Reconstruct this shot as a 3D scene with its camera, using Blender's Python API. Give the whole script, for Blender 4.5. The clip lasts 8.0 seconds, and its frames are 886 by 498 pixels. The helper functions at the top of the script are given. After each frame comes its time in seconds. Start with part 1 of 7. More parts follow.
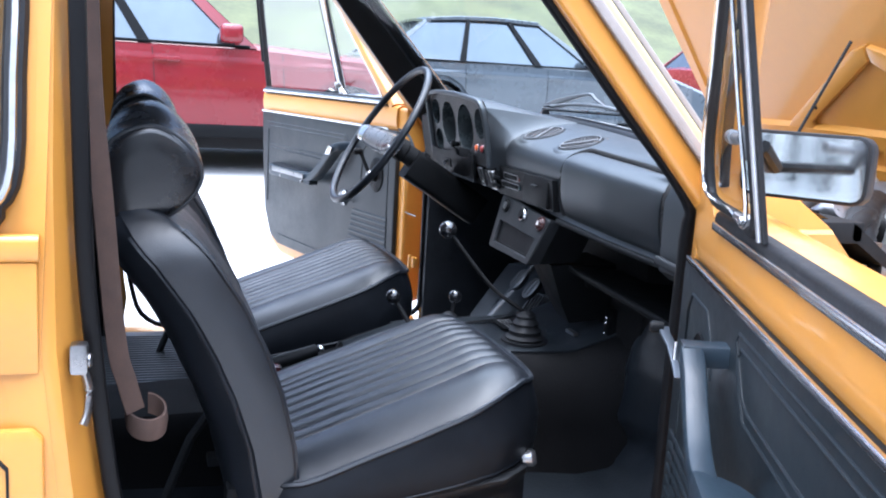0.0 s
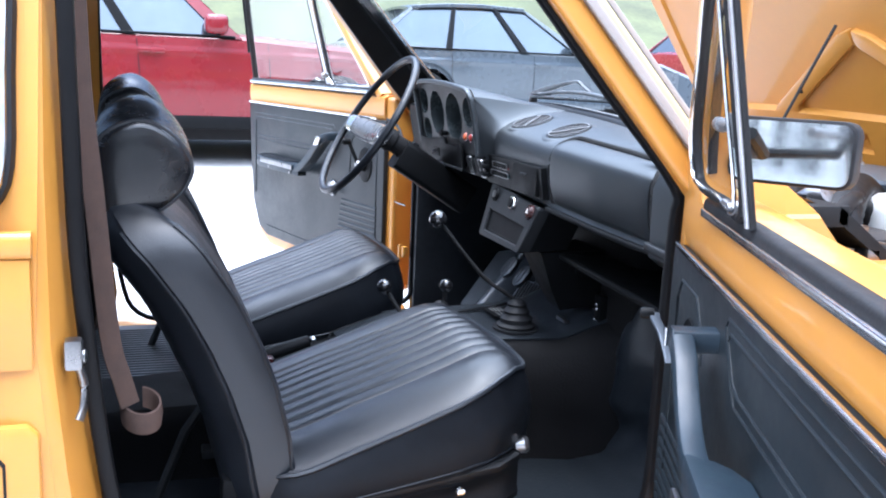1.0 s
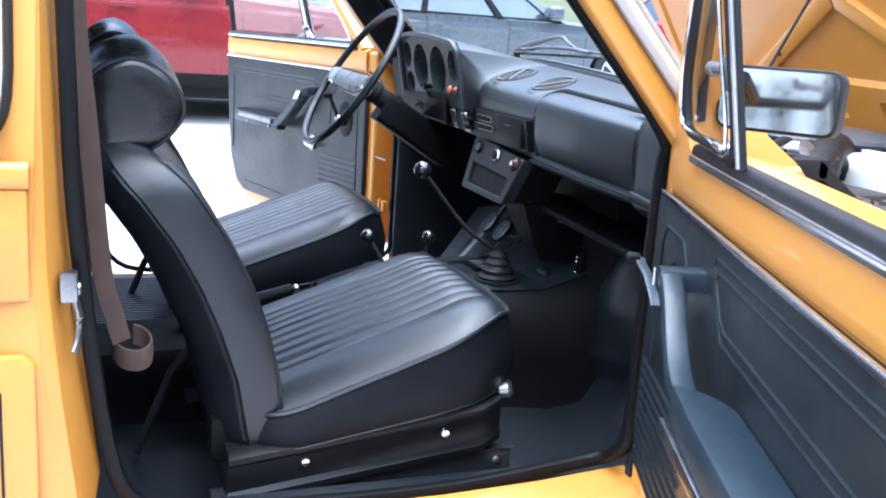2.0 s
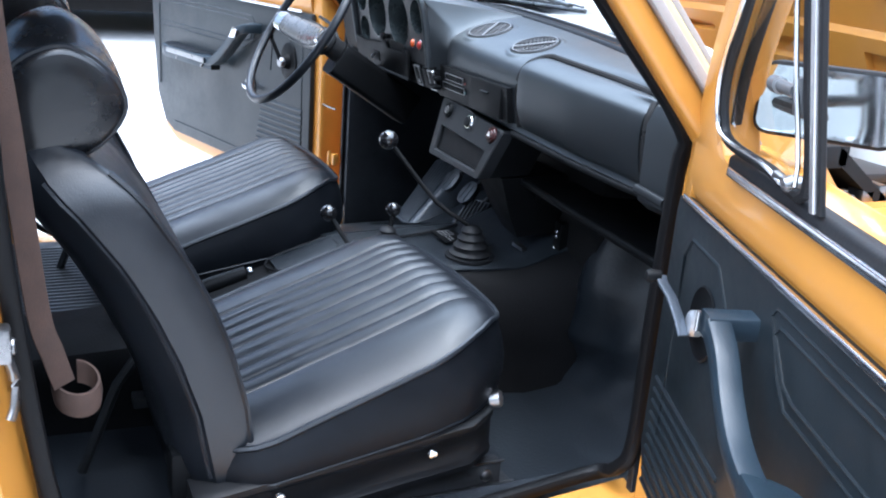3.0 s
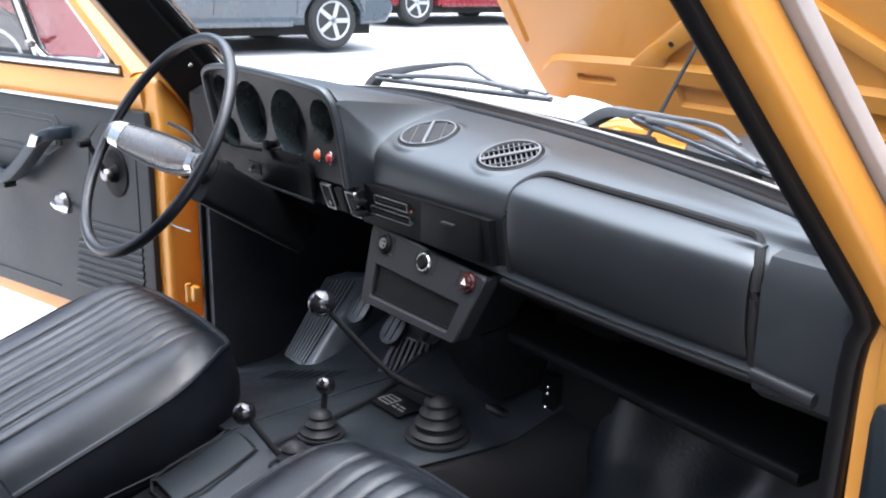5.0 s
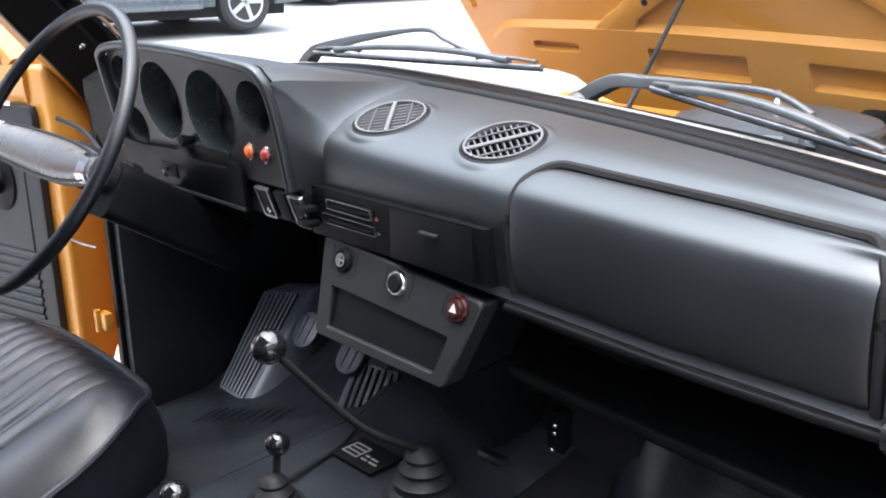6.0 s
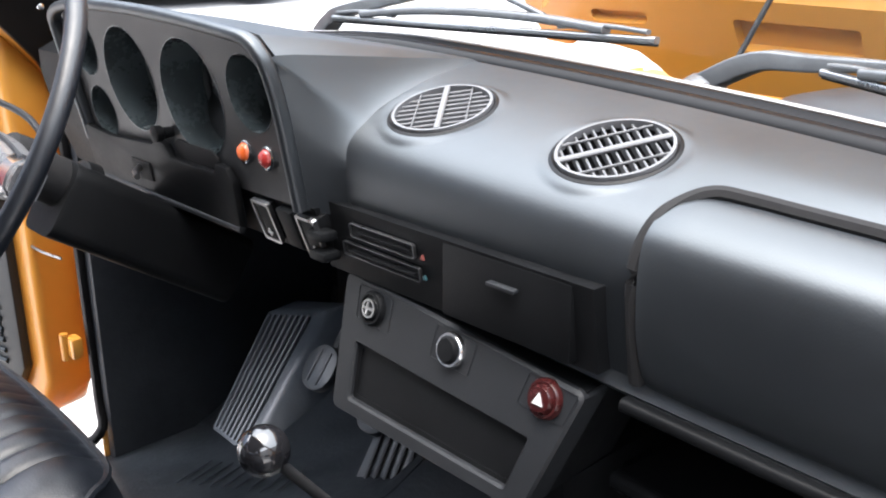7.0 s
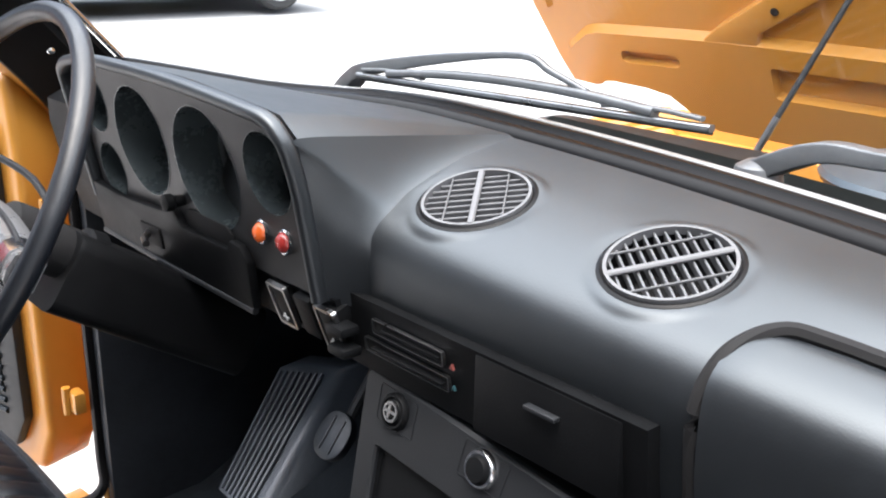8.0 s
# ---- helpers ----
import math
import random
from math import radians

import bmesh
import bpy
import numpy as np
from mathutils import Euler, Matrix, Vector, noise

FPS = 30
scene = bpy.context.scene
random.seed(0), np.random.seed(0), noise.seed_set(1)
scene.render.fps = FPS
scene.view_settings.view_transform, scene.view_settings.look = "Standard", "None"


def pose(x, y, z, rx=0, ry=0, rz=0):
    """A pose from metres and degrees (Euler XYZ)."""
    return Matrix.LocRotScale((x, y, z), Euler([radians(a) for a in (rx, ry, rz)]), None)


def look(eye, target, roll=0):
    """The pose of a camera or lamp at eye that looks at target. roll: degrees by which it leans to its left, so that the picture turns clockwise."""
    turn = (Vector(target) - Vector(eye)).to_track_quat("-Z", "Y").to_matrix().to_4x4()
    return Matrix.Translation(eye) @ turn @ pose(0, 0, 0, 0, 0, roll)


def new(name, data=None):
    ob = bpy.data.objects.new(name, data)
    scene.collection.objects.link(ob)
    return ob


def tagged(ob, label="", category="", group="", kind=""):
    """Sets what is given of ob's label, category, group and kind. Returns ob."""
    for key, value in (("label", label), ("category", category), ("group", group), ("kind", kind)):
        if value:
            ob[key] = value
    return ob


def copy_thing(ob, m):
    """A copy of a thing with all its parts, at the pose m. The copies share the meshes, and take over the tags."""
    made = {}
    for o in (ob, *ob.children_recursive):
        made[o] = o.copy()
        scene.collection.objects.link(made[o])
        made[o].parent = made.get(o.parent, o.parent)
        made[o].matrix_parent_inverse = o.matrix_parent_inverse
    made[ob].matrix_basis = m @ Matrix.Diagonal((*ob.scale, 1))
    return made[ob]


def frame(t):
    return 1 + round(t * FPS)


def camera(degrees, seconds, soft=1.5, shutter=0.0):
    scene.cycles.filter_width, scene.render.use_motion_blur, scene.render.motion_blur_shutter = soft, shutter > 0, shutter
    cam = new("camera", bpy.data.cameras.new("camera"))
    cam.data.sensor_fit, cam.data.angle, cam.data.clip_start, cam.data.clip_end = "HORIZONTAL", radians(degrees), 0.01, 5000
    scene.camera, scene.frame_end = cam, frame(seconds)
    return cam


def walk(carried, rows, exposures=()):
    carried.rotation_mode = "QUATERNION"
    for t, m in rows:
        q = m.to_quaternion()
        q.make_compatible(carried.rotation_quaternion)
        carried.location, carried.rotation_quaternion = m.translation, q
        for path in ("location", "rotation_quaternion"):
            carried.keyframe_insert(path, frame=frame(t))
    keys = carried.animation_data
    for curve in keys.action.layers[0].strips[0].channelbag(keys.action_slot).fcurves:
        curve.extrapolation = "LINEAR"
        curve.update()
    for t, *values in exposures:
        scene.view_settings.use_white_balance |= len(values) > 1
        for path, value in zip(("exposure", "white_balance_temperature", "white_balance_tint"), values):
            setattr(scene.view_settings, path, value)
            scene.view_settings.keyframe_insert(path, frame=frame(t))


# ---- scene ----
cam = camera(50.0, 8.0, soft=2.0)
PATH = [
    (0, (1.844, -0.734, 1.219), (-0.03, -0.13, 0.869), 3.34),
    (0.5, (1.843, -0.738, 1.221), (-0.026, -0.122, 0.865), 3.07),
    (1, (1.849, -0.739, 1.223), (-0.013, -0.113, 0.849), 2.58),
    (1.5, (1.856, -0.747, 1.212), (0.002, -0.106, 0.821), 2.59),
    (2, (1.863, -0.773, 1.194), (0.037, -0.086, 0.755), 3.92),
    (2.2, (1.857, -0.784, 1.193), (0.048, -0.062, 0.737), 4.17),
    (3.3, (1.548, -0.787, 1.329), (-0.126, 0.072, 0.648), 4.21),
    (3.5, (1.491, -0.802, 1.351), (-0.157, 0.086, 0.648), 3.81),
    (4, (1.32, -0.809, 1.359), (-0.273, 0.193, 0.681), 2.07),
    (4.5, (1.19, -0.831, 1.34), (-0.339, 0.338, 0.796), 1.69),
    (4.7, (1.144, -0.804, 1.337), (-0.371, 0.383, 0.795), 1.37),
    (5.8, (0.89, -0.659, 1.298), (-0.549, 0.616, 0.744), -0.34),
    (6, (0.829, -0.624, 1.291), (-0.564, 0.686, 0.706), -0.83),
    (6.5, (0.7, -0.544, 1.25), (-0.659, 0.793, 0.647), -1.63),
    (7, (0.572, -0.444, 1.256), (-0.829, 0.835, 0.619), -0.24),
    (7.5, (0.494, -0.414, 1.289), (-0.91, 0.859, 0.651), 1.32),
    (8, (0.504, -0.403, 1.3), (-0.916, 0.862, 0.681), 1.02),
]
walk(cam, [(t, look(eye, target, roll)) for t, eye, target, roll in PATH], [(0.0, 2.30, 5100, 10), (1.0, 2.41, 5100, 10), (2.2, 2.42, 5000, 8), (3.5, 2.27, 5150, 6), (4.5, 2.32, 5500, 10), (5.8, 2.33, 5750, 10), (6.5, 2.5, 5900, 10), (7.0, 2.65, 5950, 10), (7.5, 2.48, 5900, 10), (8.0, 2.34, 6000, 10)])

# ---- light ----
world = bpy.data.worlds.new("world")
scene.world = world
world.use_nodes = True
wn = world.node_tree
sky = wn.nodes.new("ShaderNodeTexSky")
sky.sky_type, sky.sun_disc = "NISHITA", False
sky.sun_elevation, sky.sun_rotation = radians(80), radians(160)
sky.air_density, sky.dust_density, sky.ozone_density = 1.0, 10.0, 1.0
wn.links.new(sky.outputs["Color"], wn.nodes["Background"].inputs["Color"])
wn.nodes["Background"].inputs["Strength"].default_value = 0.085
sun = new("sun", bpy.data.lights.new("sun", "SUN"))
sun.data.energy, sun.data.angle, sun.data.color = 2.5, radians(122), (1.0, 0.965, 0.92)
sun.matrix_world = look((0.3, -0.6, 4.9), (0, 0, 0))


# ---- materials ----
def mat(name, color, rough=0.5, metal=0.0, var=0.12, scale=12.0, bump=0.0, grain=300.0, coat=0.0, rvar=0.1, spec=0.5, tint=(1, 1, 1)):
    m = bpy.data.materials.new(name)
    m.use_nodes = True
    nt = m.node_tree
    b = nt.nodes["Principled BSDF"]
    b.inputs["Roughness"].default_value = rough
    b.inputs["Metallic"].default_value = metal
    b.inputs["Specular IOR Level"].default_value = spec
    b.inputs["Specular Tint"].default_value = (*tint, 1)
    b.inputs["Coat Weight"].default_value = coat
    b.inputs["Coat Roughness"].default_value = 0.06
    co = nt.nodes.new("ShaderNodeTexCoord")

    def tex(s, detail):
        n = nt.nodes.new("ShaderNodeTexNoise")
        n.inputs["Scale"].default_value, n.inputs["Detail"].default_value = s, detail
        nt.links.new(co.outputs["Object"], n.inputs["Vector"])
        return n
    big, small = tex(scale, 4), tex(scale * 9, 3)
    mix = nt.nodes.new("ShaderNodeMath")
    mix.operation = "MULTIPLY_ADD"
    nt.links.new(small.outputs["Fac"], mix.inputs[0])
    mix.inputs[1].default_value = 0.45
    nt.links.new(big.outputs["Fac"], mix.inputs[2])
    ramp = nt.nodes.new("ShaderNodeMapRange")
    ramp.inputs["From Min"].default_value, ramp.inputs["From Max"].default_value = 0.4, 1.05
    ramp.inputs["To Min"].default_value, ramp.inputs["To Max"].default_value = 1 - var, 1 + var
    nt.links.new(mix.outputs[0], ramp.inputs["Value"])
    mul = nt.nodes.new("ShaderNodeMix")
    mul.data_type, mul.blend_type = "RGBA", "MULTIPLY"
    mul.inputs["Factor"].default_value = 1.0
    mul.inputs["A"].default_value = (*color, 1)
    nt.links.new(ramp.outputs["Result"], mul.inputs["B"])
    nt.links.new(mul.outputs["Result"], b.inputs["Base Color"])
    rr = nt.nodes.new("ShaderNodeMapRange")
    rr.inputs["From Min"].default_value, rr.inputs["From Max"].default_value = 0.4, 1.05
    rr.inputs["To Min"].default_value, rr.inputs["To Max"].default_value = max(0.02, rough - rvar * 0.5), min(1, rough + rvar)
    nt.links.new(mix.outputs[0], rr.inputs["Value"])
    nt.links.new(rr.outputs["Result"], b.inputs["Roughness"])
    if bump:
        g = tex(grain, 3)
        bn = nt.nodes.new("ShaderNodeBump")
        bn.inputs["Strength"].default_value, bn.inputs["Distance"].default_value = bump, 0.002
        nt.links.new(g.outputs["Fac"], bn.inputs["Height"])
        nt.links.new(bn.outputs["Normal"], b.inputs["Normal"])
    return m


def glass(name, tint=(1, 1, 1), rough=0.0, gloss=0.05):
    m = bpy.data.materials.new(name)
    m.use_nodes = True
    nt = m.node_tree
    nt.nodes.remove(nt.nodes["Principled BSDF"])
    tr, gl, mx = (nt.nodes.new("ShaderNode" + k) for k in ("BsdfTransparent", "BsdfGlossy", "MixShader"))
    tr.inputs["Color"].default_value = (*tint, 1)
    gl.inputs["Roughness"].default_value = rough
    mx.inputs[0].default_value = gloss
    nt.links.new(tr.outputs[0], mx.inputs[1])
    nt.links.new(gl.outputs[0], mx.inputs[2])
    nt.links.new(mx.outputs[0], nt.nodes["Material Output"].inputs["Surface"])
    return m


YELLOW = mat("yellow_paint", (0.53, 0.242, 0.036), 0.32, var=0.06, scale=5, coat=0.35, bump=0.03, grain=60)
VINYL = mat("black_vinyl", (0.0066, 0.0084, 0.0118), 0.35, var=0.3, scale=14, bump=0.12, grain=500, rvar=0.16, spec=0.58)
VINYL_DULL = mat("dull_vinyl", (0.006, 0.0072, 0.0095), 0.45, var=0.4, scale=14, bump=0.06, grain=420, rvar=0.2, spec=0.15)
DASH = mat("dash_padding", (0.0075, 0.0088, 0.0105), 0.42, var=0.2, scale=9, bump=0.05, grain=700, rvar=0.06, spec=0.95, tint=(0.88, 0.95, 1.0))
WELL = mat("gauge_well_plastic", (0.045, 0.056, 0.060), 0.24, var=0.3, scale=25, spec=0.5)
PLASTIC = mat("black_plastic", (0.0052, 0.0056, 0.0062), 0.46, var=0.3, scale=25, bump=0.08, grain=700, spec=0.11)
PLASTIC_GREY = mat("dark_grey_plastic", (0.013, 0.0143, 0.0162), 0.48, var=0.2, scale=25, bump=0.08, grain=700, spec=0.3)
COLD = mat("blue_green_mark", (0.02, 0.06, 0.07), 0.4)
HEAT = mat("dull_red_mark", (0.12, 0.03, 0.025), 0.4)
HAZARD = mat("dark_red_plastic", (0.03, 0.005, 0.005), 0.25)
TOE_MAT = mat("grey_blue_toe_mat", (0.0115, 0.0148, 0.0195), 0.40, var=0.4, scale=7, bump=0.3, grain=160, spec=0.5)
GAUGE_PANEL = mat("gauge_panel_grey", (0.02, 0.0205, 0.0215), 0.4, var=0.15, scale=25, bump=0.1, grain=700, spec=0.25)
TUNNEL = mat("tunnel_rubber", (0.0135, 0.0168, 0.021), 0.36, var=0.4, scale=9, bump=0.2, grain=180, rvar=0.2)
SEAL = mat("seal_rubber", (0.006, 0.006, 0.0065), 0.38, var=0.08, scale=30, rvar=0.02, spec=0.14)
# yellow gutter paint, paled so that its colour carries the sky's glare
CREAM = mat("glare_gutter_paint", (0.62, 0.52, 0.28), 0.3, var=0.08, scale=20, coat=0.3)
FILTER_BLUE = mat("blue_grey_filter_paint", (0.085, 0.105, 0.125), 0.32, var=0.2, scale=18, coat=0.2)
TRIMCARD = mat("door_trim_card", (0.0068, 0.0105, 0.0135), 0.40, var=0.25, scale=8, bump=0.08, grain=420, rvar=0.14)
RUBBER = mat("black_rubber", (0.012, 0.0125, 0.014), 0.5, var=0.3, scale=30, bump=0.1, grain=300, spec=0.25)
MAT_RUBBER = mat("floor_mat_rubber", (0.018, 0.021, 0.026), 0.42, var=0.5, scale=7, bump=0.15, grain=180, rvar=0.2, spec=0.3)
CHROME = mat("chrome", (0.75, 0.76, 0.78), 0.16, 1.0, var=0.1, scale=40)
STEEL = mat("dull_steel", (0.3, 0.3, 0.305), 0.3, 1.0, var=0.25, scale=40)
GREY_PAINT = mat("grey_wiper_paint", (0.13, 0.135, 0.142), 0.33, 0.4, var=0.2, scale=40)
GREY_VENT = mat("light_grey_vent_plastic", (0.105, 0.107, 0.112), 0.45, var=0.1, scale=50)
SPOKE = mat("grey_spoke_plastic", (0.11, 0.112, 0.115), 0.26, var=0.06, scale=20, bump=0.015)
VINYL_GLOSS = mat("glossy_black_vinyl", (0.006, 0.0068, 0.0085), 0.23, var=0.3, scale=14, bump=0.05, grain=400, rvar=0.1, spec=0.55)
BELT = mat("brown_webbing", (0.06, 0.036, 0.027), 0.8, var=0.3, scale=40, bump=0.6, grain=900)
WHITE = mat("white_plastic", (0.6, 0.61, 0.6), 0.5, var=0.06)
DARK = mat("engine_black", (0.02, 0.021, 0.023), 0.5, var=0.5, scale=20, bump=0.3, grain=120)
RED_LENS = mat("red_lens", (0.35, 0.03, 0.025), 0.2, coat=0.8)
ORANGE_LENS = mat("orange_lens", (0.75, 0.13, 0.02), 0.2, coat=0.8)
BLACK = mat("matt_black", (0.014, 0.014, 0.0145), 0.7, var=0.3, spec=0.15)
RED_PAINT = mat("red_paint", (0.15, 0.007, 0.012), 0.25, var=0.08, scale=2, coat=0.5, spec=0.35)
GREY_CAR = mat("grey_blue_paint", (0.075, 0.09, 0.105), 0.25, 0.3, var=0.08, scale=2, coat=0.8)
TINTED = mat("tinted_window", (0.11, 0.13, 0.15), 0.04, 0.75, var=0.15, scale=1.5)
TYRE = mat("tyre_rubber", (0.015, 0.015, 0.015), 0.7, var=0.3)
ALLOY = mat("alloy_rim", (0.55, 0.56, 0.58), 0.3, 0.8, var=0.15)
GROUND = mat("pale_concrete", (0.35, 0.345, 0.337), 0.85, var=0.14, scale=0.7, bump=0.4, grain=60)
GRASS = mat("dry_grass", (0.07, 0.078, 0.036), 0.9, var=0.5, scale=0.9, bump=0.6, grain=12)
FOOTREST = mat("footrest_rubber", (0.05, 0.06, 0.074), 0.36, var=0.25, scale=20, bump=0.1, spec=0.7)
SCUTTLE = mat("black_scuttle_paint", (0.004, 0.004, 0.0045), 0.12, var=0.3, scale=15, spec=0.5)
INTAKE = mat("dark_intake_mesh", (0.005, 0.006, 0.006), 0.8, var=0.4, scale=60, bump=0.3, grain=400, spec=0.03)
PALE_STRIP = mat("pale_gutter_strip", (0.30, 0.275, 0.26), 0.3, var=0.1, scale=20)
GREY_TRIM = mat("grey_screen_strip", (0.24, 0.237, 0.235), 0.35, var=0.15, scale=20)
KERB = mat("pale_kerb", (0.62, 0.6, 0.56), 0.85, var=0.1, scale=2, bump=0.2, grain=40)
FELT = mat("black_tunnel_felt", (0.007, 0.007, 0.0076), 0.75, var=0.35, scale=18, bump=0.4, grain=260, spec=0.15)
METAL_BLUE = mat("crank_arm_metal", (0.06, 0.072, 0.09), 0.38, 0.5, var=0.15, scale=30)
ARMREST = mat("blue_grey_armrest_vinyl", (0.0105, 0.0195, 0.029), 0.4, var=0.2, scale=14, bump=0.08, grain=420, rvar=0.12, spec=0.5)
DARK_PANE = glass("dark_rear_glass", (0.42, 0.46, 0.5), gloss=0.06)
VALANCE = mat("black_valance_plastic", (0.0042, 0.0046, 0.0056), 0.4, var=0.3, scale=25, bump=0.06, grain=600, spec=0.3)
GLASS = glass("window_glass", (0.93, 0.96, 0.96))
DOOR_GLASS = glass("door_glass", (0.9, 0.93, 0.93), gloss=0.16)
CLEAR = glass("gauge_glass", (0.98, 0.98, 0.98), gloss=0.16)
MIRROR = mat("mirror_silver", (0.85, 0.87, 0.88), 0.02, 1.0, var=0.02)


# ---- mesh helpers ----
def V(*a):
    return Vector(a)


def part(name, bm, material, parent=None, label="", angle=38, flat=False):
    bmesh.ops.remove_doubles(bm, verts=bm.verts[:], dist=1e-5)
    bmesh.ops.recalc_face_normals(bm, faces=bm.faces[:])
    me = bpy.data.meshes.new(name)
    bm.to_mesh(me)
    bm.free()
    if not flat:
        me.polygons.foreach_set("use_smooth", [True] * len(me.polygons))
        me.set_sharp_from_angle(angle=radians(angle))
    me.materials.append(material)
    ob = new(name, me)
    if parent is not None:
        ob.parent = parent
    return tagged(ob, label)


def thing(name, label, category, group="", kind=""):
    ob = new(name)
    ob.empty_display_size = 0.1
    ob["base"] = 1
    return tagged(ob, label, category, group, kind)


def shape(verts, faces):
    bm = bmesh.new()
    vs = [bm.verts.new(v) for v in verts]
    for f in faces:
        try:
            bm.faces.new([vs[i] for i in f])
        except ValueError:
            pass
    return bm


def join(*bms):
    me = bpy.data.meshes.new("tmp")
    out = bmesh.new()
    for b in bms:
        b.to_mesh(me)
        out.from_mesh(me)
        b.free()
    bpy.data.meshes.remove(me)
    return out


def moved(bm, m):
    bmesh.ops.transform(bm, matrix=m, verts=bm.verts[:])
    return bm


def mapped(bm, f):
    for v in bm.verts:
        v.co = f(*v.co)
    return bm


def bevel(bm, w, seg=2, deg=30):
    if w > 0:
        es = [e for e in bm.edges if len(e.link_faces) == 2 and e.calc_face_angle() > radians(deg)]
        bmesh.ops.bevel(bm, geom=es, offset=w, segments=seg, profile=0.6, affect="EDGES")
    return bm


def box(x0, x1, y0, y1, z0, z1, w=0.0, seg=2):
    bm = bmesh.new()
    bmesh.ops.create_cube(bm, size=1)
    moved(bm, Matrix.Translation(((x0 + x1) / 2, (y0 + y1) / 2, (z0 + z1) / 2)) @ Matrix.Diagonal((x1 - x0, y1 - y0, z1 - z0, 1)))
    return bevel(bm, w, seg)


def loft(rings, close=True, caps=True):
    n = len(rings[0])
    verts = [p for r in rings for p in r]
    faces = []
    for i in range(len(rings) - 1):
        for j in range(n if close else n - 1):
            k = (j + 1) % n
            faces.append((i * n + j, i * n + k, (i + 1) * n + k, (i + 1) * n + j))
    if caps and close:
        faces += [tuple(range(n)), tuple(range((len(rings) - 1) * n, len(rings) * n))]
    return shape(verts, faces)


def frames(pts, up):
    pts = [Vector(p) for p in pts]
    out = []
    for i, p in enumerate(pts):
        a, b = pts[max(0, i - 1)], pts[min(len(pts) - 1, i + 1)]
        t = (b - a).normalized()
        s = t.cross(up)
        s = s.normalized() if s.length > 1e-4 else t.orthogonal().normalized()
        out.append((p, s, s.cross(t).normalized(), t))
    return out


def sweep(pts, profile, up=(0, 0, 1), caps=True):
    """A closed profile of (side, up) pairs, or a function of the step, carried along a line."""
    fr = frames(pts, Vector(up))
    rings = []
    for i, (p, s, u, t) in enumerate(fr):
        pr = profile(i / (len(fr) - 1)) if callable(profile) else profile
        rings.append([p + s * a + u * b for a, b in pr])
    return loft(rings, True, caps)


def circle(r, n=12, r2=None):
    return [(r * math.cos(2 * math.pi * k / n), (r2 or r) * math.sin(2 * math.pi * k / n)) for k in range(n)]


def rrect(w, h, r, seg=3):
    out = []
    for cx, cy, a in ((w / 2 - r, h / 2 - r, 0), (-w / 2 + r, h / 2 - r, 90), (-w / 2 + r, -h / 2 + r, 180), (w / 2 - r, -h / 2 + r, 270)):
        for k in range(seg + 1):
            q = radians(a + 90 * k / seg)
            out.append((cx + r * math.cos(q), cy + r * math.sin(q)))
    return out


def tube(pts, r, n=10, up=(0, 0, 1), caps=True):
    return sweep(pts, (lambda s: circle(r[min(len(r) - 1, round(s * (len(r) - 1)))], n)) if isinstance(r, (list, tuple)) else circle(r, n), up, caps)


def smooth(pts, n=6, closed=False):
    """A rounded line through the points."""
    pts = [Vector(p) for p in pts]
    out = []
    m = len(pts)
    for i in range(m if closed else m - 1):
        def g(k):
            return pts[k % m] if closed else pts[max(0, min(m - 1, k))]
        p0, p1, p2, p3 = g(i - 1), g(i), g(i + 1), g(i + 2)
        for k in range(n):
            t = k / n
            out.append(0.5 * (2 * p1 + (p2 - p0) * t + (2 * p0 - 5 * p1 + 4 * p2 - p3) * t * t + (3 * p1 - p0 - 3 * p2 + p3) * t ** 3))
    return out if closed else out + [pts[-1]]


def ring_tube(pts, r, n=8, up=(0, 0, 1)):
    """A tube round a closed line."""
    m = len(pts)
    pts = [Vector(p) for p in pts]
    rings = []
    for i, p in enumerate(pts):
        t = (pts[(i + 1) % m] - pts[i - 1]).normalized()
        s = t.cross(Vector(up))
        s = s.normalized() if s.length > 1e-4 else t.orthogonal().normalized()
        u = s.cross(t)
        pr = circle(r, n) if not isinstance(r, list) else r
        rings.append([p + s * a + u * b for a, b in pr])
    return loft(rings + [rings[0]], True, False)


def prism(poly, d0, d1, f, w=0.0, seg=2):
    """A polygon (a, b) drawn out from depth d0 to d1, laid into space by f(a, b, d)."""
    n = len(poly)
    bm = shape([V(a, b, d0) for a, b in poly] + [V(a, b, d1) for a, b in poly],
               [tuple(range(n)), tuple(range(n, 2 * n))] + [(i, (i + 1) % n, n + (i + 1) % n, n + i) for i in range(n)])
    bmesh.ops.recalc_face_normals(bm, faces=bm.faces[:])
    bevel(bm, w, seg)
    return mapped(bm, lambda a, b, d: f(a, b, d))


def framed(outer, inner, d0, d1, f):
    """A flat frame between two loops of equal count."""
    n = len(outer)
    verts = [V(a, b, d) for d in (d0, d1) for lp in (outer, inner) for a, b in lp]
    faces = []
    for i in range(n):
        k = (i + 1) % n
        faces += [(i, k, n + k, n + i), (2 * n + i, 2 * n + k, 3 * n + k, 3 * n + i), (i, k, 2 * n + k, 2 * n + i), (n + i, n + k, 3 * n + k, 3 * n + i)]
    return mapped(shape(verts, faces), lambda a, b, d: f(a, b, d))


def lathe(profile, n=24):
    """Turned about z: a list of (radius, height)."""
    return loft([[V(r * math.cos(2 * math.pi * k / n), r * math.sin(2 * math.pi * k / n), z) for k in range(n)] for r, z in profile], True, True)


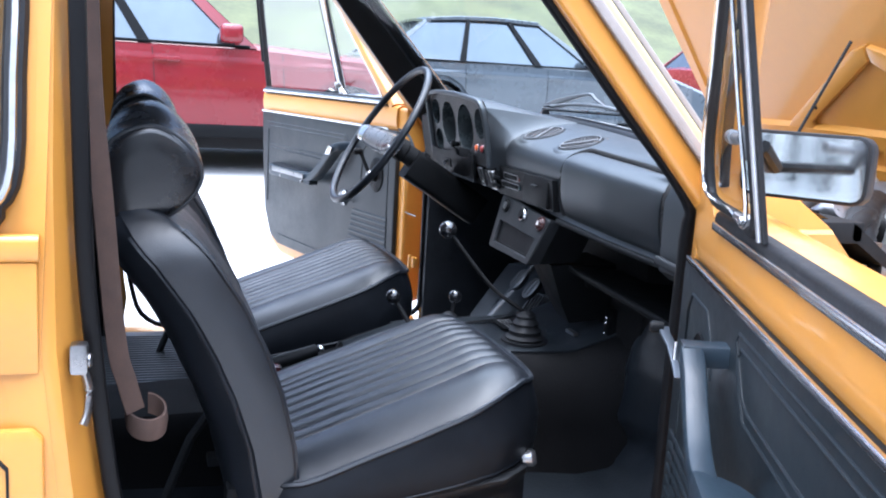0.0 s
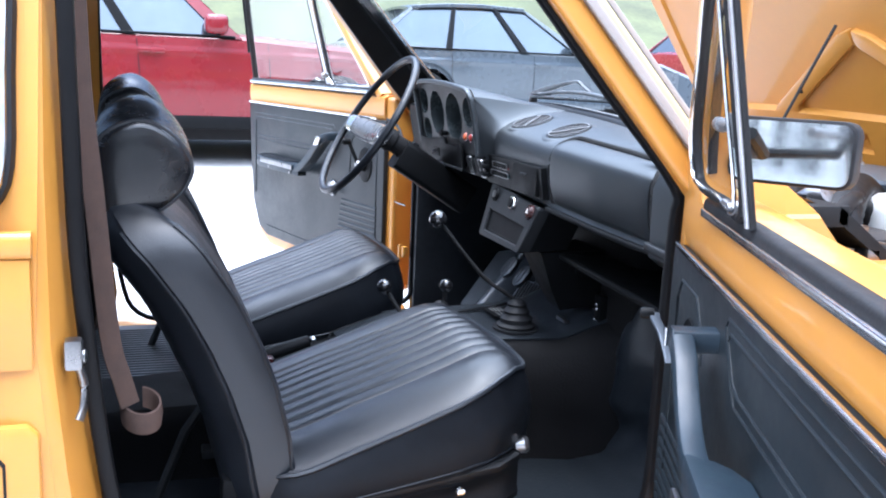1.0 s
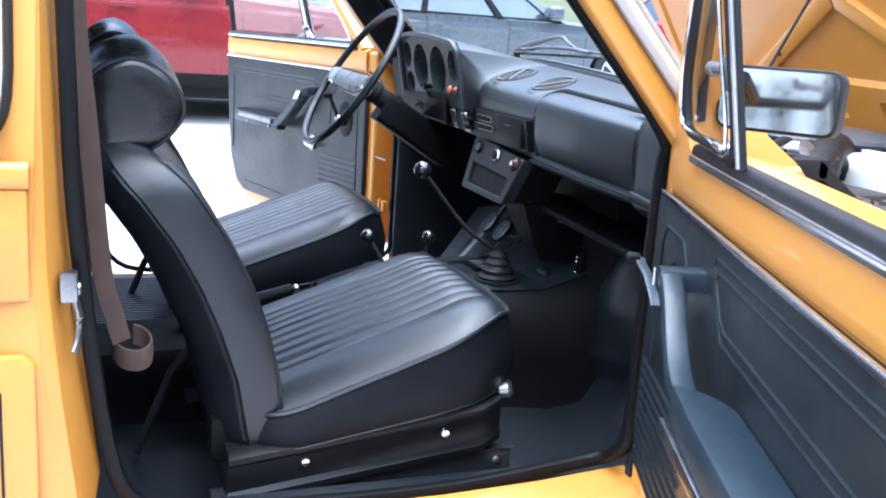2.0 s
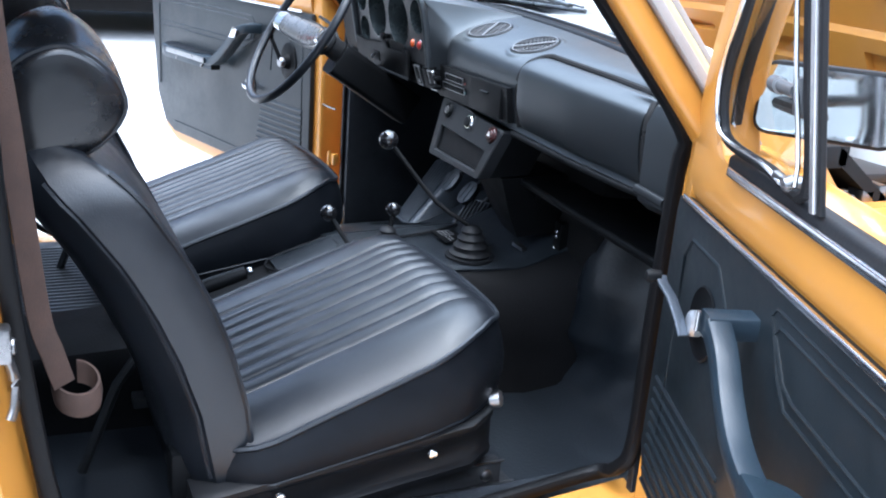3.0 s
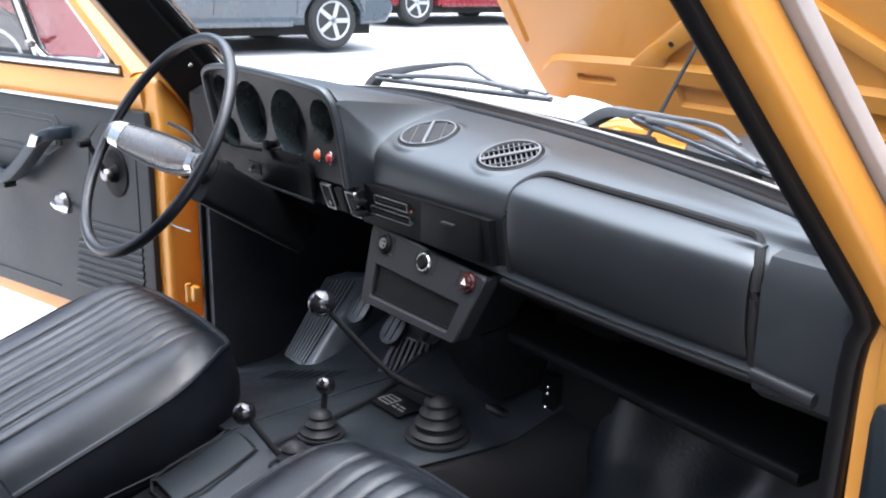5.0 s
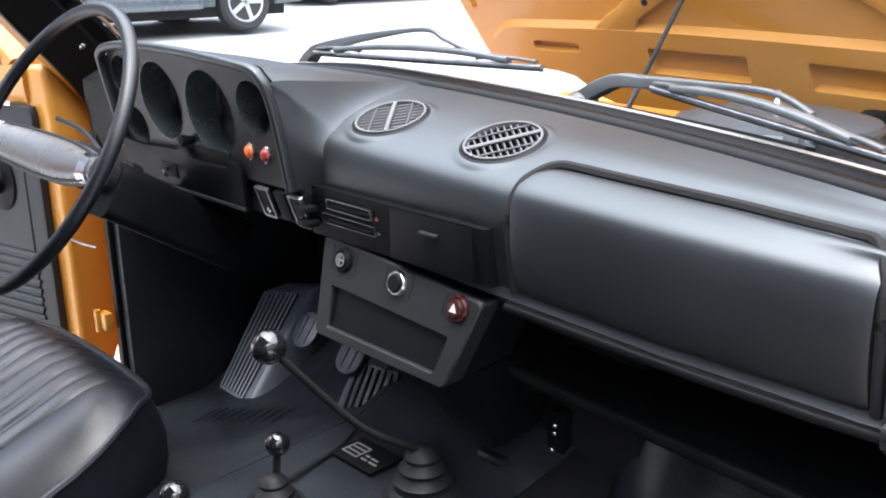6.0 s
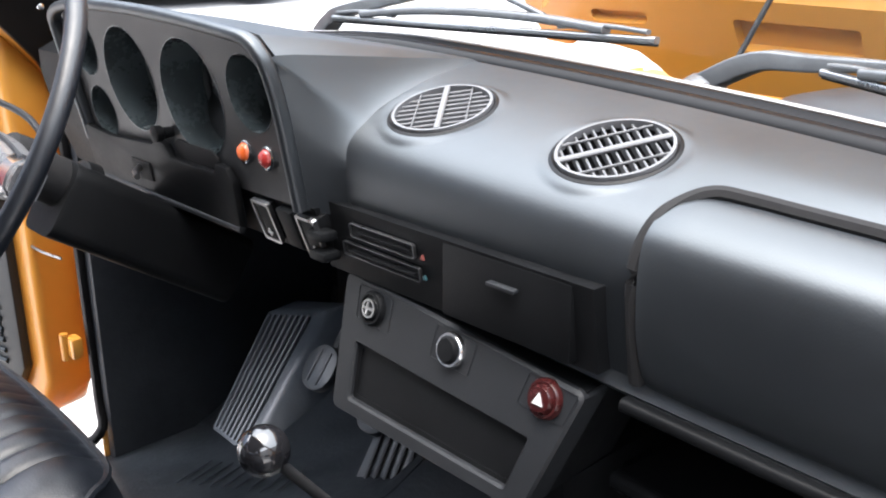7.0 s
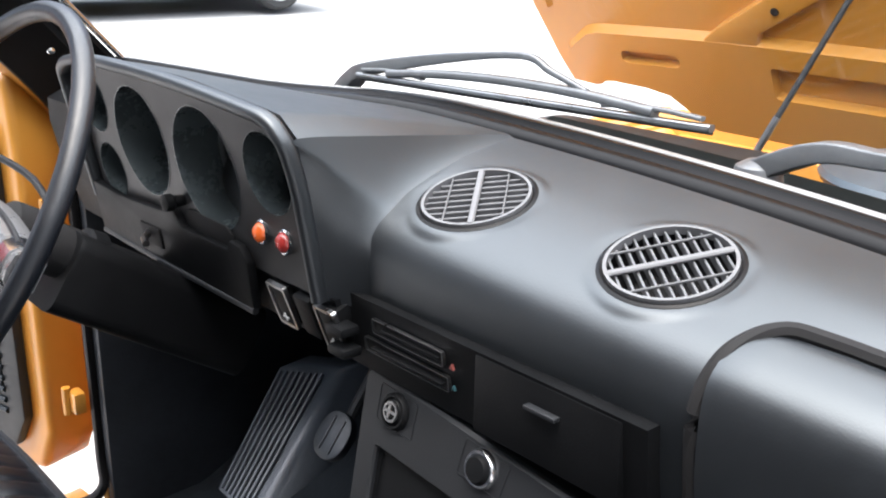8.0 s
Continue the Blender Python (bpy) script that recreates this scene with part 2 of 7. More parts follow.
def grid(f, nu, nv):
    return shape([f(i / nu, j / nv) for i in range(nu + 1) for j in range(nv + 1)],
                 [(i * (nv + 1) + j, i * (nv + 1) + j + 1, (i + 1) * (nv + 1) + j + 1, (i + 1) * (nv + 1) + j) for i in range(nu) for j in range(nv)])


def thick(bm, t):
    bmesh.ops.recalc_face_normals(bm, faces=bm.faces[:])
    bmesh.ops.solidify(bm, geom=bm.faces[:], thickness=t)
    return bm


def ball(c, r, n=16):
    bm = bmesh.new()
    bmesh.ops.create_uvsphere(bm, u_segments=n, v_segments=max(6, n // 2), radius=r)
    return moved(bm, Matrix.Translation(c))


def lerp(a, b, t):
    return a + (b - a) * t


def interp(x, table):
    for (x0, y0), (x1, y1) in zip(table, table[1:]):
        if x <= x1:
            return y0 + (y1 - y0) * max(0.0, (x - x0) / (x1 - x0))
    return table[-1][1]


# ---- ground and distance ----
SLOPE = 0.058  # the lot rises to the car's left


def lot(x, y):
    return -SLOPE * max(-14, min(4, x))


bm = grid(lambda a, b: V(-16 + 36 * a, -40 + 100 * b, lot(-16 + 36 * a, 0) - 0.02), 18, 20)
bm2 = shape([V(-400, -400, 0.7), V(-15.9, -400, 0.7), V(-15.9, 400, 0.7), V(-400, 400, 0.7)], [(0, 1, 2, 3)])
bm3 = shape([V(19.9, -400, -0.25), V(400, -400, -0.25), V(400, 400, -0.25), V(19.9, 400, -0.25)], [(0, 1, 2, 3)])
bm4 = shape([V(-16, 60, 0.7), V(20, 60, -0.25), V(20, 400, -0.25), V(-16, 400, 0.7)], [(0, 1, 2, 3)])
bm5 = shape([V(-16, -40, 0.7), V(20, -40, -0.25), V(20, -400, -0.25), V(-16, -400, 0.7)], [(0, 1, 2, 3)])
tagged(part("ground", join(bm, bm2, bm3, bm4, bm5), GROUND, flat=True), "pale bright concrete of the parking lot", "ground", kind="structure")


def bank_height(a, b):
    return 0.72 + 3.6 * min(1, a * 1.6) + 0.25 * noise.noise(V(a * 6, b * 18, 0))


bm = grid(lambda a, b: V(-14.2 - 16 * a, -20 + 60 * b, bank_height(a, b)), 20, 60)
tagged(part("grass_bank", bm, GRASS), "dry green and yellow grass bank behind the lot", "grass bank", kind="structure")
tagged(part("kerb", box(-14.4, -14.1, -20, 40, 0.6, 0.98, 0.02), KERB), "pale concrete kerb along the grass bank", "kerb", kind="structure")


# pale building along the other side of the lot, seen in the door mirror
bld = thing("building", "pale rendered building with dark windows and white posts", "building")
WALLP = mat("pale_render", (0.5, 0.5, 0.485), 0.85, var=0.08, scale=0.8, bump=0.2, grain=40)
part("wall", join(box(10.0, 10.3, -34, 10, -0.4, 1.25), box(10.0, 10.3, -34, 10, 3.2, 7.2), *[box(10.0, 10.3, y, y + 1.1, 1.25, 3.2) for y in (-34, -28.6, -23.2, -17.8, -12.4, -7.0, -1.6, 8.9)]), WALLP, bld, "pale rendered wall", flat=True)
part("roof", box(9.6, 16, -34.3, 10.3, 7.2, 7.4, 0.02), KERB, bld, "flat pale roof")
for y in (-34, -28.6, -23.2, -17.8, -12.4, -7.0, -1.6):
    wd = part("window", join(*[box(10.05, 10.2, a, a + 0.08, 1.25, 3.2) for a in (y + 1.1, y + 3.2, y + 5.3)], box(10.05, 10.2, y + 1.1, y + 5.38, 1.25, 1.33), box(10.05, 10.2, y + 1.1, y + 5.38, 3.12, 3.2)), WHITE, bld, "white window frame", flat=True)
    part("pane", shape([V(10.15, y + 1.1, 1.3), V(10.15, y + 5.38, 1.3), V(10.15, y + 5.38, 3.15), V(10.15, y + 1.1, 3.15)], [(0, 1, 2, 3)]), TINTED, wd, flat=True)
    part("post", box(8.9, 9.1, y + 0.4, y + 0.6, -0.3, 7.2, 0.02), WHITE, bld, "white post")


# ---- the yellow car: shell ----
def pillar(s, z):
    """The door seal's line up the windscreen pillar, s = 1 right, -1 left."""
    if s < 0:
        return V(-(0.720 - 0.22 * (z - 1.072)), 0.035 - 0.86 * (z - 1.072), z)
    return V(0.721 - 0.22 * (z - 1.072), -0.02 - 0.80 * (z - 1.072), z)


car = thing("off_road_car", "small yellow off-road car with open doors and raised bonnet", "car")
FLOOR = 0.45
# floor pan with toe board rising to the bulkhead
prof = [(-1.75, 0.62), (-1.05, 0.60), (-1.0, FLOOR), (0.12, FLOOR), (0.20, FLOOR + 0.03), (0.38, 0.66), (0.42, 0.8), (0.42, 0.95)]
bm = shape([V(x, y, z) for x in (-0.66, 0.66) for y, z in prof] + [V(x, y + 0.02, z - 0.03) for x in (-0.66, 0.66) for y, z in prof],
           [(i, i + 1, 9 + i, 8 + i) for i in range(7)] + [(16 + i, 17 + i, 25 + i, 24 + i) for i in range(7)])
part("floor_pan", bm, MAT_RUBBER, car, "dark rubber floor covering with scuffs")


def tunnel_ring(y):
    """The hump under the levers; it swells to the right over the bell housing."""
    h = interp(y, [(-1.0, 0.57), (-0.5, 0.60), (-0.30, 0.66), (-0.2, 0.695), (0.08, 0.705), (0.2, 0.76), (0.4, 0.9)])
    w = interp(y, [(-1.0, 0.10), (-0.3, 0.13), (0.0, 0.155), (0.4, 0.17)])
    cx = interp(y, [(-1.0, 0.0), (-0.2, 0.02), (0.1, 0.04), (0.4, 0.05)])
    sw = interp(y, [(-0.12, 0.0), (0.05, 0.03), (0.2, 0.075), (0.4, 0.09)])
    out = []
    for a, b, k in ((-1.45, 0, 0), (-1.2, 0.35, 0), (-1.05, 0.8, 0), (-0.93, 0.95, 0), (-0.75, 1.0, 0), (-0.3, 1.0, 0), (0.3, 1.0, 0), (0.75, 1.0, 0.2), (0.90, 0.97, 0.6), (0.98, 0.88, 0.9), (1.02, 0.7, 1.0), (1.02, 0.45, 0.8), (1.04, 0.2, 0.5), (1.2, 0, 0.3)):
        out.append(V(cx + w * a + sw * k, y, FLOOR - 0.02 + (h - FLOOR + 0.02) * b))
    return out


part("tunnel", loft([tunnel_ring(-1.0 + 1.4 * k / 42) for k in range(43)], False), FELT, car, "black felt-covered transmission tunnel")


def tunnel_top(a, b):
    """Rubber mat on the crown of the tunnel, a across, b forward."""
    r = tunnel_ring(lerp(-0.33, 0.17, b))
    k = lerp(3.0, 7.7, a)
    i = min(int(k), 12)
    return r[i].lerp(r[i + 1], k - i) + V(0, 0, 0.006)


part("tunnel_mat", thick(grid(tunnel_top, 16, 30), 0.004), TUNNEL, car, "blue-grey rubber mat on the tunnel")


def driver_mat(a, b):
    """Moulded mat that slopes from the tunnel to the driver's side wall and turns up at the toe board."""
    x, y = lerp(-0.632, -0.088, a), lerp(-0.21, 0.33, b)
    z = interp(x, [(-0.632, 0.548), (-0.52, 0.574), (-0.43, 0.600), (-0.25, 0.658), (-0.14, 0.694), (-0.088, 0.706)])
    z += 0.9 * max(0.0, y - 0.13) ** 1.25 * (1 - 0.5 * a) + 0.003 * math.sin(11 * x + 7 * y) - 0.10 * max(0.0, -0.12 - y)
    r = tunnel_ring(y)
    hump = max([lerp(p.z, q.z, (x - p.x) / (q.x - p.x)) for p, q in zip(r, r[1:6]) if p.x <= x <= q.x] or [0.0])
    return V(x, y, max(z, hump + 0.008))


dm = part("driver_mat", thick(grid(driver_mat, 36, 30), 0.006), TUNNEL, car, "blue-grey moulded rubber mat in the driver's footwell")
part("mat_support", loft([[driver_mat(a / 24, b) - V(0, 0, 0.014) for a in range(25)] + [V(-0.088, driver_mat(0, b).y, 0.44), V(-0.632, driver_mat(0, b).y, 0.44)] for b in [0.01 + 0.97 * k / 20 for k in range(21)]]), FELT, car, "dark felt under the driver's mat")
for k in range(9):      # raised heel ribs
    a0, b0 = 0.38 + 0.038 * k, 0.50 + 0.008 * k
    part("heel_rib", tube([driver_mat(a0 + 0.06 * q, b0 - 0.12 * q) + V(0, 0, 0.003) for q in (0, 0.25, 0.5, 0.75, 1)], [0.0006, 0.0014, 0.0016, 0.0014, 0.0006], 6), TUNNEL, dm)
part("bulkhead", join(box(-0.68, 0.68, 0.42, 0.46, 0.5, 0.945), box(-0.60, 0.60, 0.18, 0.29, 1.04, 1.05, 0.002)), PLASTIC, car, "dark bulkhead lining")

for s in (1, -1):
    # sill
    pr = [(0.655, 0.46), (0.66, 0.545), (0.675, 0.556), (0.715, 0.55), (0.745, 0.53), (0.755, 0.45), (0.74, 0.36), (0.66, 0.38)]
    part("sill_lining", box(min(s * 0.60, s * 0.657), max(s * 0.60, s * 0.657), -0.86, 0.0, 0.44, 0.534, 0.006), MAT_RUBBER, car, "dark sill lining")
    part("sill", loft([[V(s * x, y, z - dz) for x, z in pr] for y, dz in ((-0.86, 0.016), (-0.30, 0.018), (-0.15, 0.012), (0.0, 0.0))]), YELLOW, car, "yellow painted door sill")
    # hinge pillar: the face that the shut door covers
    pr = [(0.712, 0.012), (0.718, -0.010), (0.738, -0.006), (0.75, 0.03), (0.77, 0.04), (0.77, 0.12), (0.712, 0.12)] if s > 0 else [(0.632, 0.02), (0.637, 0.004), (0.643, 0.006), (0.648, 0.045), (0.665, 0.078), (0.70, 0.080), (0.735, 0.066), (0.762, 0.049), (0.762, 0.13), (0.632, 0.13)]
    zs = (0.47, 0.6, 0.8, 0.95, 1.04, 1.10) if s > 0 else (0.47, 0.6, 0.8, 0.95, 1.045, 1.092)
    part("hinge_pillar", loft([[V(s * (x - 0.018 * (z > 1.05)), y, z) for x, y in pr] for z in zs]), YELLOW, car, "yellow door hinge pillar")
    # footwell side lining
    k0, k1 = (0.692, 0.706) if s > 0 else (-0.63, -0.61)
    part("kick_panel", prism([(-0.008 if s > 0 else 0.008, 0.45), (0.42, 0.45), (0.42, 0.90), (0.29, 0.945), (0.21, 1.03), (-0.008 if s > 0 else 0.008, 1.06)], k0, k1, lambda a, b, d: V(d, a, b), 0.003), MAT_RUBBER, car, "dark footwell side lining")
    # windscreen pillar: painted outside, black lining inside
    line = [pillar(s, 1.05 + 0.6 * k / 10) for k in range(11)]
    yl = [p + V(s * 0.026, 0.010, 0.006) for p in line]
    part("windscreen_pillar", sweep([V(s * 0.735, 0.03, 0.985)] + yl, [(a * 1.0, b) for a, b in rrect(0.042, 0.034, 0.010)]), YELLOW, car, "yellow windscreen pillar")
    if s > 0:
        lining = sweep([p + V(-0.016, 0.026, 0.010) for p in ([pillar(s, 0.99)] + line)], rrect(0.036, 0.036, 0.010))
    else:
        rows = []
        for k in range(13):
            z = 1.03 + 0.57 * k / 12
            o, i = pillar(-1, z), V(-(0.66 - 0.22 * (z - 1.153)), 0.084 - 0.96 * (z - 1.153), z)
            rows.append([o, o + V(0.012, -0.004, 0), o.lerp(i, 0.3) + V(0.020, 0, 0), o.lerp(i, 0.62) + V(0.022, 0, 0), o.lerp(i, 0.72) + V(0.010, 0, 0), i + V(0.008, -0.010, 0), i + V(0.004, 0, 0), i + V(-0.02, 0.004, 0), o + V(-0.012, 0.03, 0)])
        lining = loft(rows)
        scr = V(-0.632, -0.004, 1.170)
        part("screw", moved(lathe([(0.0005, 0), (0.0045, 0), (0.004, 0.002), (0.0005, 0.003)], 10), Matrix.Translation(scr) @ Matrix.Rotation(radians(90), 4, "Y")), CHROME, car, "bright screw in the pillar lining")
        part("screen_edge_strip", sweep([rw[6] + V(0.002, 0.006, 0) for rw in rows], rrect(0.006, 0.006, 0.002)), CHROME, car, "thin bright strip up the windscreen edge")
    part("pillar_lining", lining, PLASTIC, car, "black windscreen pillar lining")
    gv = V(-s * 0.45, 0.89, 0.0).normalized()
    # sky glare on the gutter is painted in: cream lip, pale strips
    for nm, off, w, h, mt, lb in (("pillar_trim", 0.0, 0.019, 0.012, PALE_STRIP, "pale gutter strip along the pillar"), ("gutter_lip", 0.022, 0.014, 0.011, CREAM, "yellow gutter lip with sky glare in its colour"), ("gutter_gap", 0.033, 0.006, 0.006, BLACK, "thin dark line in the gutter"), ("gutter_edge", 0.044, 0.013, 0.009, PALE_STRIP, "narrow pale outer gutter edge")):
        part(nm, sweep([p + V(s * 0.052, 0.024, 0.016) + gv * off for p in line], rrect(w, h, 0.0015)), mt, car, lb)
    # door opening seal, a black bead all round
    xf = 0.706 if s > 0 else 0.634
    yf = -0.016 if s > 0 else 0.004
    loop = [V(s * 0.655, -0.06, 0.56), V(s * (xf - 0.012), yf - 0.010, 0.59), V(s * xf, yf, 0.64), V(s * xf, yf, 0.8), V(s * (xf + 0.004), yf, 1.02)]
    loop += [pillar(s, z) for z in (1.08, 1.2, 1.35, 1.5, 1.56)]
    loop += [V(s * 0.6, -0.50, 1.585), V(s * 0.61, -0.75, 1.58), V(s * 0.655, -0.80, 1.45), V(s * 0.69, -0.80, 1.1), V(s * 0.69, -0.79, 0.9), V(s * 0.675, -0.762, 0.66), V(s * 0.66, -0.72, 0.565), V(s * 0.657, -0.6, 0.542), V(s * 0.657, -0.3, 0.538)]
    part("door_seal", ring_tube(smooth(loop, 4, True), [(a, b) for a, b in (rrect(0.020, 0.019, 0.006, 2) if s > 0 else rrect(0.012, 0.014, 0.004, 2))], up=(s, 0, 0)), SEAL, car, "black rubber door seal")
    # rear quarter with its window opening
    def q(y, z, d=0.0):
        tumble = max(0.0, z - 1.0) * 0.24
        return V(s * (0.752 - tumble - d), y, z)
    inner = [(-0.93, 1.035), (-0.885, 1.06), (-0.868, 1.10), (-0.866, 1.2), (-0.864, 1.3), (-0.872, 1.47), (-0.92, 1.51), (-1.3, 1.52), (-2.0, 1.5), (-2.06, 1.2), (-2.0, 1.06), (-1.3, 1.035)]
    outer = [(-0.80, 0.45), (-0.84, 0.9), (-0.835, 1.02), (-0.832, 1.14), (-0.828, 1.35), (-0.82, 1.5), (-0.80, 1.6), (-1.3, 1.62), (-2.2, 1.6), (-2.35, 1.05), (-2.4, 0.6), (-1.4, 0.45)]
    panel = framed(outer, inner, 0.0, 0.03, lambda a, b, d: q(a, b, d))
    part("rear_quarter", panel, YELLOW, car, "yellow rear quarter panel")
    # pressed steps of the quarter
    part("waist_step", sweep([q(-0.84, 1.015, -0.004), q(-1.2, 1.015, -0.004), q(-2.3, 1.01, -0.004)], rrect(0.02, 0.03, 0.008), up=(0, 0, 1)), YELLOW, car)
    part("lower_step", prism([(-0.838, 0.50), (-0.838, 0.80), (-0.85, 0.812), (-2.3, 0.812), (-2.3, 0.50)], -0.012, 0.004, lambda a, b, d: q(a, b, d), 0.005), YELLOW, car)
    part("mid_step", prism([(-0.842, 0.875), (-0.842, 1.0), (-2.3, 1.0), (-2.3, 0.875)], -0.006, 0.004, lambda a, b, d: q(a, b, d), 0.003), YELLOW, car)
    if s > 0:
        part("fuel_flap", framed([(-0.874 - 0.16 * k, z) for k, z in ((0.1, 0.79), (0.9, 0.79), (1, 0.77), (1, 0.64), (0.9, 0.62), (0.1, 0.62), (0, 0.64), (0, 0.77))],
                                 [(-0.877 - 0.154 * k, z) for k, z in ((0.1, 0.787), (0.9, 0.787), (1, 0.767), (1, 0.643), (0.9, 0.623), (0.1, 0.623), (0, 0.643), (0, 0.767))],
                                 -0.014, 0.0, lambda a, b, d: q(a, b, d)), BLACK, car, "dark gap round the fuel flap")
    ws = smooth([q(a, b, -0.006) for a, b in inner], 3, True)
    part("quarter_window_seal", ring_tube(ws, 0.013, 8, up=(s, 0, 0)), RUBBER, car, "black rubber window seal")
    part("quarter_window_trim", ring_tube([p + V(s * 0.009, 0, 0) for p in ws], 0.006, 6, up=(s, 0, 0)), CHROME, car, "bright strip in the window seal")
    part("quarter_window_pane", shape([q(a, b, 0.004) for a, b in inner], [tuple(range(len(inner)))]), DARK_PANE, car, "dark rear side window", flat=True)
    # post behind the door: the face that carries the latch, turned to the opening
    bp = [(-0.80, 0.45), (-0.775, 0.62), (-0.79, 0.75), (-0.803, 0.9), (-0.806, 1.1), (-0.805, 1.35), (-0.80, 1.58)]
    rings = []
    for y, z in bp:
        t = max(0.0, z - 1.0) * 0.24
        rings.append([V(s * (0.665 - t), y + 0.004, z), V(s * (0.70 - t), y - 0.008, z), V(s * (0.722 - t), y - 0.012, z), V(s * (0.745 - t), y - 0.022, z), V(s * (0.754 - t), y - 0.044, z), V(s * (0.74 - t), y - 0.10, z), V(s * (0.655 - t), y - 0.10, z)])
    part("door_post", loft(rings), YELLOW, car, "yellow door post with creased edge")
    part("post_lining", loft([[V(s * (0.66 - max(0, z - 1) * 0.24), y + dy, z) for dy in (-0.03, -0.14)] + [V(s * (0.61 - max(0, z - 1) * 0.24), y + dy, z) for dy in (-0.14, -0.04)] for y, z in bp]), PLASTIC, car, "dark lining of the door post")
    # rear side lining with ribs
    part("side_lining", box(min(s * 0.62, s * 0.66), max(s * 0.62, s * 0.66), -2.2, -0.83, 0.45, 1.06, 0.01), TRIMCARD, car, "dark rear side lining")
    part("waist_rail", box(min(s * 0.59, s * 0.66), max(s * 0.59, s * 0.66), -2.2, -0.84, 1.04, 1.085, 0.012), PLASTIC, car, "black rail under the rear window")
    part("wheel_arch", moved(lathe([(0.02, 0), (0.34, 0), (0.36, -0.02), (0.36, -0.22), (0.02, -0.22)], 28), Matrix.Translation((s * 0.44, -1.42, 0.52)) @ Matrix.Rotation(radians(90 * s), 4, "Y") @ Matrix.Translation((0, 0, 0.22))), MAT_RUBBER, car, "dark rear wheel arch hump")
    # front wing with its inner rail
    wing = [[V(s * 0.655, y, 0.935), V(s * 0.66, y, 0.957), V(s * 0.69, y, 0.960), V(s * 0.695, y, 0.948), V(s * 0.715, y, 0.948), V(s * 0.72, y, 0.96), V(s * 0.745, y, 0.958), V(s * 0.77, y, 0.935), V(s * 0.785, y, 0.88), V(s * 0.79, y, 0.6), V(s * 0.77, y, 0.6), V(s * 0.765, y, 0.86), V(s * 0.73, y, 0.92), V(s * 0.67, y, 0.925)] for y in (0.12, 0.5, 1.0, 1.35)]
    part("front_wing", loft(wing), YELLOW, car, "yellow front wing")
    part("inner_wing", loft([[V(s * 0.66, y, 0.95), V(s * 0.645, y, 0.945), V(s * 0.635, y, 0.90), V(s * 0.50, y, 0.55), V(s * 0.52, y, 0.55), V(s * 0.585, y, 0.90)] for y in (0.45, 0.7, 1.25)]), YELLOW, car, "yellow inner wing of the engine bay")
    rings = []
    for y, zt in ((0.05, 1.09), (0.10, 1.089), (0.158, 1.086), (0.227, 1.040), (0.288, 0.973), (0.305, 0.95)):
        zc = min(1.036, zt - 0.004)
        rings.append([V(s * 0.712, y, 0.90), V(s * 0.712, y, zc - 0.006), V(s * 0.706, y, zc), V(s * 0.70, y, zt - 0.002), V(s * 0.698, y, zt), V(s * 0.696, y, zt), V(s * 0.696, y, 0.90)])
    part("scuttle_corner", loft(rings), YELLOW, car, "yellow corner below the windscreen", angle=25)
    # bright fixing pieces along the inner edge of the wing
    for k in range(5):
        y = 0.31 + 0.032 * k
        part("fixing", join(box(min(s * 0.66, s * 0.69), max(s * 0.66, s * 0.69), y, y + 0.018 + 0.006 * (k % 2), 0.955, 0.972 + 0.006 * (k % 3), 0.003), moved(lathe([(0.001, 0), (0.006, 0), (0.006, 0.007), (0.001, 0.008)], 6), Matrix.Translation((s * 0.675, y + 0.01, 0.97)))), STEEL, car, "small steel fixing")
    # wheels
    for y in (-1.42, 0.82):
        gz = lot(s * 0.72, 0)
        wh = part("wheel", moved(lathe([(0.2, -0.08), (0.31, -0.085), (0.34, -0.06), (0.345, 0), (0.34, 0.06), (0.31, 0.085), (0.2, 0.08)], 32), Matrix.Translation((s * 0.70, y, gz + 0.33)) @ Matrix.Rotation(radians(90), 4, "Y")), TYRE, car, "black tyre")
        part("rim", moved(lathe([(0.02, 0.05), (0.08, 0.055), (0.18, 0.03), (0.205, 0.07), (0.205, -0.07), (0.02, -0.05)], 28), Matrix.Translation((s * 0.70, y, gz + 0.33)) @ Matrix.Rotation(radians(90 * s), 4, "Y")), STEEL, wh, "steel rim")

# ribbed mat in the rear footwell
mat_ = part("rear_mat", box(-0.60, -0.13, -0.98, -0.50, FLOOR, FLOOR + 0.085, 0.006), TUNNEL, car, "ribbed rubber mat in the rear footwell")
for k in range(25):
    x = -0.59 + 0.0185 * k
    part("mat_rib", tube([V(x, -0.97, FLOOR + 0.086), V(x, -0.51, FLOOR + 0.086)], 0.0048, 6), TUNNEL, mat_)
# tail and roof
part("tailgate", join(box(-0.70, 0.70, -2.42, -2.36, 0.5, 1.08, 0.02), box(-0.66, 0.66, -2.42, -2.36, 1.5, 1.6, 0.02), box(-0.70, -0.55, -2.42, -2.36, 1.07, 1.51, 0.02), box(0.55, 0.70, -2.42, -2.36, 1.07, 1.51, 0.02)), YELLOW, car)
part("tail_window", shape([V(-0.56, -2.39, 1.07), V(0.56, -2.39, 1.07), V(0.56, -2.39, 1.51), V(-0.56, -2.39, 1.51)], [(0, 1, 2, 3)]), DARK_PANE, car, "tail window", flat=True)
part("tail_lining", box(-0.62, 0.62, -2.35, -2.34, 0.56, 1.07, 0.004), PLASTIC, car, "dark lining inside the tail")


def roof_pt(a, b):
    x = -1 + 2 * a
    y = -0.40 - 2.0 * b
    return V(0.63 * x, y, 1.60 + 0.05 * (1 - x * x) - 0.02 * abs(2 * b - 1) ** 3)


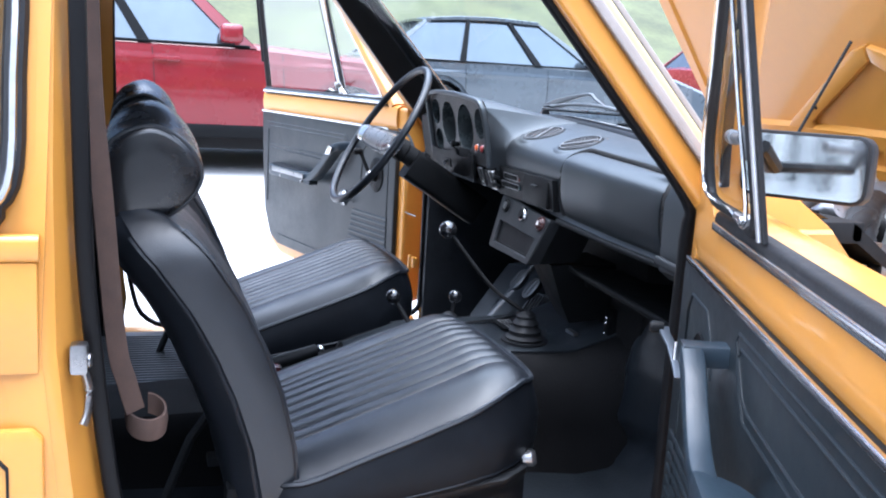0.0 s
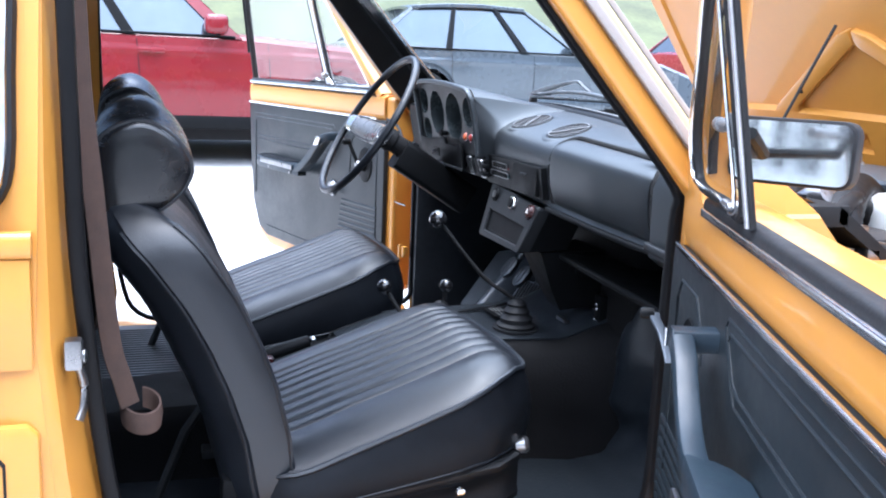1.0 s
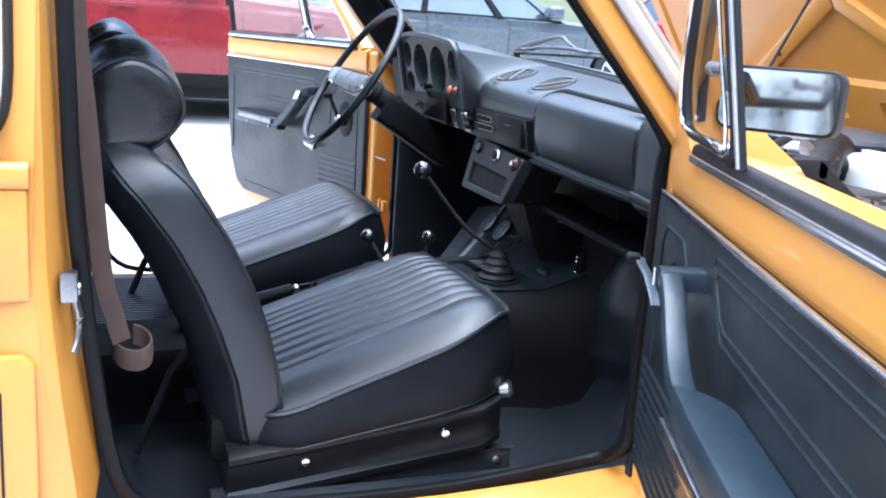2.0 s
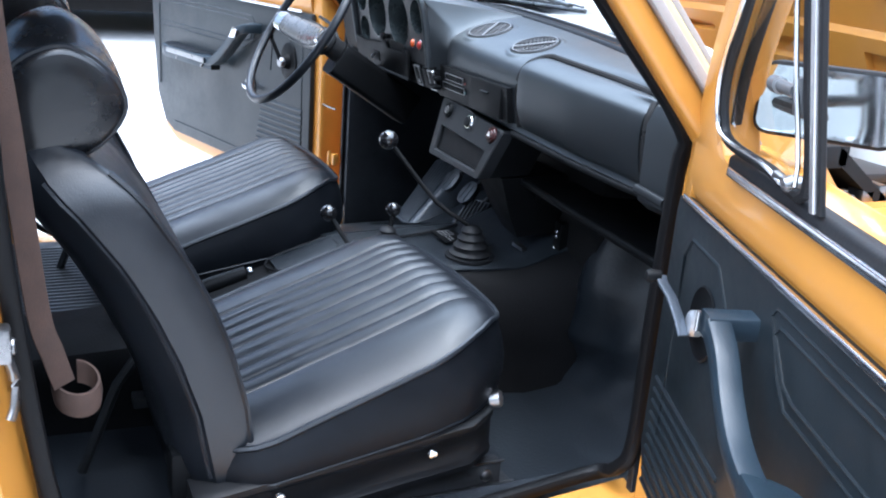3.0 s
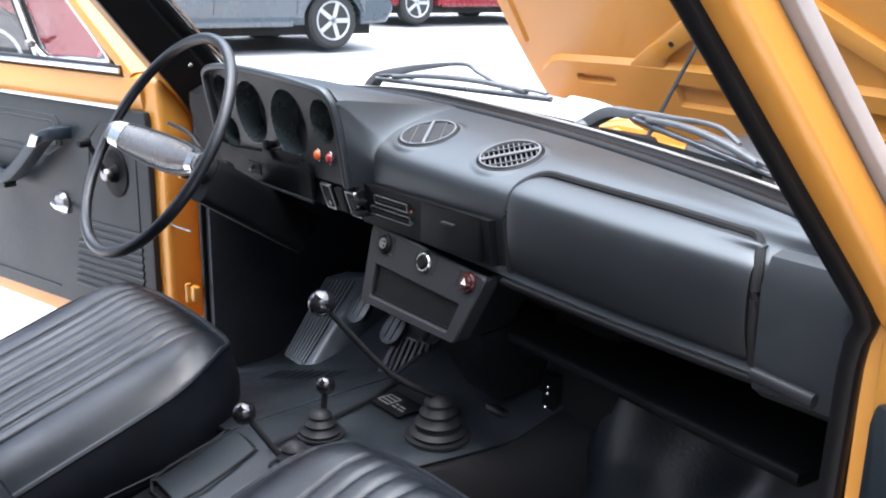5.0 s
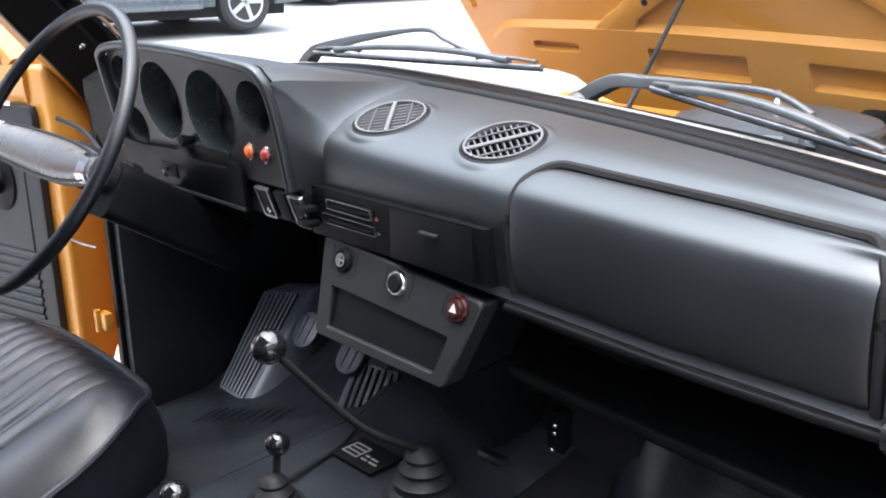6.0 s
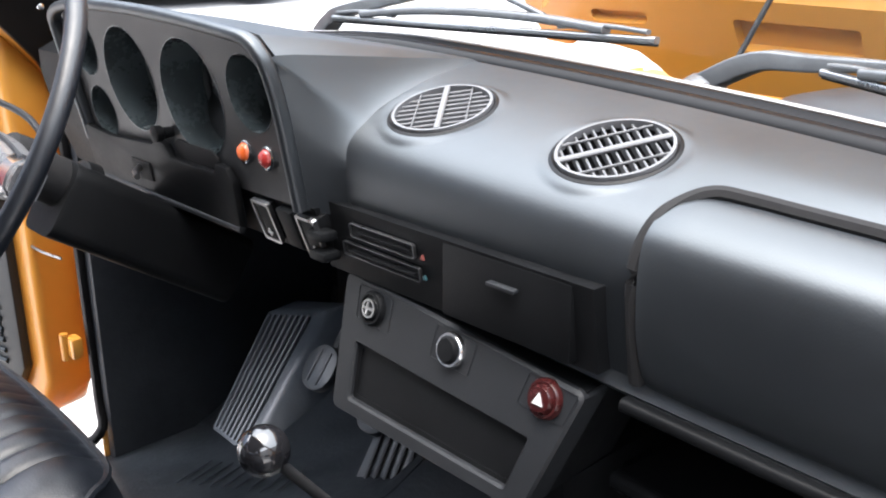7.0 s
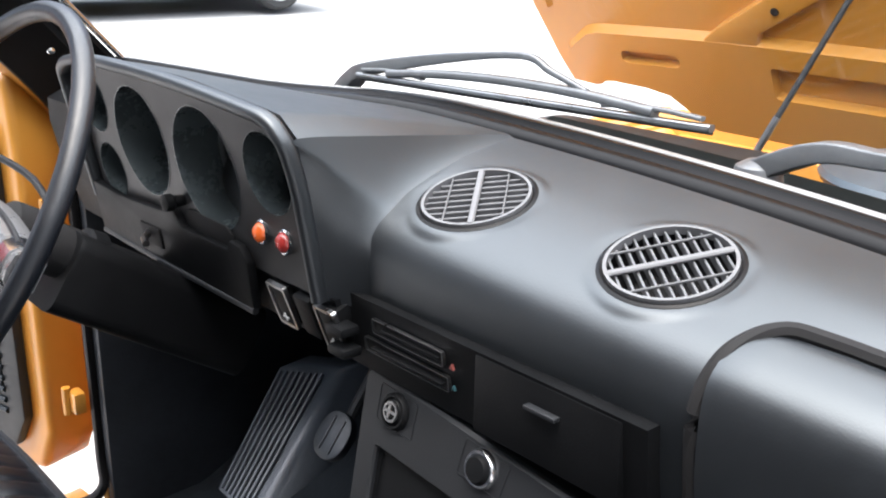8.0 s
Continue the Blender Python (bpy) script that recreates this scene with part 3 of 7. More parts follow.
part("roof", thick(grid(roof_pt, 12, 16), 0.03), YELLOW, car, "yellow roof")
part("headlining", moved(thick(grid(roof_pt, 12, 16), 0.01), Matrix.Translation((0, 0, -0.035))), mat("headlining", (0.05, 0.0495, 0.048), 0.8, bump=0.3), car, "grey headlining")


# windscreen: a bowed base line, raked back
def sag(x):
    """The base line sinks towards the driver's side."""
    t = min(1.0, max(0.0, (-0.15 - x) / 0.33))
    return 0.021 * t * t * (3 - 2 * t)


def screen_base(x):
    return V(x, 0.200 - 0.28 * x * x, 1.1395 - 0.045 * x - sag(x))


def screen(x, k):
    """A place on the glass: k = 0 at the base, 1 at the header."""
    b = screen_base(x)
    t = V(0.87 * x, -0.40 - 0.12 * x * x, 1.60)
    return b.lerp(t, k)


xs = [-0.66 + 1.32 * k / 24 for k in range(25)]
part("windscreen", grid(lambda a, b: screen(-0.66 + 1.32 * a, lerp(0.022, 1.0, b)), 24, 8), GLASS, car, "clear windscreen").visible_shadow = False
lobes = [(0.026, -0.010), (0.027, 0.001), (0.023, 0.008), (0.015, 0.010), (0.008, 0.003), (0.003, -0.002), (-0.002, 0.001), (-0.007, 0.010), (-0.013, 0.010), (-0.017, 0.003), (-0.017, -0.012)]
part("windscreen_seal", sweep([screen(x, 0) + V(0, 0, -0.003) for x in xs], lobes), SEAL, car, "thick black two-lobed rubber windscreen seal", angle=60)
part("screen_trim", sweep([screen(x, 0.0) + V(0, 0.0225, 0.002) for x in xs], rrect(0.008, 0.010, 0.002)), GREY_TRIM, car, "pale grey strip outside the screen seal")
part("header_rail", sweep([screen(x, 1.0) + V(0, -0.02, 0.0) for x in xs], rrect(0.07, 0.05, 0.015)), YELLOW, car, "yellow rail over the windscreen")

# scuttle: the panel between screen and engine bay, with its dark air intake
part("scuttle_panel", loft([[V(x, screen_base(x).y + dy, z - 0.045 * x) for dy, z in ((0.022, 1.118), (0.06, 1.108), (0.12, 1.085), (0.18, 1.075), (0.18, 1.05), (0.02, 1.06))] for x in xs]), SCUTTLE, car, "glossy black scuttle panel below the windscreen")
part("air_intake", loft([[V(x, screen_base(x).y + dy, z + 0.006 - 0.045 * x) for dy, z in ((0.035, 1.112), (0.07, 1.107), (0.11, 1.102), (0.150, 1.112), (0.170, 1.108), (0.175, 1.07), (0.07, 1.08))] for x in xs if -0.18 < x < 0.42]), INTAKE, car, "black air intake grille")
# engine bay
part("bay_floor", box(-0.58, 0.58, 0.40, 1.35, 0.50, 0.55), DARK, car, "dark engine bay floor")
part("radiator_panel", join(box(-0.62, 0.62, 1.20, 1.25, 0.5, 0.93, 0.01), box(-0.70, 0.70, 1.24, 1.36, 0.86, 0.96, 0.02)), YELLOW, car, "yellow front panel of the engine bay")
part("bay_bulkhead", box(-0.58, 0.58, 0.38, 0.42, 0.5, 0.94, 0.005), DARK, car)
part("front_panel", box(-0.72, 0.72, 1.33, 1.37, 0.5, 0.9, 0.015), YELLOW, car)
# striker on the right post
strk = part("door_striker", join(box(0.718, 0.742, -0.812, -0.792, 0.866, 0.902, 0.005), sweep(smooth([V(0.734, -0.796, 0.868), V(0.728, -0.792, 0.845), V(0.732, -0.793, 0.82), V(0.738, -0.798, 0.806)], 4), rrect(0.007, 0.010, 0.002))), STEEL, car, "bright steel door striker with scratches")
part("striker_pin", moved(lathe([(0.006, 0), (0.009, 0.002), (0.009, 0.012), (0.006, 0.014)], 12), Matrix.Translation((0.728, -0.788, 0.88)) @ Matrix.Rotation(radians(90), 4, "X")), STEEL, strk)

# ---- bonnet, hinged at the front and standing open ----
hood = thing("bonnet", "raised yellow bonnet seen from its ribbed underside", "bonnet")


def hd(a, b, d=0.0):
    """On the bonnet: a across, b from the hinge up, d proud of the underside towards the cabin."""
    up = V(0, -0.527, 0.85)
    nrm = V(0, -0.85, -0.527)
    bow = 0.03 * (1 - (a / 0.75) ** 2)
    return V(a - 0.025, 1.08, 0.93) + up * (b - 0.035 * a) + nrm * (d - bow)


HW = [(0.0, 0.70), (0.105, 0.716), (0.147, 0.728), (0.31, 0.752), (0.6, 0.775), (1.0, 0.775)]


def sheet(a, b):
    x = 2 * a - 1
    b0 = interp(abs(x), [(0.60, 0.02), (0.635, 0.062), (0.68, 0.088), (0.84, 0.103), (0.885, 0.098), (0.92, 0.082), (1.0, 0.090)])
    q = lerp(b0, 1.0, b)
    return hd(x * interp(q, HW), q, -0.03)


part("outer_sheet", thick(grid(sheet, 90, 16), 0.004), YELLOW, hood)


def rib(pts, w, h, name="brace"):
    pr = [(-w / 2, 0), (-w / 2 + 0.012, h), (w / 2 - 0.012, h), (w / 2, 0)]
    P = [Vector((a, b, 0)) for a, b in pts]
    rings = []
    for i, p in enumerate(P):
        t = (P[min(i + 1, len(P) - 1)] - P[max(0, i - 1)]).normalized()
        sd = V(t.y, -t.x, 0)
        rings.append([hd(*(p + sd * a).to_tuple()[:2], -0.03 + b) for a, b in pr])
    return part(name, loft(rings, True), YELLOW, hood)


def straight(a, b, n=8):
    return [(lerp(a[0], b[0], k / n), lerp(a[1], b[1], k / n)) for k in range(n + 1)]


def pressed(name, outline, holes, d0, d1, spread):
    """A pressed panel with holes through it: flat top at d1, sloping skirts down to d0."""
    b_ = bmesh.new()
    loops, edges_ = [], []
    for lp in [outline] + holes:
        vs = [b_.verts.new(V(a, b, d1)) for a, b in lp]
        edges_ += [b_.edges.new((vs[i], vs[(i + 1) % len(vs)])) for i in range(len(vs))]
        loops.append(vs)
    bmesh.ops.triangle_fill(b_, edges=edges_, use_beauty=True, use_dissolve=False)
    for lp in holes:
        x0, x1 = min(a for a, b in lp), max(a for a, b in lp)
        y0, y1 = min(b for a, b in lp), max(b for a, b in lp)
        for fc in [fc for fc in b_.faces if x0 < fc.calc_center_median().x < x1 and y0 < fc.calc_center_median().y < y1]:
            b_.faces.remove(fc)
    for k, vs in enumerate(loops):
        c = sum((v.co for v in vs), V(0, 0, 0)) / len(vs)
        grow = spread if k == 0 else -0.25 * spread
        low = []
        for v in vs:
            o = V(v.co.x - c.x, v.co.y - c.y, 0)
            n_ = V(math.copysign(1, o.x) if abs(o.x) > 0.02 else 0, math.copysign(1, o.y) if abs(o.y) > 0.01 else 0, 0)
            low.append(b_.verts.new(V(v.co.x + n_.x * grow, v.co.y + n_.y * grow, d0)))
        for i in range(len(vs)):
            j = (i + 1) % len(vs)
            b_.faces.new((vs[i], vs[j], low[j], low[i]))
    mapped(b_, lambda a, b, d: hd(a, b, d))
    return part(name, b_, YELLOW, hood, angle=25)


def rounded(x0, x1, y0, y1, r):
    return [((x0 + x1) / 2 + a, (y0 + y1) / 2 + b) for a, b in rrect(x1 - x0, y1 - y0, r, 3)]


half = [(0.40, 0.03), (0.435, 0.045), (0.455, 0.068), (0.485, 0.095), (0.53, 0.106), (0.60, 0.112), (0.635, 0.108), (0.66, 0.100), (0.68, 0.105), (0.692, 0.125), (0.695, 0.150), (0.68, 0.178), (0.63, 0.214), (0.605, 0.220), (0.375, 0.224), (0.20, 0.224)]
ol = [(0.0, 0.03)] + half + [(0.0, 0.224)] + [(-a, b) for a, b in reversed(half)]
pressed("inner_panel", ol, [rounded(-0.275, -0.06, 0.122, 0.184, 0.006), rounded(0.06, 0.275, 0.122, 0.184, 0.006), rounded(-0.565, -0.445, 0.160, 0.186, 0.011), rounded(0.445, 0.565, 0.160, 0.186, 0.011)], -0.032, -0.008, 0.010)
for s in (1, -1):
    br = [(s * 0.40, 0.215), (s * 0.354, 0.253), (s * 0.05, 0.456), (s * 0.004, 0.47), (s * 0.004, 0.43), (s * 0.285, 0.244), (s * 0.29, 0.215)]
    part("diagonal_brace", prism(br, -0.032, -0.0085, hd, 0.006, 2), YELLOW, hood)
    part("rivet_hole", moved(lathe([(0.001, 0), (0.007, 0), (0.007, 0.002), (0.001, 0.002)], 10), Matrix.Translation(hd(s * 0.246, 0.2935, -0.0075)) @ Matrix.Rotation(radians(120), 4, "X")), BLACK, hood)
    rib(straight((s * 0.715, 0.26), (s * 0.735, 0.99)), 0.04, 0.012, "edge_channel")
rib(straight((-0.68, 0.965), (0.68, 0.965), 12), 0.07, 0.02, "rear_channel")
rod = thing("bonnet_strut", "thin dark prop rod holding up the bonnet", "prop rod")
p0, p1 = V(-0.181, 0.762, 1.0), hd(-0.02, 0.49, 0.0)
part("rod", tube([p0, p1], 0.0042, 8), DARK, rod)
part("lower_rod", tube([p0, p0.lerp(p1, 0.22)], 0.0052, 8), STEEL, rod)


# ---- doors ----
def door(s, hinge, swing, ztop, zsill, ln, p0):
    """A car door swung open; local u from the hinge along it, n towards the cabin, z up."""
    a = radians(swing)
    u, n = V(s * math.sin(a), -math.cos(a), 0), V(-s * math.cos(a), -math.sin(a), 0)
    H = V(*hinge, 0)

    def f(p, z, d=0.0):
        return H + u * p + n * (d + 0.16 * max(0.0, z - zsill)) + V(0, 0, z)

    side = "passenger" if s > 0 else "driver"
    d0 = thing("door_1" if s > 0 else "door_2", f"open yellow {side} door with black trim panel and chrome fittings", "car door", "front doors", kind="structure")
    zb = 0.575
    ps = p0 - 0.03 if s > 0 else p0 - 0.075
    out = [(ps, 0.64), (ps + 0.03, zb), (0.20, zb - 0.015), (ln - 0.16, zb - 0.01), (ln - 0.07, 0.60), (ln - 0.02, 0.70), (ln, 0.9), (ln + 0.02, zsill - 0.01), (ps + 0.01, zsill - 0.01), (ps, 1.0)]
    part("door_shell", prism(out, -0.085, -0.004, f, 0.012, 3), YELLOW, d0)
    # waist strip over the trim, slightly bowed
    part("waist_strip", loft([[f(p, ztop + 0.004, 0.0), f(p, ztop + 0.02, 0.0035), f(p, (ztop + zsill) / 2, 0.0045), f(p, zsill - 0.012, 0.003), f(p, zsill - 0.004, -0.012), f(p, zsill - 0.004, -0.05), f(p, ztop, -0.05)] for p in [p0 - 0.02 + (ln + 0.03 - p0) * k / 10 for k in range(11)]]), YELLOW, d0, "yellow painted upper door strip")
    # trim panel
    pt = p0 - 0.028 if s > 0 else p0 - 0.04
    tp = [(pt, 0.66), (pt + 0.03, zb + 0.035), (ln - 0.17, zb + 0.03), (ln - 0.10, 0.63), (ln - 0.045, 0.72), (ln - 0.02, 0.9), (ln - 0.005, ztop), (pt + 0.005, ztop), (pt, ztop - 0.02)]
    card = part("trim_panel", prism(tp, -0.004, 0.012, f, 0.005, 2), TRIMCARD, d0, "black embossed vinyl trim panel")
    part("chrome_edge", sweep([f(p, ztop + 0.003, 0.014) for p in (p0 + 0.005, ln / 2, ln - 0.01)], rrect(0.006, 0.008, 0.002)), CHROME, d0, "thin bright strip over the trim")

    def bead(pts, r=0.004, nm="embossed_bead"):
        part(nm, tube(pts, r if nm == "rib" else 0.62 * r, 6), TRIMCARD, card)
    # framed upper field
    for q in (0.0, 0.013):
        if s > 0:
            fld = ((ln - 0.06, 0.985 - q), (0.36 + q, 0.985 - q), (0.352 + q, 0.975 - q), (0.385 + q, 0.928), (0.41 + q, 0.908 + q), (ln - 0.06, 0.905 + q))
        else:
            fld = ((ln - 0.06, ztop - 0.035 - q), (0.36 + q, ztop - 0.035 - q), (0.34 + q, ztop - 0.055 - q), (0.345 + q * 1.5, ztop - 0.10 + q * 0.2), (0.40 + q, ztop - 0.125 + q), (ln - 0.06, ztop - 0.125 + q))
        bead([f(p, z, 0.012) for p, z in fld], 0.0035)
    bead([f(p, z, 0.012) for p, z in ((0.085, 0.70), (0.085, ztop - 0.06), (0.105, ztop - 0.035), (0.20, ztop - 0.035), (0.24, ztop - 0.07), (0.25, 0.90))], 0.004)
    for k in range(10):
        z = (0.665 if s < 0 else 0.618) + 0.0165 * k
        bead([f(0.08 if s < 0 else 0.05, z, 0.012), f(0.33 - 0.004 * k, z, 0.012)], 0.0045 if s < 0 else 0.0032, "rib")
    bead([f(p, 0.64, 0.012) for p in (0.40, ln - 0.18)], 0.004)
    bead([f(ln - 0.07, z, 0.012) for z in (0.75, ztop - 0.06)], 0.004)
    # arm rest with a grip that rises forward
    if s > 0:
        slab = [(0.62, 0.012), (0.50, 0.012), (0.475, 0.022), (0.468, 0.040), (0.47, 0.070), (0.56, 0.074), (0.76, 0.075), (0.83, 0.055), (0.86, 0.012)]
        bar = smooth([f(p, z, d) for p, z, d in ((0.54, 0.864, 0.058), (0.50, 0.866, 0.058), (0.462, 0.870, 0.057), (0.42, 0.880, 0.054), (0.382, 0.903, 0.052), (0.350, 0.932, 0.051), (0.318, 0.948, 0.050))], 5)
        top_ = sweep([f(0.312, 0.948, 0.060), f(0.312, 0.948, 0.035), f(0.313, 0.949, 0.008)], rrect(0.030, 0.024, 0.004, 2))
        body_ = prism(slab, 0.832, 0.872, lambda p, d, z: f(p, z + 0.25 * max(0.0, d - 0.02), d), 0.006, 2)
        arm = part("armrest", join(body_, top_, sweep(bar, rrect(0.024, 0.024, 0.004, 2))), ARMREST, d0, "blue-black padded armrest with pull grip")
        part("chrome_strip", prism([(0.47, 0.834), (0.47, 0.848), (0.75, 0.848), (0.75, 0.834)], 0.072, 0.078, f, 0.002), STEEL, arm, "bright strip on the armrest")
        part("grip_edge", sweep([f(0.305, 0.958, 0.064), f(0.305, 0.938, 0.064)], rrect(0.004, 0.004, 0.001), up=n), CHROME, arm, "bright edge of the grip")
    else:
        slab = [(0.63, 0.012), (0.595, 0.016), (0.572, 0.026), (0.556, 0.034), (0.50, 0.036), (0.50, 0.067), (0.60, 0.073), (0.80, 0.074), (0.87, 0.055), (0.90, 0.012)]
        bar = smooth([f(p, z, d) for p, z, d in ((0.60, 0.883, 0.052), (0.54, 0.884, 0.052), (0.49, 0.893, 0.052), (0.43, 0.930, 0.051), (0.36, 0.985, 0.050), (0.335, 1.000, 0.044), (0.325, 1.003, 0.032), (0.322, 1.003, 0.008))], 5)
        arm = part("armrest", join(prism(slab, 0.862, 0.896, lambda p, d, z: f(p, z, d), 0.005, 2), sweep(bar, rrect(0.036, 0.026, 0.0035, 2))), ARMREST, d0, "blue-black padded armrest with pull grip")
        part("armrest_pad", prism([(p, 0.012 + (d - 0.012) * 0.82) for p, d in slab[:3]] + [(0.60, 0.040), (0.62, 0.060), (0.80, 0.064), (0.86, 0.048), (0.885, 0.014)], 0.8955, 0.899, lambda p, d, z: f(p, z, d), 0.001), VINYL_DULL, arm, "dull inset pad on the armrest")
        part("chrome_strip", prism([(0.53, 0.879), (0.53, 0.895), (0.79, 0.895), (0.79, 0.879)], 0.070, 0.077, f, 0.002), STEEL, arm, "bright strip on the armrest")
        for p in (0.55, 0.72):
            part("screw", moved(ball((0, 0, 0), 0.005, 8), Matrix.Translation(f(p, 0.869, 0.072))), STEEL, arm)
    if s < 0:
        part("grip_cap", prism([(0.345, 0.975), (0.33, 0.998), (0.355, 1.003), (0.375, 0.973)], 0.070, 0.076, f, 0.002), CHROME, arm, "bright cap at the top of the grip")
    # window crank
    if s > 0:
        pc, pz, kx, kz = 0.180, 0.895, 0.112, 0.925
        cr = part("window_crank", mapped(lathe([(0.001, 0.012), (0.040, 0.012), (0.043, 0.0135), (0.041, 0.015), (0.038, 0.0135), (0.001, 0.0145)], 32), lambda x, y, z: f(pc + x, pz + y, z)), PLASTIC, d0, "black crank escutcheon with raised rim")
        part("crank_boss", mapped(lathe([(0.001, 0.014), (0.016, 0.014), (0.016, 0.025), (0.012, 0.029), (0.001, 0.029)], 8), lambda x, y, z: f(pc + x, pz + y, z)), ALLOY, cr, "bright eight-sided crank boss")
        part("crank_arm", sweep([f(pc + 0.004, pz - 0.014, 0.034), f(pc - 0.008, pz - 0.002, 0.036), f(lerp(pc, kx, 0.5), lerp(pz, kz, 0.5), 0.040), f(lerp(pc, kx, 0.85), lerp(pz, kz, 0.85), 0.046), f(kx, kz, 0.046)], rrect(0.013, 0.004, 0.0015)), METAL_BLUE, cr, "flat blue-grey steel crank arm")
        part("crank_knob", mapped(lathe([(0.001, 0.0), (0.007, 0.001), (0.008, 0.014), (0.006, 0.018), (0.001, 0.019)], 14), lambda x, y, z: f(kx + x, kz + y, 0.046 + z)), PLASTIC, cr, "small black crank knob")
    else:
        pc, pz, kx, kz = 0.152, 0.935, 0.181, 1.001
        cr = part("window_crank", mapped(lathe([(0.001, 0.012), (0.038, 0.012), (0.041, 0.014), (0.039, 0.016), (0.016, 0.017), (0.012, 0.032), (0.001, 0.034)], 24), lambda x, y, z: f(pc + x, pz + 1.25 * y, z)), PLASTIC, d0, "black crank escutcheon")
        part("crank_arm", sweep([f(lerp(pc, kx, t), lerp(pz, kz, t), 0.036 + 0.018 * t) for t in (0, 0.3, 0.7, 1)], rrect(0.014, 0.006, 0.002)), PLASTIC, cr, "black crank arm")
        part("crank_knob", mapped(lathe([(0.001, 0.0), (0.009, 0.001), (0.010, 0.020), (0.007, 0.026), (0.001, 0.027)], 14), lambda x, y, z: f(kx + x, kz + y, 0.05 + z)), PLASTIC, cr, "round black crank knob")
        part("crank_cap", mapped(lathe([(0.001, 0.03), (0.013, 0.03), (0.014, 0.038), (0.011, 0.043), (0.001, 0.044)], 16), lambda x, y, z: f(pc + x, pz + y, z)), STEEL, cr, "pale crank centre cap")
    if s < 0:
        lk = part("release_handle", mapped(lathe([(0.001, 0.012), (0.024, 0.012), (0.026, 0.016), (0.018, 0.024), (0.001, 0.026)], 18), lambda x, y, z: f(0.357 + x, 0.842 + y, z)), STEEL, d0, "chrome inner door handle")
        part("lever", sweep([f(0.357 + p, 0.842 - 0.004 * k, d) for k, (p, d) in enumerate(((0.012, 0.028), (-0.01, 0.034), (-0.05, 0.03)))], rrect(0.016, 0.012, 0.004)), CHROME, lk)
    # window frame, divider, glass
    top = 1.565
    fp = [(0.115, -0.01), (0.108, 0.04), (0.125, 0.075), (0.155, 0.12), (0.235, 0.215), (0.40, 0.40)] if s > 0 else [(0.10, -0.01), (0.14, 0.03), (0.24, 0.13), (0.34, 0.25), (0.44, top - 0.05 - zsill)]
    fr = [f(p, zsill + z, -0.02) for p, z in fp] + [f(0.50, top - 0.006, -0.02), f(0.60, top, -0.02), f(ln - 0.10, top, -0.02), f(ln - 0.03, top - 0.03, -0.02), f(ln - 0.005, 1.4, -0.02), f(ln + 0.01, zsill - 0.01, -0.02)]
    ye = fr if s > 0 else fr[:-3]
    part("window_frame", sweep(smooth(ye, 4), rrect(0.020 if s > 0 else 0.028, 0.045, 0.006), up=n), YELLOW, d0, "yellow window frame")
    if s < 0:
        part("rear_channel", sweep(smooth(fr[-4:], 4), rrect(0.010, 0.02, 0.003), up=n), RUBBER, d0, "slim black rear window channel")
    if s > 0:
        gus = [(p0 - 0.035, 0.64), (p0 - 0.035, 1.075), (0.045, 1.125), (0.085, 1.185), (0.165, 1.285), (0.32, 1.46), (0.35, 1.46), (0.23, 1.31), (0.155, 1.205), (0.118, 1.14), (0.112, 1.10), (0.13, 1.075), (0.17, 1.066), (0.17, 1.03), (0.04, 1.03), (0.04, 0.64)]
        part("front_gusset", prism(gus, -0.035, 0.003, f, 0.002), YELLOW, d0, "yellow front corner of the window frame")
    part("frame_seal", sweep([p + n * 0.006 - V(0, 0, 0.012) + u * 0.014 for p in smooth(fr[1:], 4)][:-2], rrect(0.008, 0.012, 0.003), up=n), RUBBER, d0, "black window channel")
    part("waist_seal", sweep([f(p, zsill + (0.002 if s < 0 else -0.010), -0.004) for p in (0.12 if s < 0 else 0.16, ln / 2, ln - 0.01)], rrect(0.022, 0.022, 0.006)), RUBBER, d0, "black rubber strip along the sill")
    part("waist_chrome", sweep([f(p, zsill + (0.001 if s < 0 else -0.015), 0.010) for p in (0.12 if s < 0 else 0.175, ln / 2, ln - 0.01)], rrect(0.006, 0.010, 0.002)), CHROME, d0, "bright strip along the sill")
    bar = [f(0.43, zsill, -0.012), f(0.53, top - 0.02, -0.012)] if s < 0 else [f(0.385, zsill, 0.010), f(0.370, 1.33, 0.010), f(0.36, top - 0.1, 0.010)]
    part("divider_bar", join(sweep(bar, rrect(0.014 if s < 0 else 0.009, 0.022 if s < 0 else 0.006, 0.002), up=n)), ALLOY, d0, "bright quarter-light divider")
    part("divider_rubber", sweep([p + u * (0.014 if s < 0 else 0.008) - n * 0.003 for p in bar], rrect(0.014 if s < 0 else 0.008, 0.022 if s < 0 else 0.006, 0.002), up=n), RUBBER, d0)
    tl = [(0.165, 0.014), (0.28, 0.012), (0.365, 0.012), (0.362, 0.12), (0.352, 0.26), (0.33, 0.285), (0.268, 0.225), (0.185, 0.125), (0.148, 0.075), (0.142, 0.035)]
    tri = smooth([f(p, zsill + z, 0.008) for p, z in tl] if s > 0 else [f(0.185, zsill + 0.016, -0.012), f(0.30, zsill + 0.014, -0.012), f(0.412, zsill + 0.016, -0.012), f(0.445, zsill + 0.10, -0.012), f(0.50, top - 0.05, -0.012), f(0.47, top - 0.07, -0.012), f(0.32, zsill + 0.19, -0.012), f(0.178, zsill + 0.035, -0.012)], 4, True)
    ql = part("quarter_light", ring_tube(tri, 0.006, 8, up=n), RUBBER, d0, "black-edged quarter light")
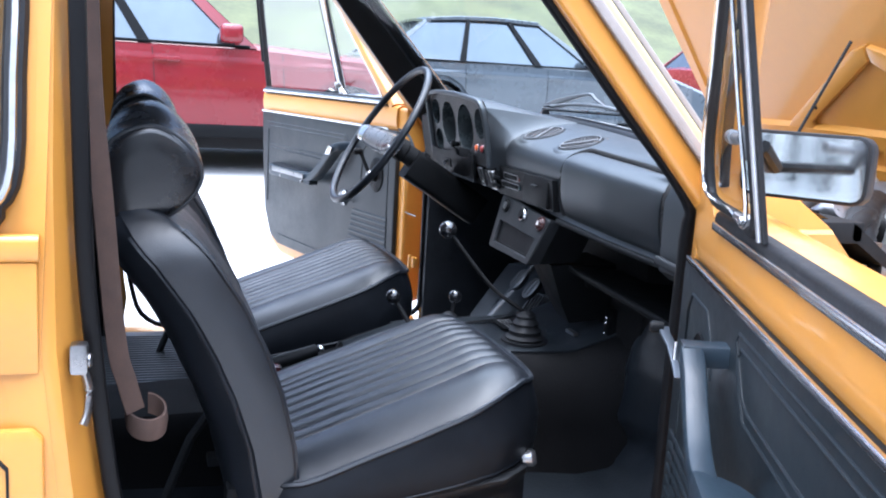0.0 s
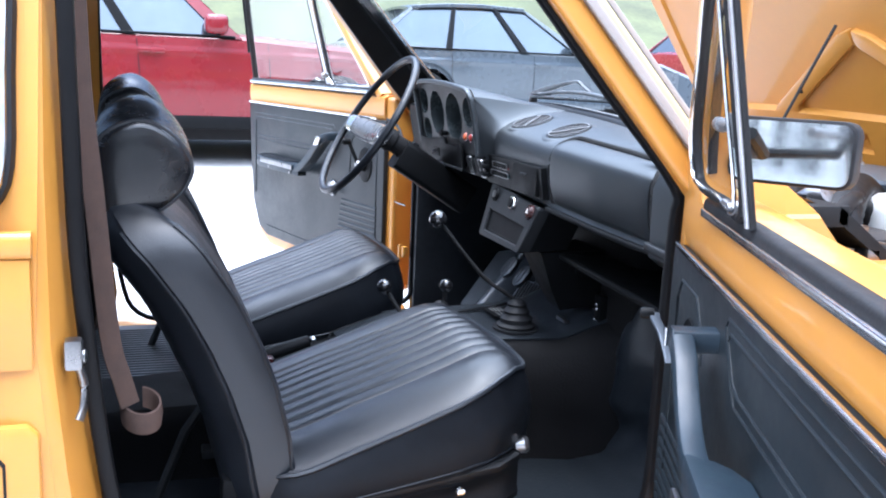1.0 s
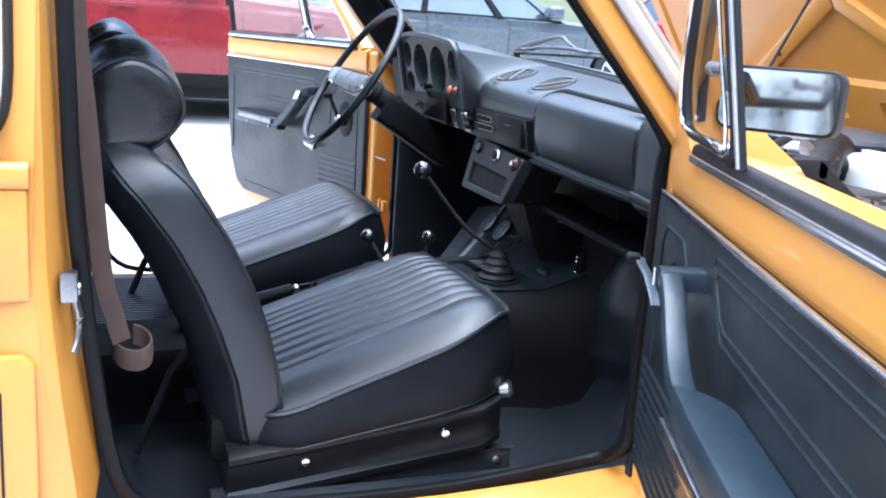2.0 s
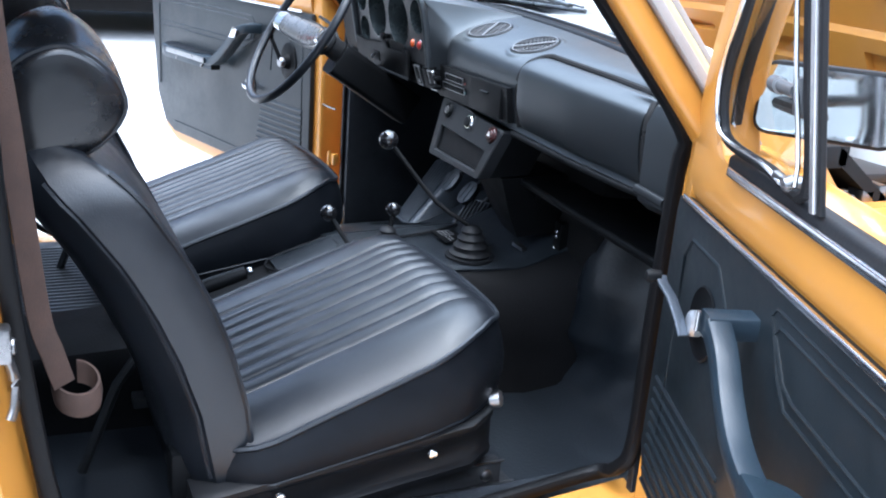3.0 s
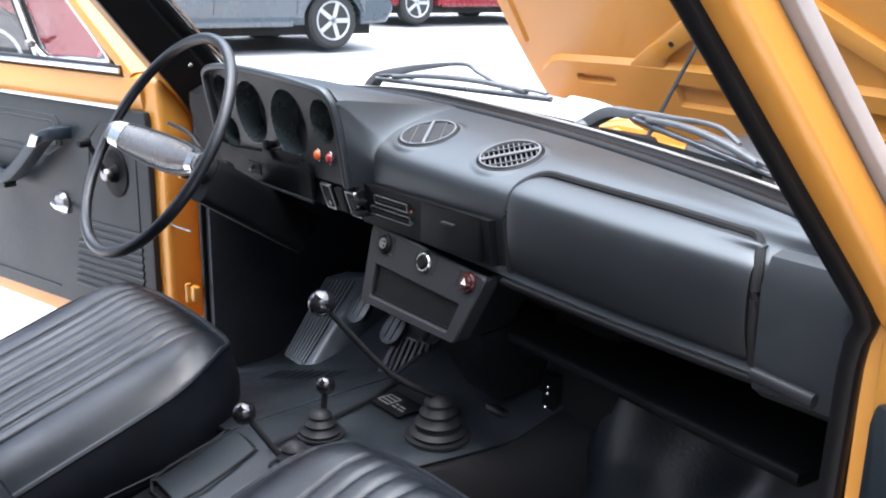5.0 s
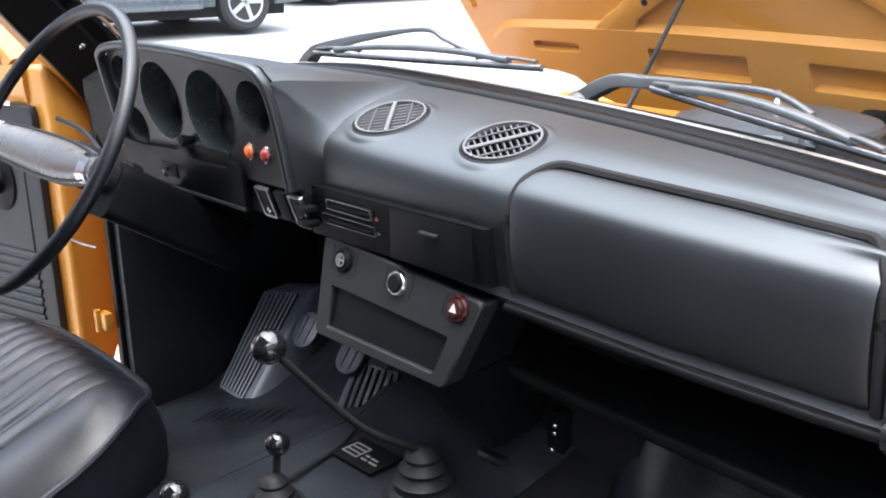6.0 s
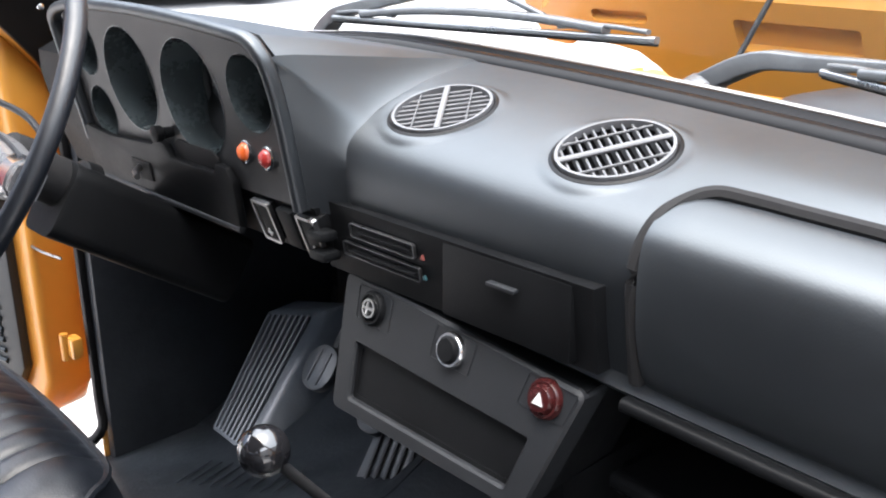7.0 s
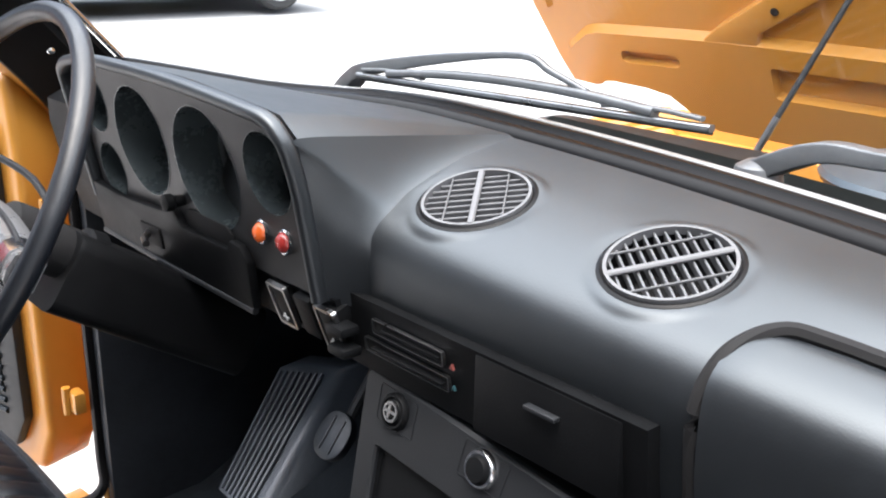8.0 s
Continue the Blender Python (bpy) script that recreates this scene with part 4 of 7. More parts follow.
    part("quarter_trim", ring_tube([p + n * (0.007 if s < 0 else 0.009) + (tri[0].lerp(tri[len(tri) // 2], 0.5) - p).normalized() * (0.0 if s < 0 else 0.007) for p in tri], 0.0045 if s < 0 else 0.0022, 6, up=n), CHROME, ql, "bright quarter-light edge")
    part("quarter_pane", shape(tri, [tuple(range(len(tri)))]), DOOR_GLASS, ql, flat=True).visible_shadow = False
    cz = zsill + 0.04 if s < 0 else zsill + 0.012
    cu = 0.425 if s < 0 else 0.335
    part("catch", join(mapped(lathe([(0.001, 0), (0.008, 0), (0.009, 0.01), (0.006, 0.018), (0.001, 0.019)], 12), lambda x, y, z: f(cu + x, cz + y, 0.0 + z)), sweep([f(cu, cz, 0.012), f(cu - 0.022, cz + 0.004, 0.016)], rrect(0.007, 0.007, 0.002))), STEEL, ql, "metal quarter-light catch")
    pane = [f(0.46, zsill, -0.018), f(ln - 0.01, zsill, -0.018), f(ln - 0.03, top - 0.03, -0.018), f(0.54, top - 0.03, -0.018)]
    if s < 0:
        part("drop_glass", shape(pane, [(0, 1, 2, 3)]), DOOR_GLASS, d0, "wound-up window glass", flat=True).visible_shadow = False
    return f


F_R = door(1, (0.724, -0.0145), 68, 1.004, 1.083, 1.04, 0.05)
door(-1, (-0.71, -0.03), 75, 1.07, 1.145, 1.05, 0.085)
# door mirror on the right door
mir = thing("door_mirror", "rectangular black door mirror on a bright stalk", "mirror")
mc = V(0.905, 0.008, 1.143)
md = V(0.58, -0.81, 0.05).normalized()
ms = V(0, 0, 1).cross(md).normalized()
mu = md.cross(ms)


def fm(a, b, d):
    return mc + ms * a + mu * b + md * d


part("mirror_shell", prism(rrect(0.148, 0.080, 0.016), -0.03, 0.003, fm, 0.004), RUBBER, mir, "black mirror housing")
part("mirror_glass", prism(rrect(0.139, 0.071, 0.012), 0.003, 0.005, fm), MIRROR, mir, "silvered mirror glass")
part("mirror_stalk", tube([fm(-0.06, -0.005, -0.02), F_R(0.30, 1.150, -0.03), F_R(0.335, 1.172, -0.01)], 0.007, 8), PLASTIC, mir, "dark mirror stalk")
part("mirror_bracket", join(mapped(box(0.345, 0.360, 1.158, 1.192, 0.006, 0.016, 0.003), lambda p, z, d: F_R(p, z, d)), mapped(moved(lathe([(0.001, 0), (0.006, 0), (0.006, 0.034), (0.008, 0.035), (0.008, 0.05), (0.001, 0.052)], 12), Matrix.Translation((0.345, 1.178, 0.012)) @ Matrix.Rotation(radians(-90), 4, "Y")), lambda p, z, d: F_R(p, z, d))), GREY_PAINT, mir, "grey mirror bracket")
# check strap of the driver's door
st = thing("check_strap", "pale metal door check strap at the hinge pillar", "door strap")
part("strap", sweep([V(-0.645, -0.016, 0.846), V(-0.69, -0.024, 0.846), V(-0.745, -0.026, 0.846)], rrect(0.003, 0.004, 0.001)), STEEL, st)
for z in (0.70, 0.955):
    part("hinge_leaf", join(box(-0.665, -0.64, -0.020, -0.004, z, z + 0.03, 0.004), tube([V(-0.662, -0.022, z - 0.004), V(-0.662, -0.022, z + 0.034)], 0.006, 8)), YELLOW, st, "yellow painted hinge")


# ---- seats ----
def seat(xc):
    th = thing("front_seat", "black vinyl car seat with fluted cushion and padded headrest", "seat", "front seats")
    W = 0.238
    CZ = [(-0.56, 0.638), (-0.51, 0.650), (-0.43, 0.680), (-0.354, 0.707), (-0.275, 0.737), (-0.21, 0.764), (-0.18, 0.770), (-0.145, 0.754)]

    def cush(a, b):
        """The cushion's top: a from -1 to 1 across, b from the back to the front."""
        a0, b0 = a, b
        if abs(a) > 0.58 and b > 0.62:      # rounded front corners
            u_, v_ = (abs(a) - 0.58) / 0.42, (b - 0.62) / 0.38
            a, b = math.copysign(0.58 + 0.42 * u_ * math.sqrt(1 - v_ * v_ * 0.5), a), 0.62 + 0.38 * v_ * math.sqrt(1 - u_ * u_ * 0.5)
        y = lerp(-0.56, -0.140, b) - 0.012 * a0 * a0 * max(0.0, (b0 - 0.5) / 0.5)
        lip = max(0.0, (b0 - 0.8) / 0.2)
        z = interp(y, CZ) + (0.030 - 0.016 * lip) * (1 - abs(a0) ** 3.0)
        if abs(a0) < 0.56:
            fl = (a0 + 0.56) / 1.12 * 8
            z -= 0.0050 * (1 - abs(math.sin(math.pi * fl))) ** 2 * min(1, (1 - b0) * 8)
        if 0.56 <= abs(a0) < 0.97:
            z += 0.007 * math.sin(math.pi * (abs(a0) - 0.56) / 0.41) * (1 - lip * lip)
        return V(xc + a * (W - 0.03 * max(0, (0.16 - b0) / 0.16) ** 2), y, z)
    NU, NV = 168, 28
    top = grid(lambda a, b: cush(2 * a - 1, b), NU, NV)

    def down(p, k):
        base = 0.624 + 0.124 * (p.y + 0.175)
        c = V(xc, -0.40, p.z)
        o = (p - c)
        return V(p.x + 0.010 * math.sin(math.pi * k) * (1 if o.x > 0 else -1) * (abs(o.x) > 0.15), p.y + (0.014 * math.sin(math.pi * k) if p.y > -0.25 else 0), lerp(p.z, base, k))
    edge = [cush(-1, b / 20) for b in range(21)] + [cush(-1 + 2 * a / 24, 1) for a in range(1, 25)] + [cush(1, 1 - b / 20) for b in range(1, 21)] + [cush(1 - 2 * a / 24, 0) for a in range(1, 24)]
    rings = [[down(p, k / 5) for p in edge] for k in range(6)]
    cu = part("cushion", top, VINYL, th, "black fluted vinyl seat cushion", angle=60)
    part("cushion_side", loft(rings, True, False), VINYL_DULL, cu, "black vinyl cushion border")
    part("piping", ring_tube([p + V(0, 0, 0.001) for p in edge], 0.0042, 6), VINYL, cu, "rounded seam piping")
    part("border_seam", ring_tube([down(p, 0.8) for p in edge], 0.0018, 6), VINYL, cu, "seam low on the cushion border")
    # valance round the seat frame
    ring = [V(xc - W + 0.01, -0.60, 0), V(xc - W + 0.005, -0.25, 0), V(xc - W + 0.03, -0.18, 0), V(xc + W - 0.03, -0.17, 0), V(xc + W - 0.003, -0.215, 0), V(xc + W, -0.60, 0)]

    def tilt(p, z):
        return V(p.x, p.y, z + 0.124 * (p.y + 0.40))
    part("valance", loft([[tilt(p, z) + V(sx * (p.x - xc) / W, 0, 0) for p in ring] for z, sx in ((0.618, -0.004), (0.613, 0.006), (0.604, 0.006), (0.598, 0.0), (0.560, 0.0), (0.553, 0.006), (0.543, 0.004))]), VALANCE, th, "black plastic seat valance")
    for y in (-0.275, -0.49):
        for sx in (1, -1):
            part("valance_screw", moved(lathe([(0.001, 0), (0.008, 0), (0.006, 0.004), (0.001, 0.005)], 12), Matrix.Translation((xc + sx * (W + 0.002), y, 0.586 + 0.124 * (y + 0.4))) @ Matrix.Rotation(radians(90 * sx), 4, "Y")), CHROME, th, "bright screw")
    for sx in (1, -1):
        x = xc + sx * 0.205
        rail = part("slide_rail", join(box(x - 0.018, x + 0.018, -0.62, -0.13, 0.503, 0.520, 0.003), box(x - 0.012, x + 0.012, -0.60, -0.15, 0.518, 0.555, 0.003)), DARK, th, "black seat rail")
        part("rail_edge", join(box(min(x + sx * 0.014, x + sx * 0.0195), max(x + sx * 0.014, x + sx * 0.0195), -0.40, -0.128, 0.5195, 0.5225, 0.001), box(min(x + sx * 0.009, x + sx * 0.0135), max(x + sx * 0.009, x + sx * 0.0135), -0.36, -0.145, 0.5545, 0.557, 0.001)), STEEL, rail, "bright steel rail edge")
        part("rail_bolt", moved(lathe([(0.001, 0), (0.009, 0), (0.009, 0.005), (0.005, 0.008), (0.001, 0.008)], 12), Matrix.Translation((x + sx * 0.012, -0.175, 0.537)) @ Matrix.Rotation(radians(90 * sx), 4, "Y")), STEEL, rail, "round rail bolt")
        for y in (-0.55, -0.20):
            part("rail_foot", box(x - 0.015, x + 0.015, y - 0.03, y + 0.03, FLOOR, 0.506, 0.004), DARK, th)
    part("under_frame", box(xc - 0.17, xc + 0.17, -0.58, -0.20, 0.53, 0.60, 0.01), DARK, th)
    # backrest: curved back, seamed side walls, bulging rear shell
    FY = [(0.56, -0.512), (0.60, -0.514), (0.70, -0.525), (0.78, -0.545), (0.837, -0.566), (0.90, -0.597), (0.968, -0.642), (1.02, -0.688), (1.05, -0.73)]

    def back(a, z, d):
        """a across, z up the front face, d rearwards."""
        k = (z - 0.60) / 0.45
        w = 0.222 - 0.022 * k ** 2 - 0.07 * max(0, k - 0.8) / 0.2 * max(0, k - 0.8) / 0.2
        return V(xc + a * w, interp(z, FY) - d * 0.97, z - d * 0.18 * k)
    rings = []
    for i in range(25):
        z = 0.585 + 0.455 * i / 24
        k = i / 24
        e = math.sqrt(max(0.0, 1 - ((k - 0.86) / 0.14) ** 2)) if k > 0.86 else (0.82 + 0.18 * min(1, k / 0.06))
        e = max(e, 0.2)
        sh, ds = interp(k, [(0, 0.042), (0.5, 0.052), (1, 0.048)]), interp(k, [(0, 0.060), (0.5, 0.076), (1, 0.084)])
        rings.append([back(a * (0.90 + 0.10 * e), z, lerp(0.05, d, e)) for a, d in ((-0.78, 0.010), (-0.45, 0.004), (0.0, 0.0), (0.45, 0.004), (0.78, 0.010), (0.92, 0.002), (0.985, 0.004), (1.0, 0.014), (1.0, 0.6 * ds), (0.995, ds - 0.006), (0.96, ds), (0.88, ds + 0.6 * sh), (0.6, ds + sh), (0.0, ds + 1.1 * sh), (-0.6, ds + sh), (-0.88, ds + 0.6 * sh), (-0.96, ds), (-0.995, ds - 0.006), (-1.0, 0.6 * ds), (-1.0, 0.014), (-0.985, 0.004), (-0.92, 0.002))])
    bk = part("backrest", loft(rings), VINYL, th, "black vinyl backrest with piped border", angle=50)
    for j in (6, 10, 16, 20):
        part("back_piping", tube([r[j] for r in rings[1:-2]], 0.0038, 6), VINYL, bk)
    part("recliner", join(box(xc + 0.15, xc + 0.19, -0.62, -0.55, 0.56, 0.63, 0.01)), PLASTIC, th)
    part("back_strut", tube([V(xc - 0.09, -0.60, 0.68), V(xc - 0.09, -0.655, 0.60), V(xc - 0.09, -0.71, FLOOR + 0.01)], 0.008, 8), DARK, th, "black strut behind the backrest")
    # adjuster knob at the cushion's front corner
    part("adjuster_knob", moved(lathe([(0.001, 0), (0.007, 0), (0.008, 0.014), (0.013, 0.018), (0.014, 0.032), (0.010, 0.037), (0.001, 0.038)], 10), Matrix.Translation((xc + 0.19, -0.185, 0.645)) @ Matrix.Rotation(radians(-75), 4, "X") @ Matrix.Rotation(radians(25), 4, "Y")), STEEL, th, "bright knurled adjuster knob")
    # headrest: a thick hood of a cushion on two posts
    hr = []
    prof_ = smooth([V(0.068, 0.004, 0), V(0.046, 0.050, 0), V(0.002, 0.072, 0), V(-0.046, 0.052, 0), V(-0.062, 0.012, 0), V(-0.056, -0.050, 0), V(-0.020, -0.062, 0), V(0.036, -0.042, 0)], 5, True)
    half_ = [(0.1505, 0.02), (0.150, 0.5), (0.1485, 0.86), (0.1455, 0.965), (0.140, 1.0), (0.134, 0.99), (0.10, 1.10), (0.06, 1.19), (0.03, 1.225)]
    for x, q in [(-x, q) for x, q in half_] + [(0.0, 1.235)] + half_[::-1]:
        up_ = 0.05 * max(0.0, q - 1)
        hr.append([V(xc + x, -0.724 + p.x * min(q, 1.06), 1.064 + up_ + p.y * q) for p in prof_])
    hd_ = part("headrest", loft(hr), VINYL_GLOSS, th, "black padded headrest with flattened ends", angle=60)
    for j in (4, 14):
        part("headrest_piping", ring_tube(hr[j], 0.0035, 6, up=(1, 0, 0)), VINYL, hd_)
    for a in (-0.06, 0.06):
        part("headrest_post", tube([V(xc + a, -0.745, 0.97), V(xc + a, -0.735, 1.05)], 0.006, 8), CHROME, hd_, "chrome post")
    return th


seat_r = seat(0.362)
seat_l = copy_thing(seat_r, Matrix.Translation((-0.722, -0.008, 0.018)))
tagged(seat_l, "black vinyl driver's seat with fluted cushion and padded headrest")

# rear bench
bench = thing("rear_bench", "dark vinyl rear bench behind the front seats", "seat")
part("bench_cushion", box(-0.60, 0.60, -1.55, -1.08, 0.60, 0.80, 0.05, 4), VINYL_DULL, bench)
part("bench_back", moved(box(-0.60, 0.60, -0.06, 0.06, 0.0, 0.48, 0.04, 4), Matrix.Translation((0, -1.60, 0.74)) @ Matrix.Rotation(radians(18), 4, "X")), VINYL_DULL, bench)

# seat belt hanging at the right door post
belt = thing("seat_belt", "worn brown webbing seat belt hanging in a loop", "seat belt")
bl = smooth([V(0.60, -0.80, 1.5), V(0.62, -0.792, 1.2), V(0.62, -0.78, 1.054), V(0.608, -0.765, 0.868), V(0.603, -0.752, 0.81), V(0.598, -0.742, 0.77)], 6)
part("webbing", sweep(bl, rrect(0.026, 0.003, 0.001), up=(0.9, 0.35, 0.1)), BELT, belt)
rc, rr_ = V(0.584, -0.728, 0.757), 0.026


def loop_pt(q, z, r):
    return rc + V(r * math.cos(q), r * math.sin(q), z - 0.45 * r * math.cos(q - 0.3))


lq = [radians(235 + 300 * k / 24) for k in range(25)]
part("webbing_loop", loft([[loop_pt(q, -0.014, rr_), loop_pt(q, 0.0, rr_ + 0.002), loop_pt(q, 0.014, rr_), loop_pt(q, 0.014, rr_ - 0.003), loop_pt(q, -0.014, rr_ - 0.003)] for q in lq]), BELT, belt, "curled end of the webbing")
part("belt_anchor", box(0.585, 0.615, -0.805, -0.79, 1.47, 1.52, 0.004), PLASTIC, belt, "black belt anchor")

buckle = thing("belt_buckle", "black seat belt buckle with red button between the seats", "buckle")
part("stalk", sweep([V(0.06, -0.50, 0.60), V(0.056, -0.49, 0.65), V(0.05, -0.483, 0.643)], rrect(0.012, 0.026, 0.004), up=(0, 1, 0)), PLASTIC, buckle)
part("body", box(0.035, 0.066, -0.494, -0.474, 0.620, 0.652, 0.004), PLASTIC, buckle)
part("button", box(0.040, 0.068, -0.490, -0.478, 0.640, 0.654, 0.002), HAZARD, buckle, "red release button")


# ---- dashboard ----
dash = thing("dashboard", "black padded dashboard with round gauge wells and oval vents", "dashboard")


def drop(x):
    """The dash falls slightly to the right."""
    return -0.045 * (x - 0.1)


def dash_ring(x):
    dz = drop(x)
    yb = 0.178 - 0.28 * x * x
    fy = interp(x, [(-0.66, 0.02), (-0.05, -0.004), (0.24, 0.0), (0.42, 0.004), (0.59, 0.018), (0.66, 0.03)])
    D = yb - fy
    low = 0.986 + dz
    sg = sag(x)
    return [V(x, yb, 1.120 + dz - sg), V(x, yb - 0.014, 1.1365 + dz - sg), V(x, lerp(yb, fy, 0.30), 1.1325 + dz - sg), V(x, lerp(yb, fy, 0.52), 1.1255 + dz - sg), V(x, fy + min(0.040, 0.34 * D), 1.112 + dz), V(x, fy + min(0.010, 0.09 * D), 1.096 + dz),
            V(x, fy - 0.001, 1.072 + dz), V(x, fy + 0.002, 1.032 + dz), V(x, fy + 0.009, low + 0.008), V(x, fy + 0.004, low), V(x, fy + 0.02, low - 0.012), V(x, fy + 0.10, low - 0.015), V(x, 0.30 - 0.3 * x * x, low), V(x, 0.30 - 0.3 * x * x, 1.06)]


def dash_outline(x):
    """The padded profile with its rounded top."""
    r = dash_ring(x)
    return [r[0]] + smooth(r[1:9], 20) + r[9:]


def dash_top(x, y):
    """Height and slope of the padded top."""
    r = smooth(dash_ring(x)[1:8], 6)
    for a, b in zip(r, r[1:]):
        if b.y <= y <= a.y:
            return lerp(b.z, a.z, (y - b.y) / max(1e-6, a.y - b.y)), (a.z - b.z) / max(1e-6, a.y - b.y)
    return r[0].z, 0.0


part("under_cover", join(box(-0.63, 0.69, 0.14, 0.30, 1.012, 1.045, 0.004), box(-0.63, 0.69, 0.395, 0.415, 0.66, 0.945), shape([V(x, y, z) for x in (-0.65, 0.69) for y, z in ((0.28, 1.045), (0.42, 0.945), (0.415, 0.93), (0.28, 1.02))], [(0, 1, 2, 3), (4, 5, 6, 7), (0, 1, 5, 4), (1, 2, 6, 5), (2, 3, 7, 6), (3, 0, 4, 7)])), BLACK, dash, "black cover under the dash")
part("dash_end", loft([[V(x, 0.05, 1.092), V(x, 0.02, 1.086), V(x, 0.008, 1.06), V(x, 0.010, 0.955), V(x, 0.03, 0.94), V(x, 0.14, 0.94), V(x, 0.14, 1.085)] for x in (0.602, 0.65, 0.693)]), DASH, dash, "rounded end of the dash")


def vent_frame(x, y):
    """The flat of a vent: centre, two axes and the normal, from the pad round it."""
    q = 0.040
    zf, zb = dash_top(x, y - q)[0], dash_top(x, y + q)[0]
    zs = 0.5 * (dash_top(x - q, y)[0] + dash_top(x + q, y)[0])
    nrm = V(0.045, -(zb - zf) / (2 * q), 1.0).normalized()
    e1 = V(1, 0, 0)
    e1 = (e1 - nrm * e1.dot(nrm)).normalized()
    return V(x, y, 0.3 * (zf + zb) + 0.4 * zs + 0.0020), e1, nrm.cross(e1), nrm


VENTS = ((0.022, 0.058), (0.189, 0.062))
bm = loft([dash_outline(-0.628 + 1.283 * k / 480) for k in range(481)])
gone = []
for x, y in VENTS:
    c, e1, e2, nrm = vent_frame(x, y)
    for v in bm.verts:      # a shallow flat round the vent, with its hole
        o = v.co - c
        h = o.dot(nrm)
        rad = (o - nrm * h).length
        if rad > 0.055 or abs(h) > 0.02:
            continue
        t = min(1.0, max(0.0, (0.055 - rad) / 0.009))
        v.co -= nrm * (h + 0.0012) * t * t * (3 - 2 * t)
        if rad < 0.0415:
            gone.append(v)
bmesh.ops.delete(bm, geom=gone, context="VERTS")
part("dash_side", loft([[V(x, -0.018, 1.04), V(x, -0.03, 1.10), V(x, -0.030, 1.125), V(x, 0.0, 1.14), V(x, 0.10, 1.145), V(x, 0.10, 1.0), V(x, 0.0, 0.99)] for x in (-0.585, -0.53, -0.465)]), PLASTIC, dash, "black dash side towards the pillar")
part("dash_pad", bm, DASH, dash, "black padded dash top", angle=50)


# glove box lid standing proud right of the middle
def lid_ring(x):
    """Flat top, tight rolled edge, upright front that tucks in at the bottom."""
    r = dash_ring(x)
    fy, dz = r[6].y, drop(x)
    front = smooth([r[4] + V(0, 0.0, 0.001), r[4] + V(0, -0.010, 0.0005), V(x, fy + 0.011, 1.105 + dz), V(x, fy - 0.002, 1.094 + dz), V(x, fy - 0.0065, 1.078 + dz), V(x, fy - 0.007, 1.056 + dz), V(x, fy - 0.004, 1.026 + dz), r[8] + V(0, -0.005, 0.004)], 3)
    return [r[4] + V(0, 0.004, -0.006)] + front + [r[8] + V(0, -0.002, 0.0), r[8] + V(0, 0.02, 0), r[5] + V(0, 0.03, -0.01)]


xs2 = [0.262] + [0.268 + 0.312 * k / 20 for k in range(21)] + [0.586]
rings = []
for i, x in enumerate(xs2):
    rg = lid_ring(x)
    if i in (0, len(xs2) - 1):
        c = sum(rg, V(0, 0, 0)) / len(rg)
        rg = [p.lerp(V(x, c.y + 0.01, c.z), 0.035) for p in rg]
    rings.append(rg)
part("glove_box_lid", loft(rings), DASH, dash, "black glove box lid with rounded upper edge", angle=50)
gr = [dash_ring(0.257)[k] + V(0, -0.001, 0) for k in (8, 7, 6)] + [dash_ring(0.260)[5] + V(0, -0.001, 0.001), dash_ring(0.266)[5].lerp(dash_ring(0.266)[4], 0.6) + V(0, -0.001, 0.003), dash_ring(0.279)[4] + V(0, 0.001, 0.003)]
gr += [dash_ring(0.30 + 0.25 * k / 8)[4] + V(0, 0.006, 0.003) for k in range(9)] + [dash_ring(0.572)[4] + V(0, 0.003, 0.002), dash_ring(0.588)[5] + V(0, -0.001, 0.001)] + [dash_ring(0.592)[k] + V(0, -0.002, 0) for k in (6, 7, 8)]
part("lid_groove", tube(smooth(gr, 4), 0.0055, 8), BLACK, dash, "dark gap round the glove box lid")
part("lower_lip", sweep([dash_ring(x)[9] + V(0, -0.006, -0.004) for x in (0.255, 0.35, 0.45, 0.55, 0.65)], rrect(0.012, 0.009, 0.0035)), PLASTIC, dash, "rounded lower edge of the dash")
part("lip_end", sweep([V(0.606, 0.004, 0.972), V(0.63, 0.002, 0.971), V(0.672, 0.002, 0.968)], rrect(0.012, 0.014, 0.005)), PLASTIC_GREY, dash, "end piece of the lower edge")
# open parcel shelf below the lid
part("parcel_shelf", loft([[V(x, 0.055, 0.886 + drop(x)), V(x, 0.36, 0.86 + drop(x)), V(x, 0.36, 0.845 + drop(x)), V(x, 0.055, 0.872 + drop(x))] for x in (0.21, 0.43, 0.64)]), PLASTIC, dash, "dark parcel shelf")
part("shelf_lip", sweep([V(x, 0.055, 0.882 + drop(x)) for x in (0.21, 0.4, 0.64)], rrect(0.012, 0.012, 0.004)), PLASTIC, dash, "rolled front edge of the shelf")


